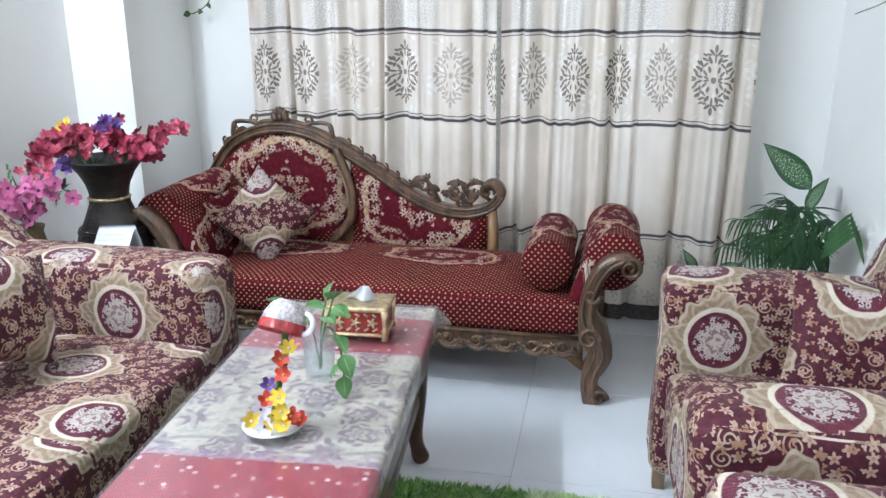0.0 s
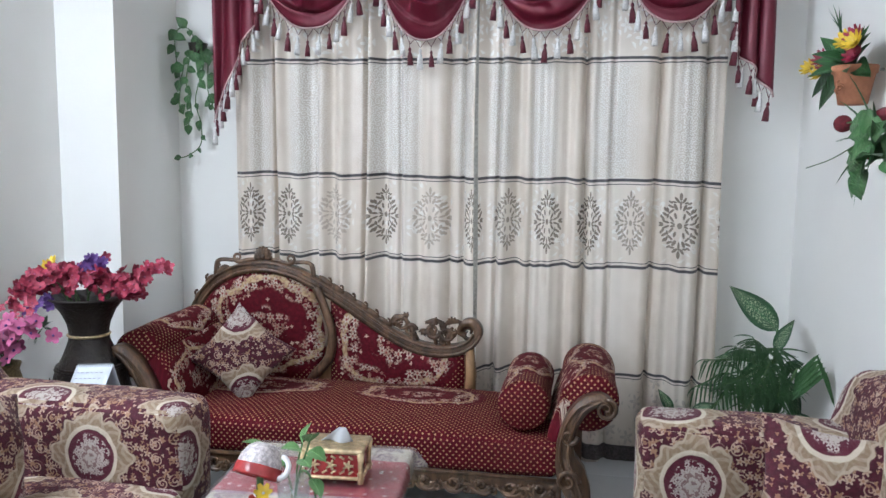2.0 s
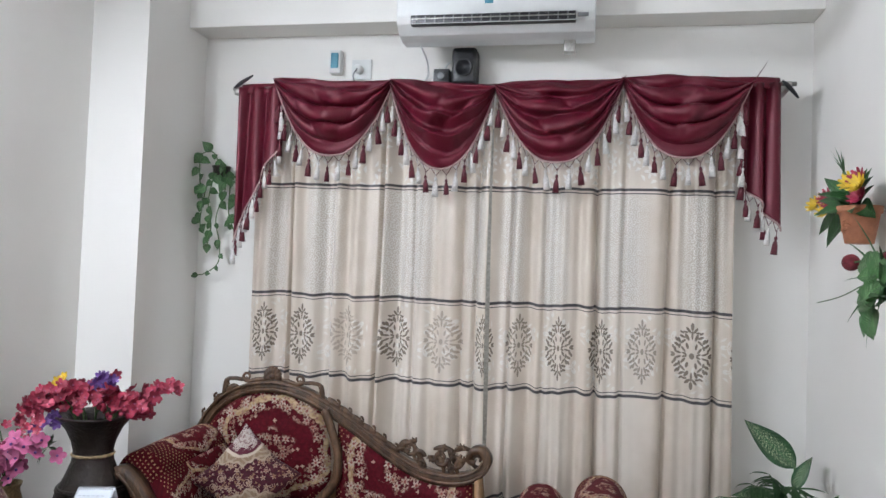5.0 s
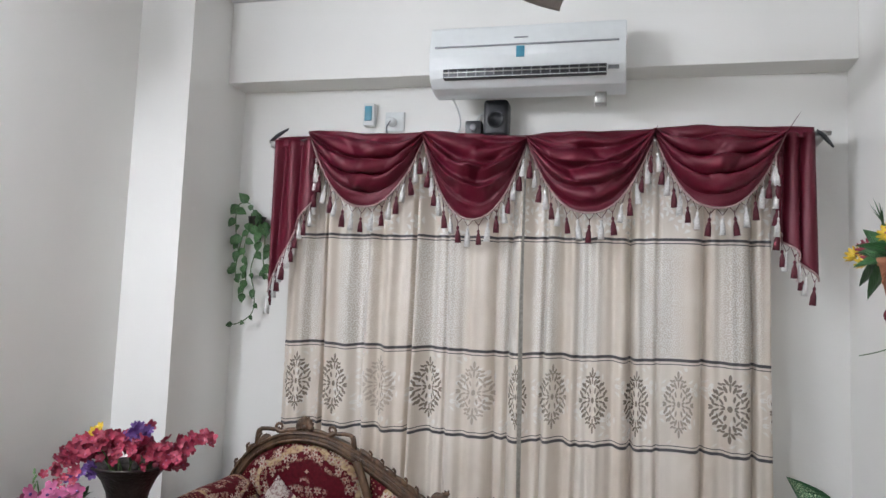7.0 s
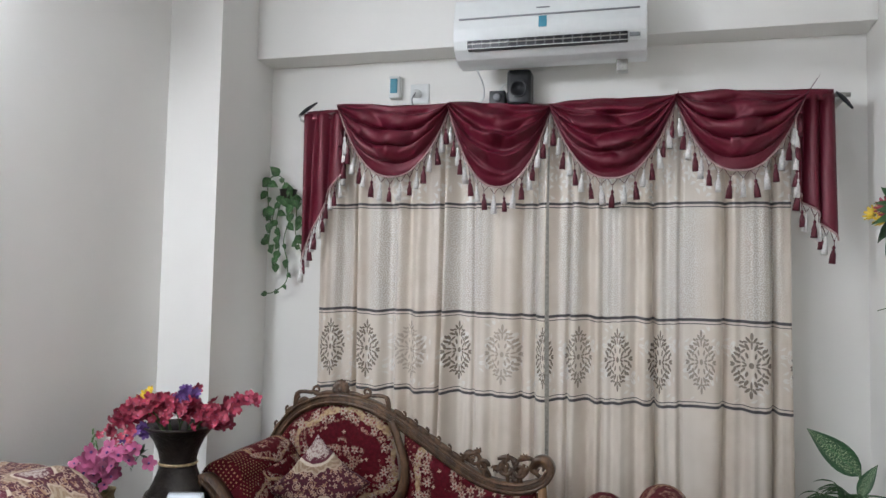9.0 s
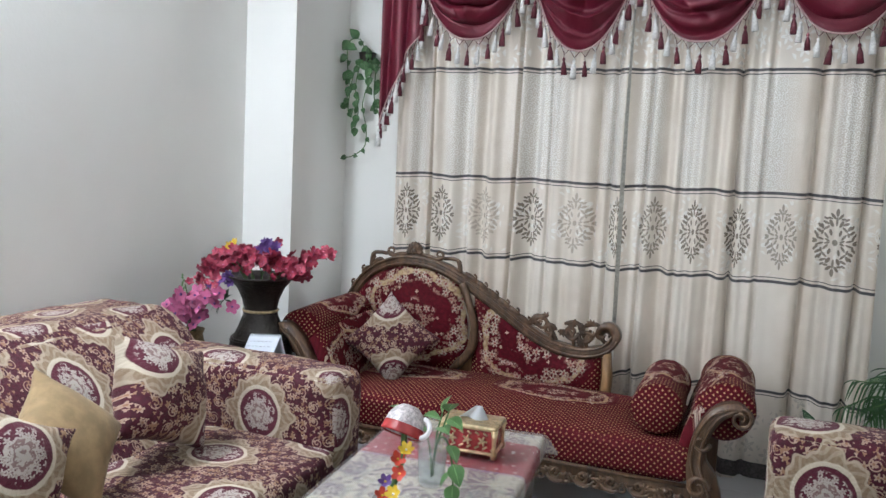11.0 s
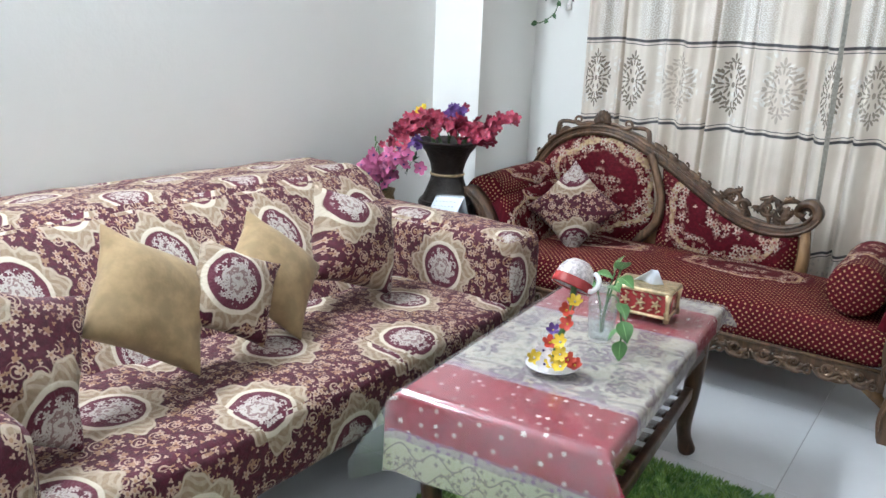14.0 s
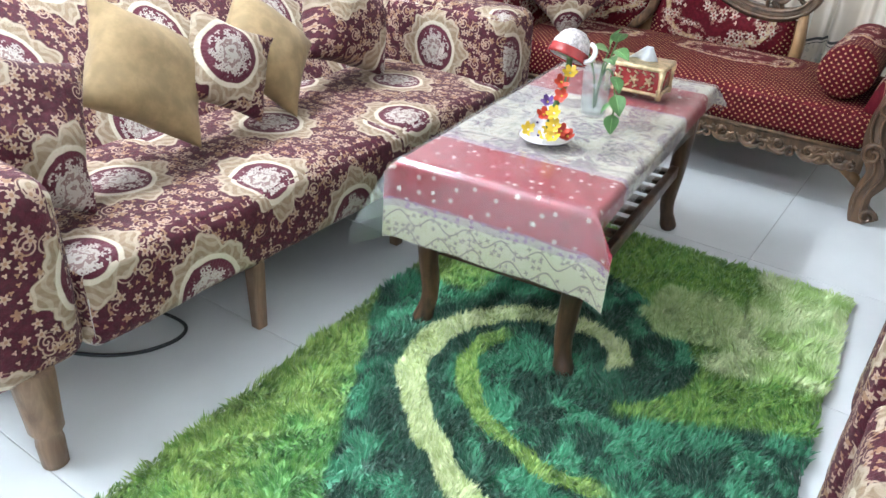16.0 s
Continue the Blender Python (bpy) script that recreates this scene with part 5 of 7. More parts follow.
def swag(x0, x1, ztop0, ztop1, zlow, skew, seed):
    def edge(s):
        b = 0.05 + 0.95 * (1 - abs(2 * s - 1) ** 2.3)
        top = ztop0 + (ztop1 - ztop0) * s
        return x0 + (x1 - x0) * s, top + (zlow - top) * b, top

    def fn(s, t):
        x, low, top = edge(s)
        mid = 1 - abs(2 * s - 1)
        sag = mid ** 0.75
        tt = t ** 0.9
        z = top + (low - top) * tt + 0.010 * math.sin(x * 9 + seed) * (1 - t)
        u = (t + 0.10 * sag) * 8.4 + 0.5 * math.sin(s * 4 + seed) + 1.4 * (s - 0.5) * skew
        side_x = (x - x0) if seed % 2 else (x1 - x)
        phi = math.atan2(top - (top + (low - top) * tt) + 0.012, side_x + 0.03)
        other = math.atan2((top - low) * tt + 0.012, (x1 - x0) - side_x + 0.03)
        wob = noise.noise(Vector((x * 6, z * 6, seed)))
        ridge = 0.52 * abs(math.sin(u * math.pi * 0.5 + seed + wob * 0.8)) ** 0.75 + 0.26 * abs(math.sin(phi * 9 + wob * 1.6)) ** 0.8 + 0.20 * abs(math.sin(other * 7 + seed + wob)) ** 0.8
        y = 3.672 - 0.022 * math.sin(math.pi * min(1, t * 0.95)) - (0.130 * ridge + 0.014 * math.sin(s * 19 + seed * 2 + t * 4)) * (0.3 + 0.7 * sag) * (0.25 + 0.75 * math.sin(math.pi * min(1, t + 0.12)))
        z += 0.012 * math.cos(u * math.pi) * sag * math.sin(math.pi * t)
        return x, y, z
    bm = sheet(64, 52, fn, None, 0.002)
    part("swag", bm, SATIN, valance, "draped burgundy satin")
    fringe([Vector(fn(k / 60, 1.0)) + Vector((0, -0.004, 0)) for k in range(61)], first=seed % 2)


# tails hang behind the swags
def tail(xo, xi, zo, zi, ztop, seed):
    def fn(s, t):
        x = xi + (xo - xi) * s
        low = zi + (zo - zi) * s ** 1.25
        xx = x + (0.012 * math.sin(s * 14 + seed)) * t
        y = 3.700 - 0.034 * abs(math.sin(s * 8 + seed)) ** 1.2 - 0.012 * t
        return xx, y, ztop + (low - ztop) * t
    bm = sheet(40, 24, fn, None, 0.002)
    part("tail", bm, SATIN, valance, "hanging satin tail with vertical folds")
    fringe([Vector(fn(k / 40, 1.0)) + Vector((0, -0.005, 0)) for k in range(41)], 0.040, seed)
    fringe([Vector(fn(0.0, 0.15 + 0.85 * k / 20)) + Vector((0, -0.02, 0)) for k in range(21)], 0.05, seed + 1)


tail(-1.535, -1.315, 1.50, 1.96, 2.245, 0)
tail(0.895, 0.735, 1.615, 1.815, 2.235, 1)
swag(-1.345, -0.775, 2.272, 2.262, 1.915, 0.5, 1)
swag(-0.785, -0.295, 2.262, 2.238, 1.858, -0.4, 2)
swag(-0.302, 0.258, 2.236, 2.262, 1.888, 0.6, 3)
swag(0.248, 0.775, 2.258, 2.238, 1.912, -0.5, 4)
part("heading", sheet(90, 3, lambda s, t: (-1.535 + 2.43 * s, 3.70 - 0.012 * t - 0.006 * math.sin(s * 60), 2.262 + 0.010 * math.sin(s * 9.5) - 0.05 * t), None, 0.003), SATIN, valance, "gathered satin heading band")

# air conditioner on the beam
ac = thing("air_conditioner", (-0.30, 3.60, 2.43), "white split air conditioner with its louvre open", "air conditioner")
prof = [(3.70, 2.70), (3.545, 2.71), (3.525, 2.70), (3.505, 2.62), (3.497, 2.56), (3.50, 2.505), (3.515, 2.47), (3.56, 2.435), (3.62, 2.425), (3.70, 2.425)]
x0, x1 = -0.728, 0.128
bm = bmesh.new()
a = [bm.verts.new((x0, y, z)) for y, z in prof]
b = [bm.verts.new((x1, y, z)) for y, z in prof]
for k in range(len(prof)):
    j = (k + 1) % len(prof)
    bm.faces.new((a[k], a[j], b[j], b[k]))
bm.faces.new(a)
bm.faces.new(b)
bmesh.ops.bevel(bm, geom=bm.edges[:], offset=0.006, segments=2, profile=0.5, affect="EDGES")
body = part("body", bm, WHITE_PLASTIC, ac)
part("front_panel_line", rbox((x0 + 0.025, 3.496, 2.603), (x1 - 0.03, 3.508, 2.610), 0.001), GREY_PLASTIC, ac)
part("outlet", rbox((-0.66, 3.489, 2.462), (0.048, 3.53, 2.503), 0.003), BLACK_PLASTIC, ac, "dark air outlet")
for k in range(17):
    xx = -0.635 + k * 0.0405
    part("vane", rbox((xx, 3.484, 2.466), (xx + 0.004, 3.489, 2.500), 0.001), GREY_PLASTIC, ac)
part("louvre", rbox((-0.66, 3.481, 2.482), (0.048, 3.485, 2.487), 0.001), STEEL, ac, "swinging grey louvre blade")
part("louvre", rbox((-0.66, 3.484, 2.462), (0.048, 3.488, 2.465), 0.001), WHITE_PLASTIC, ac)
part("sticker", rbox((-0.338, 3.495, 2.548), (-0.302, 3.499, 2.598), 0.001), BLUE_LABEL, ac, "blue energy sticker")
part("badge", rbox((-0.35, 3.505, 2.638), (-0.29, 3.512, 2.643), 0.001), GREY_PLASTIC, ac)
part("display", rbox((0.055, 3.492, 2.478), (0.10, 3.497, 2.495), 0.001), GREY_PLASTIC, ac)
part("pipe_bracket", rbox((-0.005, 3.64, 2.375), (0.045, 3.70, 2.43), 0.004), STEEL, ac, "steel bracket under the unit")
part("cable", tube(spline([(-0.655, 3.66, 2.43), (-0.645, 3.78, 2.38), (-0.66, 3.86, 2.33), (-0.71, 3.87, 2.29), (-0.76, 3.87, 2.262)], 8), 0.004, 6), WHITE_PLASTIC, ac, "thin white drain tube")

sw = thing("breaker_box", (-1.122, 3.86, 2.36), "white breaker box with a blue front on the wall", "breaker box")
part("case", rbox((-1.150, 3.835, 2.352), (-1.095, 3.882, 2.465), 0.004), WHITE_PLASTIC, sw)
part("front", rbox((-1.142, 3.830, 2.375), (-1.104, 3.836, 2.450), 0.002), BLUE_LABEL, sw, "blue plastic front")
sock = thing("wall_socket", (-0.99, 3.87, 2.34), "white wall socket with a plug in it", "socket")
part("plate", rbox((-1.045, 3.868, 2.325), (-0.945, 3.882, 2.425), 0.004), WHITE_PLASTIC, sock)
part("plug", lathe([(0.022, 0), (0.024, 0.008), (0.020, 0.035), (0.010, 0.040)], 14, Matrix.Translation((-1.005, 3.868, 2.372)) @ pose(0, 0, 0, 90, 0, 0)), WHITE_PLASTIC, sock)
part("cord", tube(spline([(-1.005, 3.83, 2.37), (-1.02, 3.82, 2.33), (-1.01, 3.85, 2.28)], 5), 0.004, 6), GREY_PLASTIC, sock)

spk = thing("loudspeaker", (-0.466, 3.80, 2.27), "small black loudspeaker standing on the curtain heading", "speaker")
part("cabinet", rbox((-0.525, 3.755, 2.268), (-0.408, 3.862, 2.442), 0.018, 3), BLACK_PLASTIC, spk)
part("cone", lathe([(0.002, 0.004), (0.02, 0.001), (0.036, 0.008), (0.040, 0.010), (0.043, 0.006)], 20, Matrix.Translation((-0.466, 3.755, 2.345)) @ pose(0, 0, 0, 90, 0, 0)), BLACK_PLASTIC, spk)
part("shelf", rbox((-0.64, 3.76, 2.258), (-0.40, 3.882, 2.268), 0.002), BLACK_PLASTIC, spk)
boxy = thing("set_top_box", (-0.57, 3.80, 2.268), "small black box beside the loudspeaker", "electronic box")
part("case", rbox((-0.612, 3.77, 2.268), (-0.535, 3.84, 2.345), 0.005), BLACK_PLASTIC, boxy)
part("knob", lathe([(0.018, 0), (0.018, 0.012), (0.010, 0.015)], 14, Matrix.Translation((-0.573, 3.77, 2.31)) @ pose(0, 0, 0, 90, 0, 0)), GREY_PLASTIC, boxy)
part("cord", tube(spline([(-0.58, 3.84, 2.30), (-0.57, 3.86, 2.38), (-0.53, 3.85, 2.40), (-0.50, 3.85, 2.36)], 6), 0.004, 6), WHITE_PLASTIC, boxy)
part("cord", tube(spline([(-0.61, 3.82, 2.29), (-0.70, 3.83, 2.275), (-0.74, 3.85, 2.27)], 6), 0.003, 6), WHITE_PLASTIC, boxy)

# ceiling fan
FX, FY, FZ = -0.468, 2.555, 2.545
fan = thing("ceiling_fan", (FX, FY, ZC), "taupe three-blade ceiling fan with a chrome hub", "ceiling fan")
part("rod", tube([(FX, FY, FZ + 0.1), (FX, FY, ZC)], 0.012, 10), FAN_CREAM, fan)
part("canopy", lathe([(0.012, ZC - 0.09), (0.045, ZC - 0.06), (0.06, ZC - 0.002)], 20, Matrix.Translation((FX, FY, 0))), FAN_CREAM, fan)
part("motor", lathe([(0.03, 0.10), (0.09, 0.09), (0.115, 0.06), (0.120, 0.03), (0.110, 0.015), (0.104, 0.012), (0.100, 0.0)], 36, Matrix.Translation((FX, FY, FZ))), FAN_CREAM, fan)
part("hub_cap", lathe([(0.100, 0.002), (0.094, -0.012), (0.078, -0.016), (0.070, -0.024), (0.050, -0.026), (0.034, -0.034), (0.018, -0.036), (0.012, -0.041), (0.002, -0.042)], 36, Matrix.Translation((FX, FY, FZ))), STEEL, fan, "ringed chrome hub cap")
for ang in (46, 169, 289):
    m = Matrix.Translation((FX, FY, FZ + 0.012)) @ pose(0, 0, 0, 0, 0, ang)

    def blade(s, t):
        r = 0.13 + 0.42 * s
        w = 0.050 + 0.022 * s - 0.012 * max(0, s - 0.9) * 10 * abs(2 * t - 1)
        k = 2 * t - 1
        return m @ Vector((r + (0.028 * k if s > 0.97 else 0), k * w, 0.006 * (1 - k * k) - 0.016 * k))
    b = part("blade", sheet(14, 8, blade, None, 0.003), FAN_PAINT, fan)
    bm = rbox((0.08, -0.018, -0.004), (0.20, 0.018, 0.0), 0.002, m=m)
    part("blade_arm", bm, STEEL, b)
    bm = bmesh.new()
    for k in range(9):
        q = (k - 4) / 4
        tube([m @ Vector((0.125 + 0.01 * abs(q), q * 0.028, -0.008)), m @ Vector((0.205 - 0.02 * q * q, q * 0.036, -0.008))], 0.0035, 6, bm)
    tube([m @ Vector((0.14, q * 0.036, -0.008)) for q in (-1, 0, 1)], 0.004, 6, bm)
    part("shell_ornament", bm, STEEL, b, "ribbed metal shell")
# ---- rug and coffee table ----
rug = thing("rug", (-0.27, 1.42, 0), "shaggy green rug with a dark swirl and lime corners", "rug")
RX0, RX1, RY0, RY1 = -0.835, 0.295, 0.585, 2.275
RUG_TURN = Matrix.Translation((-0.27, 1.42, 0)) @ pose(0, 0, 0, 0, 0, 3) @ Matrix.Translation((0.27, -1.42, 0))
part("backing", rbox((RX0 + 0.012, RY0 + 0.012, 0.0005), (RX1 - 0.012, RY1 - 0.012, 0.014), 0.004, m=RUG_TURN), PILE, rug)
gen = np.random.default_rng(5)
N = 95000
bx, by = gen.uniform(RX0, RX1, N), gen.uniform(RY0, RY1, N)
ang = gen.uniform(0, 2 * np.pi, N)
# clumps of pile lean together
cl = np.sin(bx * 31 + 2 * np.sin(by * 17)) * 1.5 + np.cos(by * 27 + 3 * np.sin(bx * 13)) * 1.5
lean = gen.uniform(0.006, 0.020, N)
hgt = gen.uniform(0.022, 0.036, N)
dx, dy = np.cos(cl + ang * 0.35) * lean, np.sin(cl + ang * 0.35) * lean
wx_, wy_ = np.cos(ang) * 0.0021, np.sin(ang) * 0.0021
pts = np.empty((N, 5, 3))
pts[:, 0] = np.stack([bx - wx_, by - wy_, np.full(N, 0.008)], 1)
pts[:, 1] = np.stack([bx + wx_, by + wy_, np.full(N, 0.008)], 1)
pts[:, 2] = np.stack([bx - wx_ * 0.9 + dx * 0.4, by - wy_ * 0.9 + dy * 0.4, hgt * 0.65], 1)
pts[:, 3] = np.stack([bx + wx_ * 0.9 + dx * 0.4, by + wy_ * 0.9 + dy * 0.4, hgt * 0.65], 1)
pts[:, 4] = np.stack([bx + dx, by + dy, hgt], 1)
base = np.arange(N)[:, None] * 5
quads, tris = (base + np.array([[0, 1, 3, 2]])).tolist(), (base + np.array([[2, 3, 4]])).tolist()
me = bpy.data.meshes.new("yarn")
me.from_pydata(pts.reshape(-1, 3).tolist(), [], quads + tris)
me.transform(RUG_TURN)
me.materials.append(PILE)
pile = part("yarn", me, None, rug)
tagged(pile, "long shaggy yarn", kind="stuff")

TM = pose(-0.508, 1.935, 0, 0, 0, 5.0)
table = thing("coffee_table", (-0.515, 1.925, 0), "dark wooden coffee table with a slatted lower shelf", "coffee table")
part("tabletop", rbox((-0.222, -0.508, 0.450), (0.222, 0.508, 0.474), 0.006, m=TM), DARKWOOD, table)
for sx in (-1, 1):
    part("apron", rbox((sx * 0.195 - 0.01, -0.46, 0.385), (sx * 0.195 + 0.01, 0.46, 0.450), 0.003, m=TM), DARKWOOD, table)
    part("shelf_rail", rbox((sx * 0.190 - 0.012, -0.46, 0.195), (sx * 0.190 + 0.012, 0.46, 0.235), 0.004, m=TM), DARKWOOD, table)
for sy in (-1, 1):
    part("apron", rbox((-0.185, sy * 0.455 - 0.01, 0.385), (0.185, sy * 0.455 + 0.01, 0.450), 0.003, m=TM), DARKWOOD, table)
for k in range(11):
    y = -0.42 + k * 0.084
    part("slat", rbox((-0.180, y - 0.017, 0.205), (0.180, y + 0.017, 0.220), 0.003, m=TM), DARKWOOD, table)
for sx in (-1, 1):
    for sy in (-1, 1):
        low = 0.004
        p = spline([(sx * 0.192, sy * 0.452, 0.45), (sx * 0.198, sy * 0.458, 0.36), (sx * 0.194, sy * 0.454, 0.22), (sx * 0.186, sy * 0.448, 0.10), (sx * 0.196, sy * 0.456, 0.035), (sx * 0.204, sy * 0.462, low)], 5)
        r = [0.032 - 0.0006 * i for i in range(16)] + [0.0225, 0.022, 0.022, 0.023, 0.025, 0.026, 0.027, 0.027, 0.026, 0.024]
        bm = tube(p, r, 10)
        bm.transform(TM)
        part("leg", bm, DARKWOOD, table)


def drape(half_w, half_l, top, left, right, near, far, seed, flare, lift):
    """Cloth over the table: lies on top and drops at the edges, with soft creases. Corner flare on the near end."""
    wl, wr, ln, lf = half_w + left, half_w + right, half_l + near, half_l + far

    def bend(a, half):
        over = abs(a) - half
        if over <= 0:
            return a, 0.0
        r = 0.018
        q = min(over / r, math.pi / 2)
        return math.copysign(half + r * math.sin(q) * 1.0, a), r * (1 - math.cos(q)) + max(0, over - r * math.pi / 2)

    def fn(s, t):
        a = -wl + (wl + wr) * s
        b = -ln + (ln + lf) * t
        x, d1 = bend(a, half_w)
        y, d2 = bend(b, half_l)
        drop = max(d1, d2) + 0.25 * min(d1, d2)
        cor = min(d1, d2)
        wob = noise.noise(Vector((a * 7 + seed, b * 7, seed))) * 0.0022 + (math.sin(a * 17 + seed) * 0.006 * min(1, d2 * 6) if d2 > d1 else math.sin(b * 13 + seed) * 0.005 * min(1, d1 * 7))
        sx, sy = math.copysign(1, a), math.copysign(1, b)
        x += sx * (cor * flare + (wob if d1 > d2 else 0))
        y += sy * (cor * flare * 0.4 + (abs(wob) if d2 >= d1 and d2 > 0 else 0))
        if d2 > d1 and b < 0:
            y -= 0.05 * d2
        return TM @ Vector((x, y, top - drop + (wob if drop == 0 else 0) + lift))
    bm = sheet(84, 190, fn, lambda s, t: (-wl + (wl + wr) * s, -ln + (ln + lf) * t + half_l))
    return bm


bm = drape(0.228, 0.515, 0.482, 0.035, 0.065, 0.205, 0.05, 1.3, 0.9, 0.0)
cloth = thing("tablecloth", (-0.515, 1.925, 0.475), "printed tablecloth with red bands and grey roses", "tablecloth")
part("cloth", bm, PRINT, cloth)
bm = drape(0.233, 0.520, 0.488, 0.16, 0.085, 0.21, 0.055, 4.1, 0.6, 0.0)
film = thing("plastic_cover", (-0.515, 1.925, 0.48), "clear plastic sheet spread over the tablecloth", "plastic sheet")
ob = part("sheet", bm, FILM, film)
ob.visible_shadow = False
ZT = 0.4925


def flower(name, material, petals, r, cup=0.5, heart=None):
    """A small open flower facing +z."""
    bm = bmesh.new()
    for k in range(petals):
        a = 2 * math.pi * k / petals
        rows = []
        for j in range(4):
            t = j / 3
            w = r * 0.84 * math.sin(math.pi * (0.14 + 0.70 * t)) * (2.2 / max(petals, 4)) * 2.2
            q = r * (0.10 + 0.9 * t)
            z = r * cup * t * t - r * 0.35 * max(0, t - 0.7)
            rows.append([bm.verts.new((q * math.cos(a) - e * w * math.sin(a), q * math.sin(a) + e * w * math.cos(a), z + abs(e) * r * 0.12)) for e in (-0.5, 0, 0.5)])
        for j in range(3):
            for e in range(2):
                bm.faces.new((rows[j][e], rows[j][e + 1], rows[j + 1][e + 1], rows[j + 1][e]))
    me = bpy.data.meshes.new(name)
    n0 = len(bm.faces)
    core = lathe([(0.001, r * 0.02), (r * 0.16, r * 0.04), (r * 0.12, r * 0.2), (0.001, r * 0.24)], 8)
    join(bm, core)
    bm.to_mesh(me)
    bm.free()
    me.polygons.foreach_set("use_smooth", [True] * len(me.polygons))
    me.materials.append(material)
    me.materials.append(heart or material)
    for i, f in enumerate(me.polygons):
        f.material_index = 1 if i >= n0 else 0
    return me


def facing(at, normal, roll=0.0, size=1.0):
    q = Vector(normal).normalized().to_track_quat("Z", "Y")
    return Matrix.LocRotScale(at, q, (size, size, size)) @ pose(0, 0, 0, 0, 0, roll)


F_YELLOW = flower("yellow_flower", YELLOW_PETAL, 6, 0.021, 0.6, WHITE_PETAL)
F_RED = flower("red_flower", ORANGE_PETAL, 5, 0.021, 0.6, YELLOW_PETAL)
F_VIOLET = flower("violet_flower", PURPLE_PETAL, 5, 0.018, 0.7, YELLOW_PETAL)
F_WHITE = flower("white_flower", WHITE_PETAL, 6, 0.022, 0.4, PURPLE_PETAL)

orn = thing("flower_cup_ornament", (-0.49, 1.70, ZT), "tilted cup pouring bright artificial flowers onto a saucer", "ornament")
part("saucer", lathe([(0.030, 0), (0.032, 0.002), (0.062, 0.009), (0.064, 0.011), (0.060, 0.011), (0.028, 0.005), (0.001, 0.005)], 32, Matrix.Translation((-0.489, 1.70, ZT))), CERAMIC, orn, "white saucer")
cupm = Matrix.Translation((-0.478, 1.765, 0.715)) @ pose(0, 0, 0, 150, 8, 0)
cup = part("cup", lathe([(0.010, -0.034), (0.020, -0.033), (0.034, -0.022), (0.044, -0.002), (0.0475, 0.020), (0.048, 0.032), (0.043, 0.032), (0.040, 0.020), (0.034, 0.0), (0.020, -0.026), (0.001, -0.028)], 28, cupm), SPECKLED, orn, "upturned white cup with a red rim")
part("rim_band", lathe([(0.0480, 0.012), (0.0500, 0.030), (0.0500, 0.036), (0.044, 0.035), (0.043, 0.030)], 28, cupm, False), RED_GLAZE, cup, "red glazed rim")
part("handle", tube([cupm @ Vector((0.044 + 0.020 * math.sin(a), 0.006, 0.008 + 0.022 * math.cos(a))) for a in [math.pi * k / 10 for k in range(11)]], 0.006, 8), CERAMIC, cup)
part("moss", lathe([(0.001, 0.030), (0.030, 0.028), (0.040, 0.022)], 14, cupm, False), STEM, cup, "green moss inside")
part("stalk", tube(spline([(-0.480, 1.765, 0.69), (-0.478, 1.750, 0.62), (-0.488, 1.725, 0.56), (-0.492, 1.71, 0.50)], 5), 0.008, 6), STEM, orn)
seq = [(F_YELLOW, -0.462, 1.738, 0.655), (F_RED, -0.484, 1.742, 0.628), (F_RED, -0.474, 1.733, 0.598), (F_VIOLET, -0.496, 1.705, 0.585), (F_RED, -0.500, 1.700, 0.553), (F_YELLOW, -0.470, 1.695, 0.565), (F_YELLOW, -0.462, 1.682, 0.540),
       (F_RED, -0.445, 1.690, 0.528), (F_YELLOW, -0.452, 1.668, 0.517), (F_WHITE, -0.490, 1.662, 0.514), (F_YELLOW, -0.525, 1.675, 0.516), (F_RED, -0.430, 1.700, 0.515), (F_YELLOW, -0.475, 1.672, 0.518), (F_WHITE, -0.515, 1.70, 0.530)]
for k, (me, x, y, z) in enumerate(seq):
    inst("flower", me, facing((x, y, z), (0.25 + 0.3 * math.sin(k * 2.1), -0.75, 0.75 + 0.3 * math.cos(k * 1.7)), k * 40, 0.9), orn)

gv = thing("glass_vase", (-0.478, 1.945, ZT), "clear glass of water with a pothos cutting", "vase")
gm = Matrix.Translation((-0.478, 1.945, ZT))
ob = part("glass", lathe([(0.001, 0.0), (0.030, 0.0), (0.034, 0.004), (0.036, 0.06), (0.042, 0.135), (0.0405, 0.135), (0.0345, 0.06), (0.031, 0.008), (0.001, 0.006)], 32, gm, False), GLASS, gv)
ob.visible_shadow = False
ob = part("water", lathe([(0.001, 0.009), (0.030, 0.009), (0.034, 0.06), (0.036, 0.085), (0.001, 0.085)], 28, gm, False), GLASS, gv, "clear water")
ob.visible_shadow = False
POTH = leaf_mesh("pothos_leaf", LEAF_FRESH, 0.055, 0.040, 0.5, 6)
stems = [[(0, 0, 0.02), (0.01, -0.01, 0.10), (0.035, -0.02, 0.17), (0.05, -0.03, 0.21)], [(0, 0, 0.02), (-0.01, 0.0, 0.10), (-0.035, 0.0, 0.16), (-0.06, -0.01, 0.175)], [(0.0, 0, 0.03), (0.015, 0.0, 0.12), (0.05, -0.03, 0.13), (0.075, -0.05, 0.07), (0.078, -0.055, 0.03)], [(0, 0.01, 0.02), (0.0, 0.02, 0.12), (0.01, 0.03, 0.18)]]
for st in stems:
    w = [Vector(q) + Vector((-0.478, 1.945, ZT)) for q in st]
    part("stem", tube(spline(w, 5), 0.0025, 6), STEM, gv)
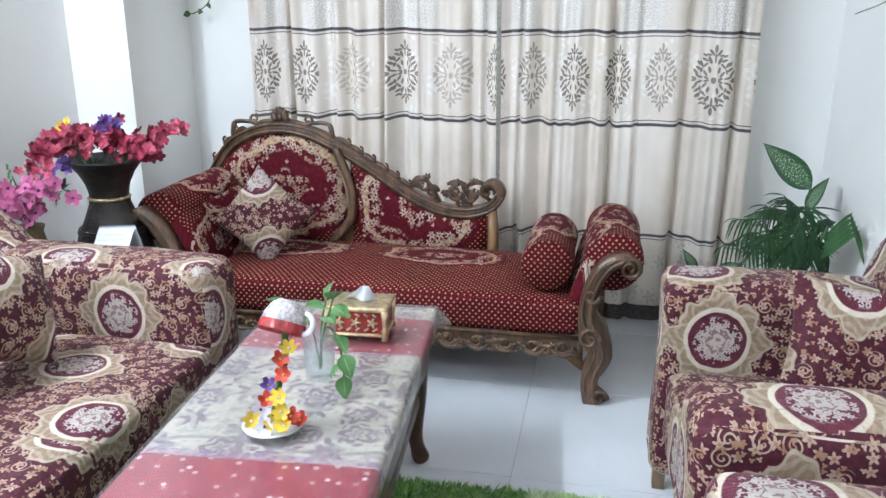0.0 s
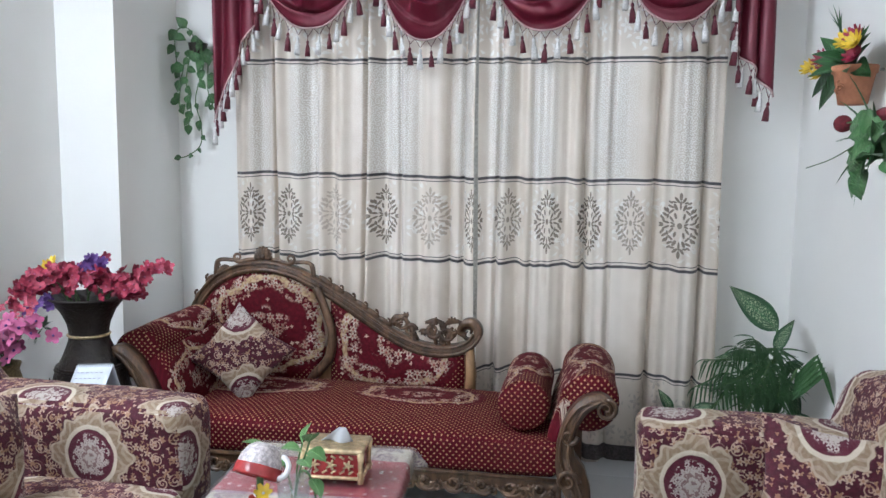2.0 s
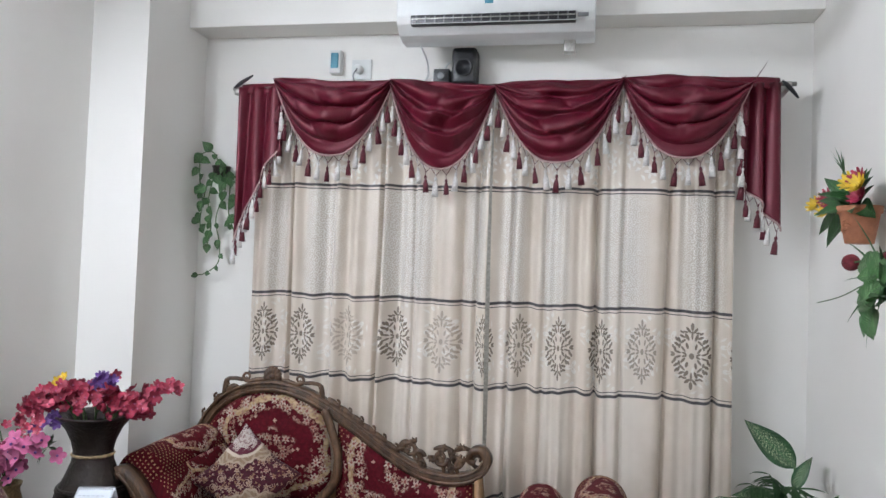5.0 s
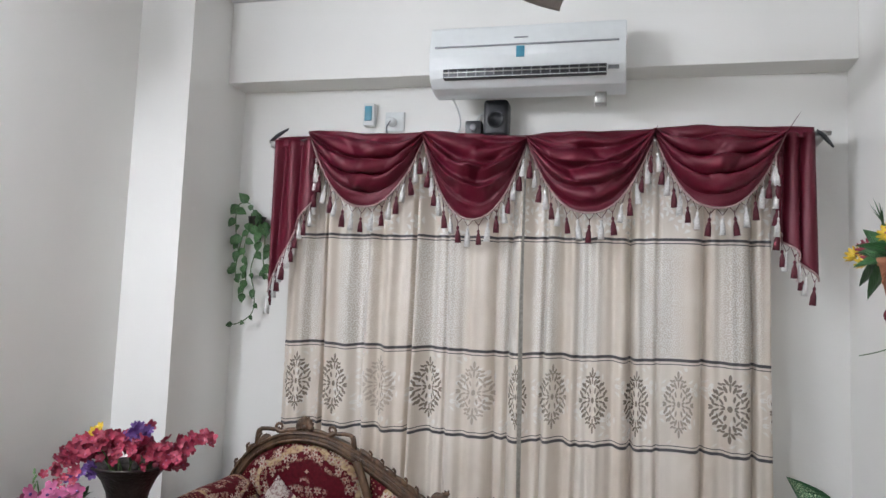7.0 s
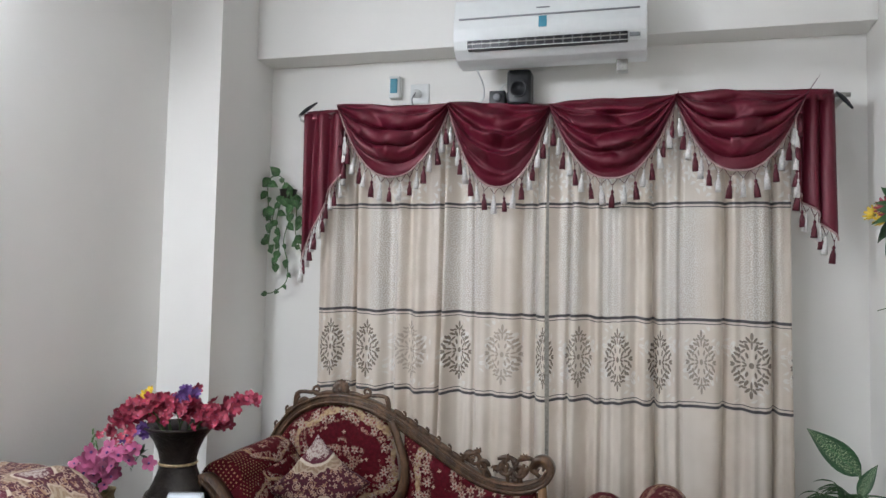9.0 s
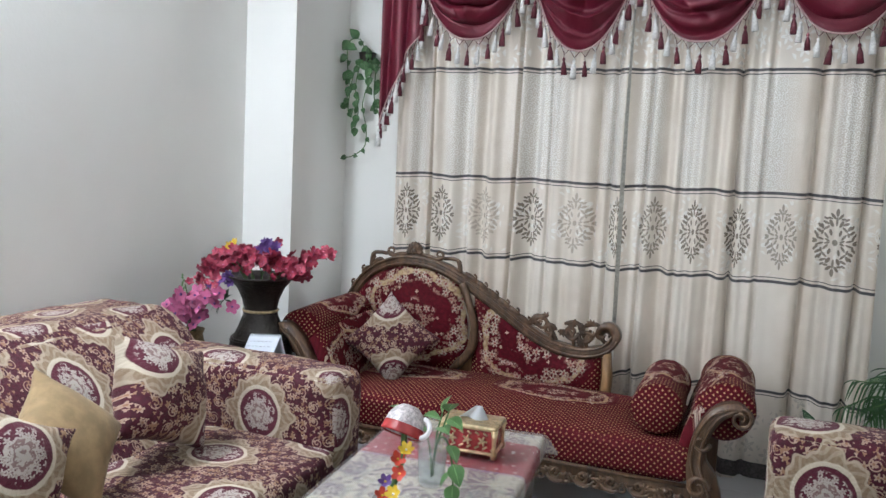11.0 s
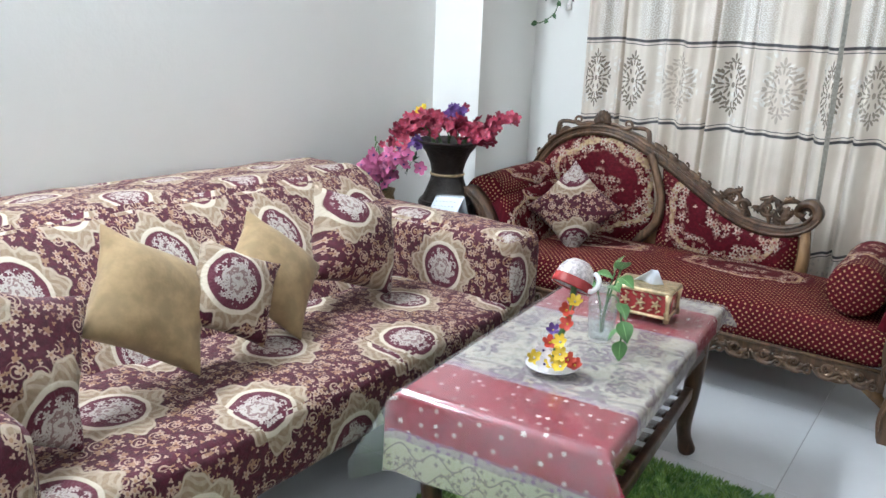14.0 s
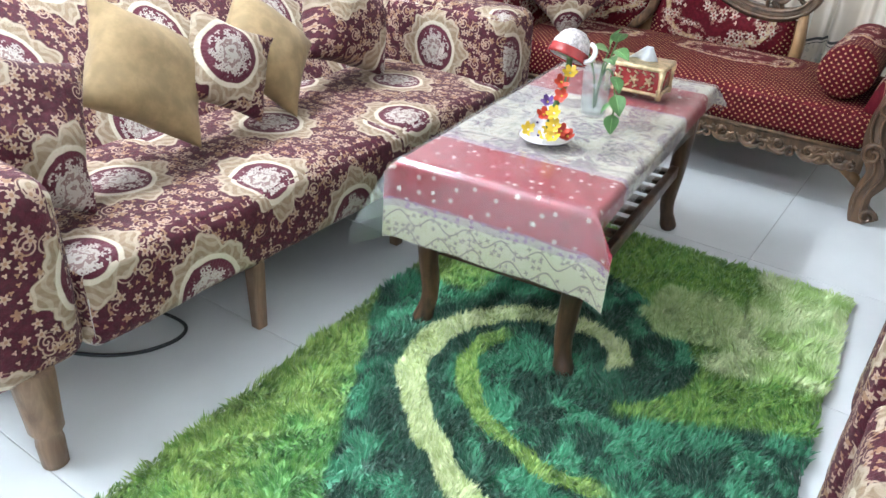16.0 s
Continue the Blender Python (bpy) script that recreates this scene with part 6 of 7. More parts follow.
for k, (x, y, z, d, s) in enumerate([(0.045, -0.02, 0.205, (0.3, -0.4, 0.7), 1.1), (0.05, -0.03, 0.19, (0.7, -0.4, 0.0), 1.0), (0.025, -0.01, 0.16, (0.5, -0.7, 0.2), 1.0), (-0.06, -0.01, 0.175, (-0.5, -0.3, 0.5), 1.2), (-0.045, 0.0, 0.165, (-0.6, -0.5, -0.2), 1.0),
                                     (-0.02, 0.0, 0.145, (-0.1, -0.8, 0.3), 0.9), (0.055, -0.035, 0.125, (0.6, -0.4, -0.3), 1.0), (0.075, -0.05, 0.085, (0.5, -0.5, -0.5), 1.1), (0.075, -0.05, 0.065, (-0.5, -0.7, -0.3), 0.9), (0.078, -0.055, 0.035, (0.2, -0.6, -0.7), 1.0), (0.01, 0.03, 0.18, (0.1, 0.1, 1.0), 1.0), (0.008, 0.028, 0.165, (-0.4, -0.5, 0.4), 1.0)]):
    inst("leaf", POTH, aim(Vector((x, y, z)) + Vector((-0.478, 1.945, ZT)), d, 20 * math.sin(k), s), gv)

BM_ = pose(-0.468, 2.225, ZT, 0, 0, 4)
tb = thing("tissue_box", (-0.468, 2.225, ZT), "ornate gold and red tissue box with a tissue showing", "tissue box")
body = part("case", rbox((-0.078, -0.052, 0.014), (0.078, 0.052, 0.082), 0.006, m=BM_), RED_GLAZE, tb)
part("lid", rbox((-0.086, -0.060, 0.080), (0.086, 0.060, 0.094), 0.006, 3, m=BM_), GOLD, tb, "gilded lid")
part("plinth", rbox((-0.084, -0.058, 0.010), (0.084, 0.058, 0.020), 0.004, m=BM_), GOLD, tb)
for sx in (-1, 1):
    for sy in (-1, 1):
        bm = bmesh.new()
        tube([BM_ @ Vector((sx * 0.078, sy * 0.052, q)) for q in (0.010, 0.03, 0.055, 0.085)], [0.010, 0.006, 0.007, 0.011], 8, bm)
        part("corner_mount", bm, GOLD, tb)
for sx in (-1, 1):
    for sy in (-1, 1):
        part("foot", lathe([(0.004, 0), (0.009, 0.003), (0.006, 0.012), (0.012, 0.016)], 10, BM_ @ Matrix.Translation((sx * 0.078, sy * 0.052, 0))), GOLD, tb)
for cxx in (-0.045, 0.0, 0.045):
    bm = bmesh.new()
    for q in range(5):
        a = q * 1.256
        tube([BM_ @ Vector((cxx, -0.054, 0.050)), BM_ @ Vector((cxx + 0.014 * math.cos(a), -0.056, 0.050 + 0.014 * math.sin(a)))], [0.004, 0.003], 5, bm)
    part("rosette", bm, GOLD, tb, "gilded relief flower")
for k in range(7):
    bm = bmesh.new()
    x = -0.07 + k * 0.0233
    tube([BM_ @ Vector((x, -0.0555, 0.028)), BM_ @ Vector((x + 0.012, -0.056, 0.036))], 0.003, 5, bm)
    part("relief_leaf", bm, GOLD, tb)
    bm = bmesh.new()
    tube([BM_ @ Vector((x, -0.0555, 0.075)), BM_ @ Vector((x + 0.012, -0.056, 0.068))], 0.003, 5, bm)
    part("relief_leaf", bm, GOLD, tb)
bm = sheet(8, 6, lambda s, t: tuple(BM_ @ Vector(((s - 0.5) * 0.090 * (1 - t * 0.80) + 0.020 * t, 0.012 * math.sin(s * 7) * (1 - t) - 0.012 * t, 0.092 + 0.046 * t))), None, 0.001)
part("tissue", bm, PAPER, tb, "white tissue standing up")

# cable on the floor under the sofa
lone("cable", tube(spline([(-1.45, 0.72, 0.006), (-1.18, 0.86, 0.006), (-1.10, 0.98, 0.006), (-1.13, 1.06, 0.006), (-1.28, 1.05, 0.006), (-1.5, 1.0, 0.006)], 8), 0.005, 6), BLACK_PLASTIC, "black cable lying on the floor under the sofa", "cable")
# ---- vases in the corner ----
def show(at, direction, normal, size=1.0):
    """A leaf's pose: its tip along the direction, its upper side towards the normal."""
    d = Vector(direction).normalized()
    n = Vector(normal)
    n = (n - d * n.dot(d)).normalized()
    return Matrix.LocRotScale(at, Matrix((d.cross(n), d, n)).transposed().to_quaternion(), (size, size, size))


def front(k, lift=0.45):
    """Mostly towards the room, with a turn of its own for each leaf."""
    return (-0.35 + 0.45 * math.sin(k * 2.3), -0.8, lift + 0.4 * math.cos(k * 1.7))



rnd = random.Random(11)
side = thing("side_table", (-1.72, 2.60, 0), "small dark side table behind the sofa's armrest", "side table")
part("tabletop", rbox((-2.02, 2.475, 0.40), (-1.32, 2.72, 0.425), 0.005), DARKWOOD, side)
for sx, sy in ((-1.99, 2.50), (-1.35, 2.50), (-1.99, 2.69), (-1.35, 2.69)):
    part("leg", square_leg(sx, sy, 0, 0.40, 0.035), DARKWOOD, side)

VX, VY = -1.655, 2.875
vase = thing("floor_vase", (VX, VY, 0), "tall dark bronze floor vase full of artificial flowers", "vase")
prof = [(0.075, 0), (0.085, 0.01), (0.10, 0.06), (0.135, 0.20), (0.152, 0.34), (0.148, 0.44), (0.125, 0.53), (0.092, 0.60), (0.073, 0.65), (0.070, 0.685), (0.078, 0.72), (0.098, 0.765), (0.130, 0.805), (0.142, 0.815), (0.136, 0.820), (0.095, 0.775), (0.062, 0.69), (0.060, 0.6)]
part("body", lathe(prof, 40, Matrix.Translation((VX, VY, 0)), False), BRONZE, vase)
for z, r in ((0.672, 0.073), (0.555, 0.117), (0.545, 0.121)):
    part("ring", lathe([(r, z - 0.006), (r + 0.005, z), (r, z + 0.006), (r - 0.004, z)], 40, Matrix.Translation((VX, VY, 0)), False), GOLD if z > 0.6 else BRONZE, vase, "worn gilt ring" if z > 0.6 else "")
bm = bmesh.new()
for k in range(5):
    a = -2.2 + k * 0.5
    for q in range(6):
        z = 0.38 + q * 0.025
        r = 0.153 - max(0, z - 0.44) * 0.2
        c = Vector((VX + r * math.cos(a), VY + r * math.sin(a), z))
        tube([c, c + Vector((0.010 * math.sin(q * 2.4), -0.003, 0.022))], [0.006, 0.002], 5, bm)
part("relief", bm, BRONZE, vase)
F_CRIM = flower("crimson_blossom", RED_PETAL, 5, 0.021, 0.45, PINK_PETAL)
F_PINK = flower("pink_orchid", PINK_PETAL, 5, 0.033, 0.25, PURPLE_PETAL)
F_LILAC = flower("lilac_blossom", PURPLE_PETAL, 6, 0.020, 0.5, PURPLE_PETAL)
F_GOLD = flower("yellow_blossom", YELLOW_PETAL, 6, 0.022, 0.4, YELLOW_PETAL)


def spray(parent, tips, me, count, spread, sizes=(0.8, 1.15)):
    for t in range(count):
        c = Vector(tips[t % len(tips)]) + Vector((rnd.gauss(0, spread), rnd.gauss(0, spread), rnd.gauss(0, spread * 0.6)))
        d = Vector((rnd.uniform(-0.3, 0.8), rnd.uniform(-1.0, 0.1), rnd.uniform(-0.1, 0.8)))
        inst("blossom", me, facing(c, d, rnd.uniform(0, 360), rnd.uniform(*sizes)), parent)


tips = [(VX - 0.20 + 0.05 * k, VY - 0.04 + 0.05 * math.sin(k * 2.0), 0.85 + 0.055 * math.sin(math.pi * k / 8)) for k in range(9)]
spray(vase, tips, F_CRIM, 270, 0.033)
spray(vase, [(VX + 0.22, VY - 0.02, 0.90), (VX + 0.27, VY - 0.03, 0.925), (VX + 0.31, VY - 0.02, 0.935)], F_CRIM, 30, 0.018)
spray(vase, [(VX - 0.22, VY - 0.06, 0.83), (VX - 0.26, VY - 0.08, 0.79)], F_CRIM, 10, 0.022)
spray(vase, [(VX + 0.06, VY - 0.03, 0.94)], F_LILAC, 18, 0.020)
spray(vase, [(VX - 0.11, VY - 0.11, 0.80)], F_LILAC, 8, 0.018)
spray(vase, [(VX - 0.15, VY, 0.93), (VX - 0.16, VY - 0.02, 0.915)], F_GOLD, 8, 0.016)
for k in range(12):
    a = 2 * math.pi * k / 12
    part("stem", tube(spline([(VX + 0.03 * math.cos(a), VY + 0.03 * math.sin(a), 0.70), (VX + 0.09 * math.cos(a), VY + 0.07 * math.sin(a), 0.83), (VX + 0.19 * math.cos(a), VY + 0.06 * math.sin(a), 0.88)], 4), 0.003, 5), STEM, vase)

OX, OY = -1.785, 2.60
small = thing("straw_vase", (OX, OY, 0.425), "small woven straw vase with pink artificial orchids", "vase")
part("body", lathe([(0.030, 0.425), (0.045, 0.44), (0.058, 0.50), (0.052, 0.56), (0.042, 0.60), (0.050, 0.622), (0.046, 0.622), (0.036, 0.60), (0.030, 0.55)], 28, Matrix.Translation((OX, OY, 0)), False), WICKER, small)
otips = [(OX - 0.06, OY - 0.03, 0.70), (OX, OY - 0.05, 0.68), (OX + 0.06, OY - 0.05, 0.72), (OX + 0.11, OY - 0.06, 0.76), (OX + 0.03, OY - 0.06, 0.75), (OX + 0.155, OY - 0.05, 0.775)]
spray(small, otips, F_PINK, 48, 0.026, (0.75, 1.1))
spray(small, [(OX + 0.10, OY, 0.83), (OX + 0.07, OY, 0.80)], F_CRIM, 7, 0.02, (0.7, 0.9))
for tx, ty, tz in otips + [(OX - 0.02, OY - 0.02, 0.80)]:
    part("stem", tube(spline([(OX, OY, 0.58), ((OX + tx) / 2, (OY + ty) / 2, (0.62 + tz) / 2 + 0.02), (tx, ty, tz)], 4), 0.0028, 5), STEM, small)
for k in range(7):
    part("bud", lathe([(0.001, -0.006), (0.005, 0), (0.001, 0.007)], 6, Matrix.Translation((OX - 0.03 + 0.005 * math.sin(k * 2), OY - 0.02, 0.775 + k * 0.010))), LEAF_FRESH, small)
FERN = leaf_mesh("fern_leaf", LEAF, 0.07, 0.018, 0.4, 5)
for k in range(8):
    inst("leaf", FERN, aim((OX + 0.17, OY - 0.02, 0.76), (math.cos(k * 0.5) * 0.8, -0.3, math.sin(k * 0.7)), 0, 1), small)

cal = thing("desk_calendar", (-1.34, 2.46, 0.625), "white desk calendar with a wire binding propped open", "calendar")
cm = pose(-1.375, 2.50, 0.605, -12, -8, -14)
part("front_sheet", sheet(8, 6, lambda s, t: tuple(cm @ Vector(((s - 0.5) * 0.165, -0.045 * (1 - t), 0.105 * t - 0.045))), None, 0.002), PAPER, cal)
part("rear_sheet", sheet(8, 6, lambda s, t: tuple(cm @ Vector(((s - 0.5) * 0.165, 0.045 * (1 - t), 0.105 * t - 0.045))), None, 0.002), PAPER, cal)
for k in range(16):
    x = -0.075 + k * 0.01
    part("wire_ring", tube([cm @ Vector((x, 0.006 * math.cos(a), 0.058 + 0.006 * math.sin(a))) for a in [2 * math.pi * q / 8 for q in range(9)]], 0.0012, 4), GREY_PLASTIC, cal)
bm = bmesh.new()
for r in range(4):
    for c in range(6):
        rbox((-0.062 + c * 0.021, -0.0045 - 0.045 * (0.75 - r * 0.17), 0.0), (-0.050 + c * 0.021, -0.003 - 0.045 * (0.75 - r * 0.17), 0.002), 0, m=cm @ Matrix.Translation((0, -0.003, 0.105 * (0.25 + r * 0.17) - 0.045)), bm=bm)
part("print", bm, INK, cal)

# ---- potted plants in the window corner ----
pot = thing("speckled_plant", (0.90, 3.52, 0), "tall speckled-leaf plant in a dark pot by the curtain", "potted plant")
part("pot", lathe([(0.08, 0), (0.085, 0.004), (0.11, 0.20), (0.118, 0.21), (0.108, 0.21), (0.10, 0.19), (0.001, 0.185)], 28, Matrix.Translation((0.90, 3.52, 0))), BRONZE, pot)
BIG = leaf_mesh("speckled_leaf", LEAF_SPOT, 0.24, 0.098, 0.15, 10, 0.18)
specs = [((0.925, 3.45, 0.70), (-0.76, -0.05, 0.70), (-0.1, -0.9, 0.35), 1.06), ((0.915, 3.43, 0.62), (0.34, -0.15, 0.90), (-0.75, -0.6, 0.1), 0.62), ((0.885, 3.42, 0.595), (-1.0, -0.15, 0.05), (0.0, -0.35, 1.0), 0.86),
         ((0.90, 3.40, 0.585), (-0.75, -0.5, -0.25), (-0.1, -0.7, 0.8), 0.74), ((0.96, 3.40, 0.56), (0.10, -0.6, 0.30), (-0.4, -0.7, 0.4), 0.50), ((0.92, 3.40, 0.52), (-0.6, -0.4, -0.55), (-0.2, -0.9, 0.4), 0.62), ((0.97, 3.40, 0.50), (0.15, -0.35, -0.8), (-0.6, -0.8, 0.1), 0.60), ((0.98, 3.36, 0.40), (0.35, -0.4, -0.3), (-0.1, -0.6, 0.8), 0.70)]
for at, d, face, s in specs:
    part("stalk", tube(spline([(0.90, 3.52, 0.18), (0.5 * (0.93 + at[0]), 3.49, 0.5 * (0.18 + at[2])), at], 5), 0.006, 6), STEM, pot)
    inst("leaf", BIG, show(at, d, face, s), pot)
low = thing("speckled_plant", (0.56, 3.55, 0), "low bushy speckled-leaf plant beside the curtain", "potted plant")
part("pot", lathe([(0.06, 0), (0.065, 0.004), (0.085, 0.14), (0.09, 0.15), (0.08, 0.15), (0.001, 0.135)], 24, Matrix.Translation((0.56, 3.55, 0))), BRONZE, low)
for k in range(9):
    a = k * 2.4
    at = (0.575 + 0.06 * math.cos(a), 3.52 + 0.05 * math.sin(a), 0.24 + 0.011 * k)
    part("stalk", tube([(0.56, 3.55, 0.13), at], 0.004, 5), STEM, low)
    inst("leaf", BIG, show(at, (math.cos(a), math.sin(a) * 0.4 - 0.3, 0.40), front(k, 0.7), 0.46), low)

palm = thing("palm_plant", (0.80, 3.36, 0), "green potted palm with fine drooping fronds", "potted plant")
part("pot", lathe([(0.07, 0), (0.075, 0.004), (0.10, 0.17), (0.105, 0.18), (0.095, 0.18), (0.001, 0.165)], 28, Matrix.Translation((0.80, 3.36, 0))), TERRACOTTA, palm)
BLADE = leaf_mesh("palm_blade", LEAF_PALM, 0.125, 0.0085, 0.9, 6, 0.3, 0.6)
fronds = [(0.60, 3.28, 0.50), (0.64, 3.22, 0.42), (0.69, 3.20, 0.54), (0.77, 3.18, 0.46), (0.82, 3.20, 0.56), (0.64, 3.32, 0.60), (0.88, 3.20, 0.50), (0.94, 3.26, 0.56), (0.74, 3.30, 0.66), (0.87, 3.28, 0.66), (0.91, 3.22, 0.42), (0.80, 3.30, 0.70)]
for q, tip in enumerate(fronds):
    root, tipv = Vector((0.80, 3.36, 0.17)), Vector(tip)
    mid = (root + tipv) / 2 + Vector((0.05, 0, 0.20 + 0.03 * math.sin(q * 2.1)))
    line = spline([root, mid, tipv], 10)
    fr = part("frond", tube(line, [0.0035] * 10 + [0.0022] * 11, 5), STEM, palm)
    for k, p in enumerate(line[8:]):
        d = (line[min(k + 9, 20)] - line[k + 7]).normalized()
        side_v = d.cross(Vector((0, 0, 1))).normalized()
        for sg in (-1, 1):
            droop = -0.25 - 0.35 * abs(math.sin(k * 1.9 + q + sg))
            inst("blade", BLADE, show(p, d * 0.6 + side_v * sg * 0.75 + Vector((0, -0.1, droop)), (-0.2, -0.7, 0.7), 1.05 - 0.025 * k), fr)
# one upright frond with stiff blades whose tips hang over, near the side wall
fr = part("frond", tube(spline([(0.84, 3.36, 0.17), (0.90, 3.30, 0.40), (0.945, 3.24, 0.60)], 6), 0.005, 6), STEM, palm)
WIDE = leaf_mesh("wide_blade", LEAF_PALM, 0.150, 0.020, 0.12, 6, 0.3, 0.35)
HANG = leaf_mesh("hanging_tip", LEAF_PALM, 0.10, 0.011, 0.1, 5, 0.3, 0.6)
for k in range(5):
    t = k / 4
    at = Vector((0.945 - 0.01 * t, 3.24 - 0.01 * t, 0.565 - 0.075 * t))
    d = Vector((0.48 + 0.12 * t, -0.22, 0.80 - 0.08 * t)).normalized()
    size = 0.85 + 0.25 * t
    inst("blade", WIDE, show(at, d, (-0.55, -0.8, 0.35), size), fr)
    inst("blade", HANG, show(at + d * 0.142 * size, (0.25, -0.1, -1.0), (-0.6, -0.8, 0.0), 0.8 + 0.5 * t), fr)

# ---- trailing plant on the window wall ----
ivy = thing("trailing_pothos", (-1.70, 3.86, 1.86), "trailing pothos hanging from a small wall holder", "hanging plant")
part("holder", lathe([(0.02, 1.80), (0.035, 1.805), (0.045, 1.88), (0.048, 1.885), (0.040, 1.885), (0.001, 1.86)], 20, Matrix.Translation((-1.69, 3.825, 0))), BRONZE, ivy, "small dark holder on the wall")
IVY = leaf_mesh("ivy_leaf", LEAF_IVY, 0.075, 0.058, 0.5, 6)
vines = [[(-1.69, 3.82, 1.87), (-1.72, 3.79, 1.95), (-1.78, 3.78, 1.93), (-1.79, 3.80, 1.80), (-1.78, 3.82, 1.70)],
         [(-1.69, 3.82, 1.87), (-1.66, 3.78, 1.88), (-1.64, 3.78, 1.78), (-1.69, 3.79, 1.62), (-1.67, 3.80, 1.50), (-1.68, 3.81, 1.40), (-1.76, 3.82, 1.345), (-1.815, 3.82, 1.34)],
         [(-1.69, 3.82, 1.87), (-1.70, 3.77, 1.82), (-1.73, 3.78, 1.70), (-1.72, 3.80, 1.58), (-1.75, 3.82, 1.48)],
         [(-1.69, 3.82, 1.87), (-1.63, 3.80, 1.80), (-1.63, 3.80, 1.66), (-1.60, 3.81, 1.56)],
         [(-1.69, 3.82, 1.87), (-1.74, 3.79, 1.80), (-1.78, 3.80, 1.62), (-1.77, 3.81, 1.55)]]
for n, v in enumerate(vines):
    line = spline(v, 6)
    part("vine", tube(line, 0.0028, 5), STEM, ivy)
    for k, p in enumerate(line[3::2]):
        if n == 1 and k > 6 and k % 2:
            continue
        inst("leaf", IVY, show(p, (rnd.uniform(-0.8, 0.8), rnd.uniform(-0.4, -0.05), rnd.uniform(-1.0, 0.3)), (rnd.uniform(-0.3, 0.6), -0.9, rnd.uniform(-0.1, 0.6)), rnd.uniform(0.5, 0.95) * (0.8 if p.z < 1.6 else 1)), ivy)

# ---- flower pots on the side wall ----
F_MUM_Y = flower("yellow_chrysanthemum", YELLOW_PETAL, 10, 0.036, 0.7, YELLOW_PETAL)
F_MUM_R = flower("crimson_chrysanthemum", RED_PETAL, 10, 0.036, 0.7, RED_PETAL)
WLEAF = leaf_mesh("broad_leaf", LEAF, 0.12, 0.05, 0.4, 6)
GRASS = leaf_mesh("grass_blade", LEAF, 0.16, 0.008, 0.3, 5)


def wall_pot(y, z, label, tilt):
    ob = thing("wall_pot", (0.98, y, z), label, "flower pot", "pots on the side wall")
    part("pot", lathe([(0.040, 0), (0.043, 0.002), (0.060, 0.095), (0.066, 0.098), (0.068, 0.120), (0.060, 0.120), (0.055, 0.10), (0.001, 0.095)], 28, Matrix.Translation((0.985, y, z))), TERRACOTTA, ob)
    part("hook", tube([(0.985 + 0.06, y, z + 0.11), (1.072, y, z + 0.11)], 0.005, 6), STEEL, ob)
    bm = bmesh.new()
    for k in range(5):
        curl(0, 0, 0.012, 1.1, k, 1, 0, 0.003, bm=bm)
        bmesh.ops.translate(bm, verts=bm.verts[-23 * 6:], vec=(0.985 - 0.052 + 0.004 * k, y - 0.035 + 0.012 * k, z + 0.05 + 0.012 * math.sin(k * 2)))
    part("relief", bm, TERRACOTTA, ob)
    return ob


p1 = wall_pot(2.97, 1.53, "terracotta wall pot with yellow and red flowers", 0)
c = Vector((0.985, 2.97, 1.655))
for k in range(30):
    a = k * 2.4
    inst("leaf", WLEAF, show(c, (min(0.2, math.cos(a) * 0.6) - 0.25, math.sin(a) * 1.0 + 0.35, 0.30 + 0.4 * math.sin(k * 1.3)), (-0.8, -0.3, 0.5), rnd.uniform(0.8, 1.3)), p1)
inst("leaf", WLEAF, aim(c, (-0.5, 1.0, -0.25), 0, 1.7), p1)
inst("leaf", WLEAF, aim(c, (-0.5, 0.8, -0.6), 0, 1.6), p1)
for k, (dx_, dy_, dz_, me) in enumerate([(-0.03, 0.02, 0.165, F_MUM_R), (-0.06, -0.02, 0.155, F_MUM_Y), (-0.05, -0.07, 0.16, F_MUM_R), (-0.05, 0.10, 0.085, F_MUM_R), (-0.07, -0.10, 0.115, F_MUM_Y), (-0.06, -0.09, 0.045, F_MUM_R), (-0.04, 0.16, 0.04, F_MUM_R), (-0.05, 0.20, 0.02, F_MUM_Y), (-0.02, 0.36, 0.10, F_MUM_Y), (-0.06, 0.05, 0.09, F_MUM_R), (-0.05, 0.19, 0.11, F_MUM_R)]):
    p = c + Vector((dx_ * 0.6, dy_ * 1.25 + 0.0, dz_ * 0.5 - 0.01))
    part("stem", tube(spline([c, (c + p) / 2 + Vector((0, 0, 0.02)), p], 4), 0.003, 5), STEM, p1)
    inst("flower", me, facing(p, (-0.8, -0.5, 0.4), k * 30, 0.95), p1)
    inst("flower", me, facing(p + Vector((-0.004, 0, 0.004)), (-0.8, -0.5, 0.4), k * 30 + 18, 0.62), p1)
for k in range(6):
    inst("grass", GRASS, aim(c + Vector((-0.02, 0.02 * k, 0.05)), (-0.2, 0.6 - 0.25 * k, 1.0), 0, 1.0), p1)

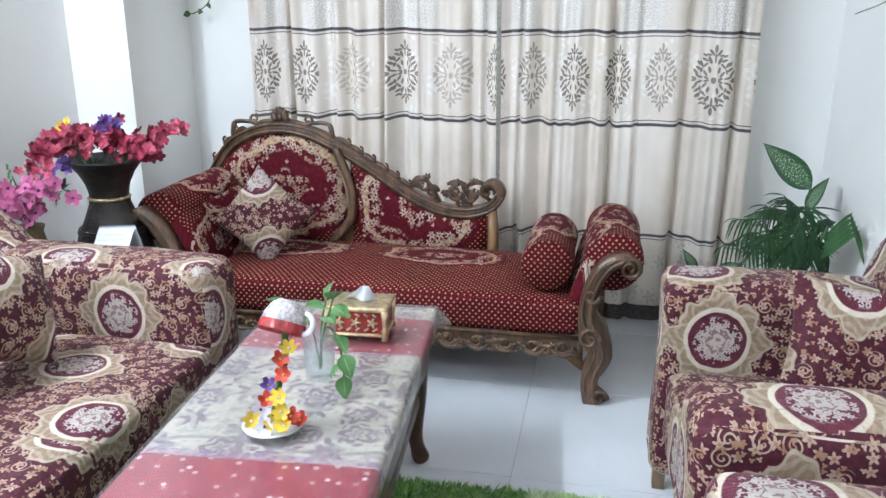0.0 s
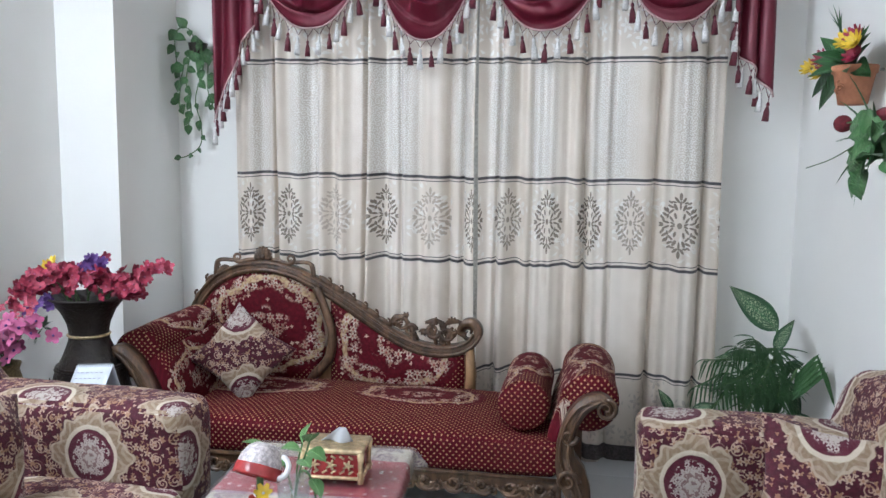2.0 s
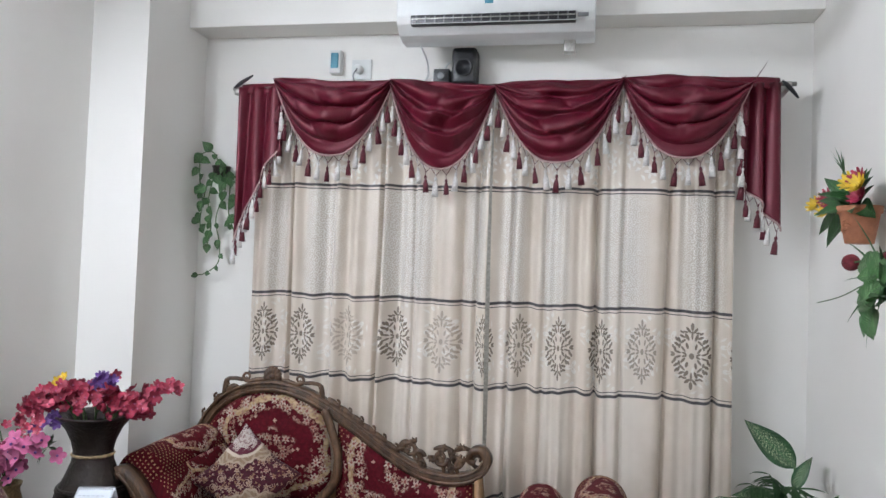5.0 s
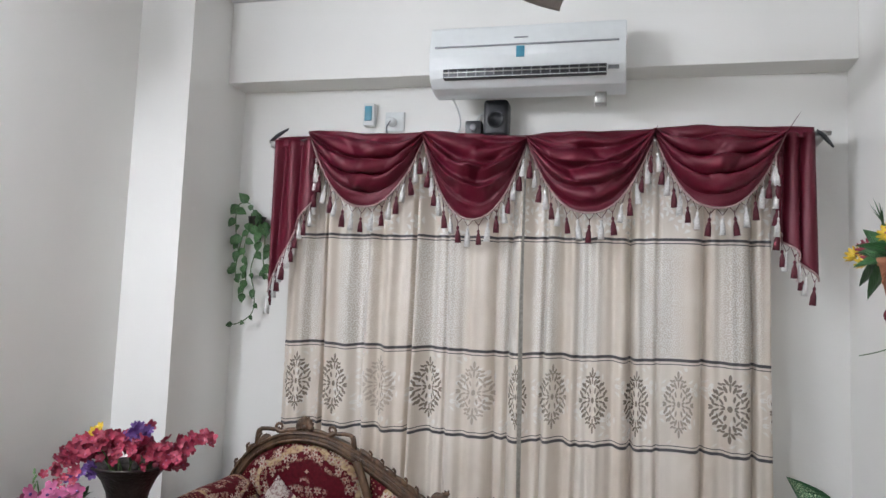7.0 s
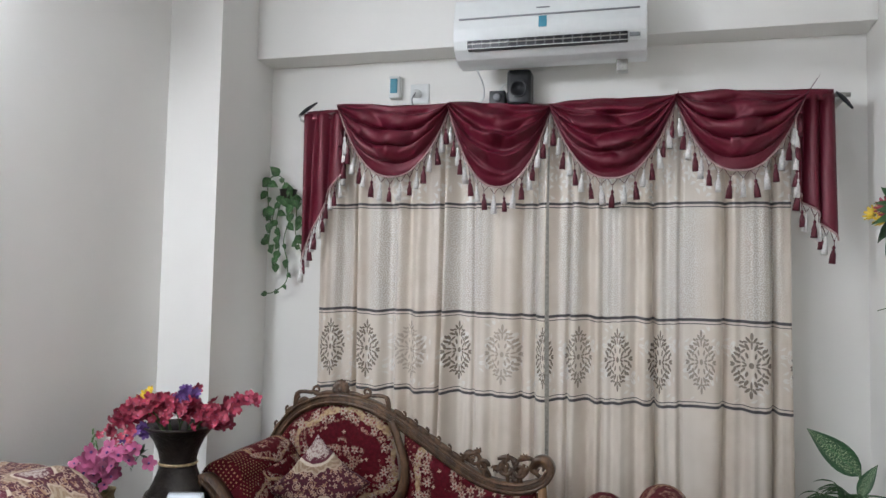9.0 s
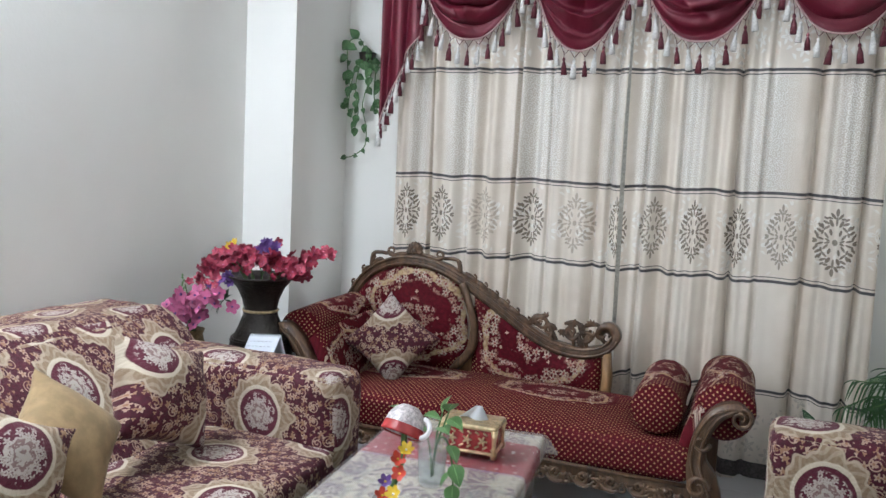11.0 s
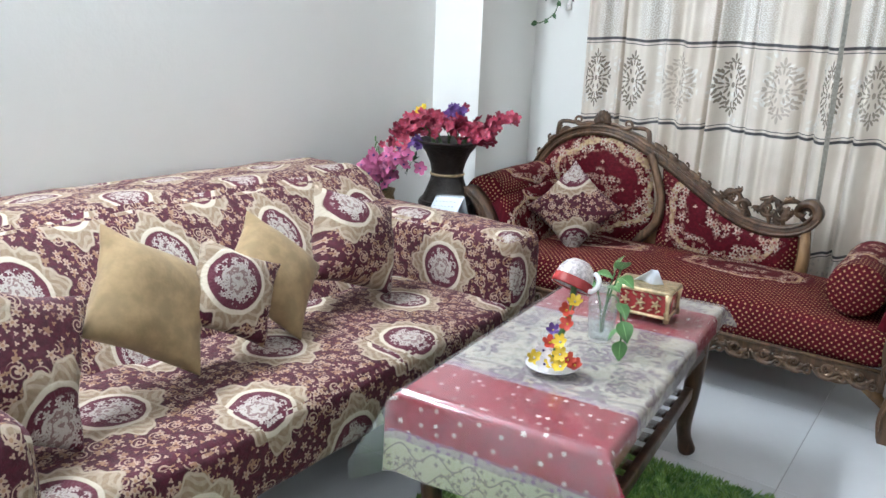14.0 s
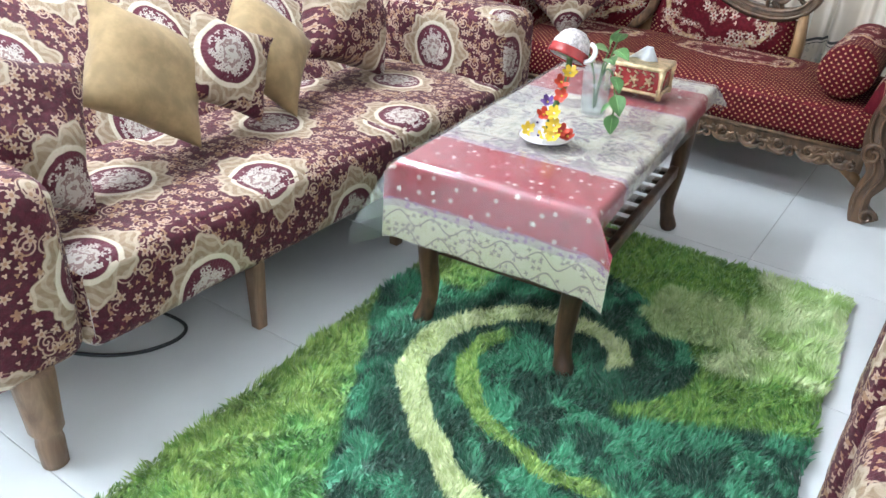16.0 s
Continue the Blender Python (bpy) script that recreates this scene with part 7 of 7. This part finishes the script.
p2 = wall_pot(2.36, 1.275, "terracotta wall pot with dark red ball flowers", 0)
c = Vector((0.985, 2.47, 1.41))
ROUND = leaf_mesh("round_leaf", LEAF_IVY, 0.10, 0.085, 0.4, 6)
for k in range(52):
    a = k * 2.4
    q = c + Vector((-0.05 + 0.03 * math.cos(a), 0.10 * math.sin(a) + 0.06, 0.05 * math.cos(k * 1.7)))
    inst("leaf", ROUND, show(q, (-0.3 + 0.2 * math.cos(a), math.sin(a) * 1.0 + 0.2, 0.2 + 0.7 * math.sin(k * 1.3)), (-0.8, -0.4, 0.4), rnd.uniform(0.55, 0.85)), p2)
for k in range(8):
    q = c + Vector((-0.06, 0.20 + 0.02 * math.sin(k), -0.01 - 0.014 * k))
    inst("leaf", ROUND, show(q, (-0.2, 0.6 * math.sin(k * 2), -0.7), (-0.9, -0.3, 0.3), 0.8), p2)
for dy_, dz_ in ((0.38, 0.055), (0.19, -0.03), (0.05, 0.055), (-0.07, -0.04)):
    p = c + Vector((-0.06, dy_, dz_))
    part("ball_flower", lathe([(0.026 * math.sin(math.pi * k / 12) + 0.0004, -0.026 * math.cos(math.pi * k / 12)) for k in range(13)], 18, Matrix.Translation(p)), DARK_RED, p2, "velvety dark red ball")
    part("stem", tube(spline([c, (c + p) / 2 + Vector((0, 0, 0.03)), p], 4), 0.003, 5), STEM, p2)
for k in range(12):
    inst("grass", GRASS, aim(c + Vector((-0.06, 0.10, 0.0)), (-0.3, math.cos(k * 0.9) * 1.0 + 0.2, math.sin(k * 0.9) * 0.9 + 0.2), 0, 1.25), p2)
part("tendril", tube(spline([c + Vector((-0.06, 0.2, 0.0)), c + Vector((-0.05, 0.5, -0.05)), c + Vector((-0.03, 0.85, -0.08))], 6), 0.002, 5), STEM, p2)

fly = thing("butterfly_ornament", (1.05, 2.56, 1.84), "pale blue and tan butterfly ornament on the wall", "ornament")
WING = leaf_mesh("wing", BUTTERFLY, 0.085, 0.06, 0.1, 6, 0.1)
WING2 = leaf_mesh("lower_wing", TANWING, 0.075, 0.05, 0.1, 6, 0.1)
bc = Vector((1.045, 2.56, 1.84))
part("body", tube([bc + Vector((0, 0, -0.035)), bc, bc + Vector((0, 0, 0.035))], [0.003, 0.006, 0.003], 6), TANWING, fly)
for me, d in ((WING, (-0.5, 0.6, -0.5)), (WING2, (-0.5, 0.35, 0.9)), (WING, (-0.6, -0.6, 0.3)), (WING2, (-0.5, -0.3, 0.9)), (WING2, (-0.55, -0.5, -0.6))):
    inst("wing", me, aim(bc, d, 30, 0.62), fly)
part("pin", tube([bc, (1.072, 2.56, 1.84)], 0.003, 5), STEEL, fly)
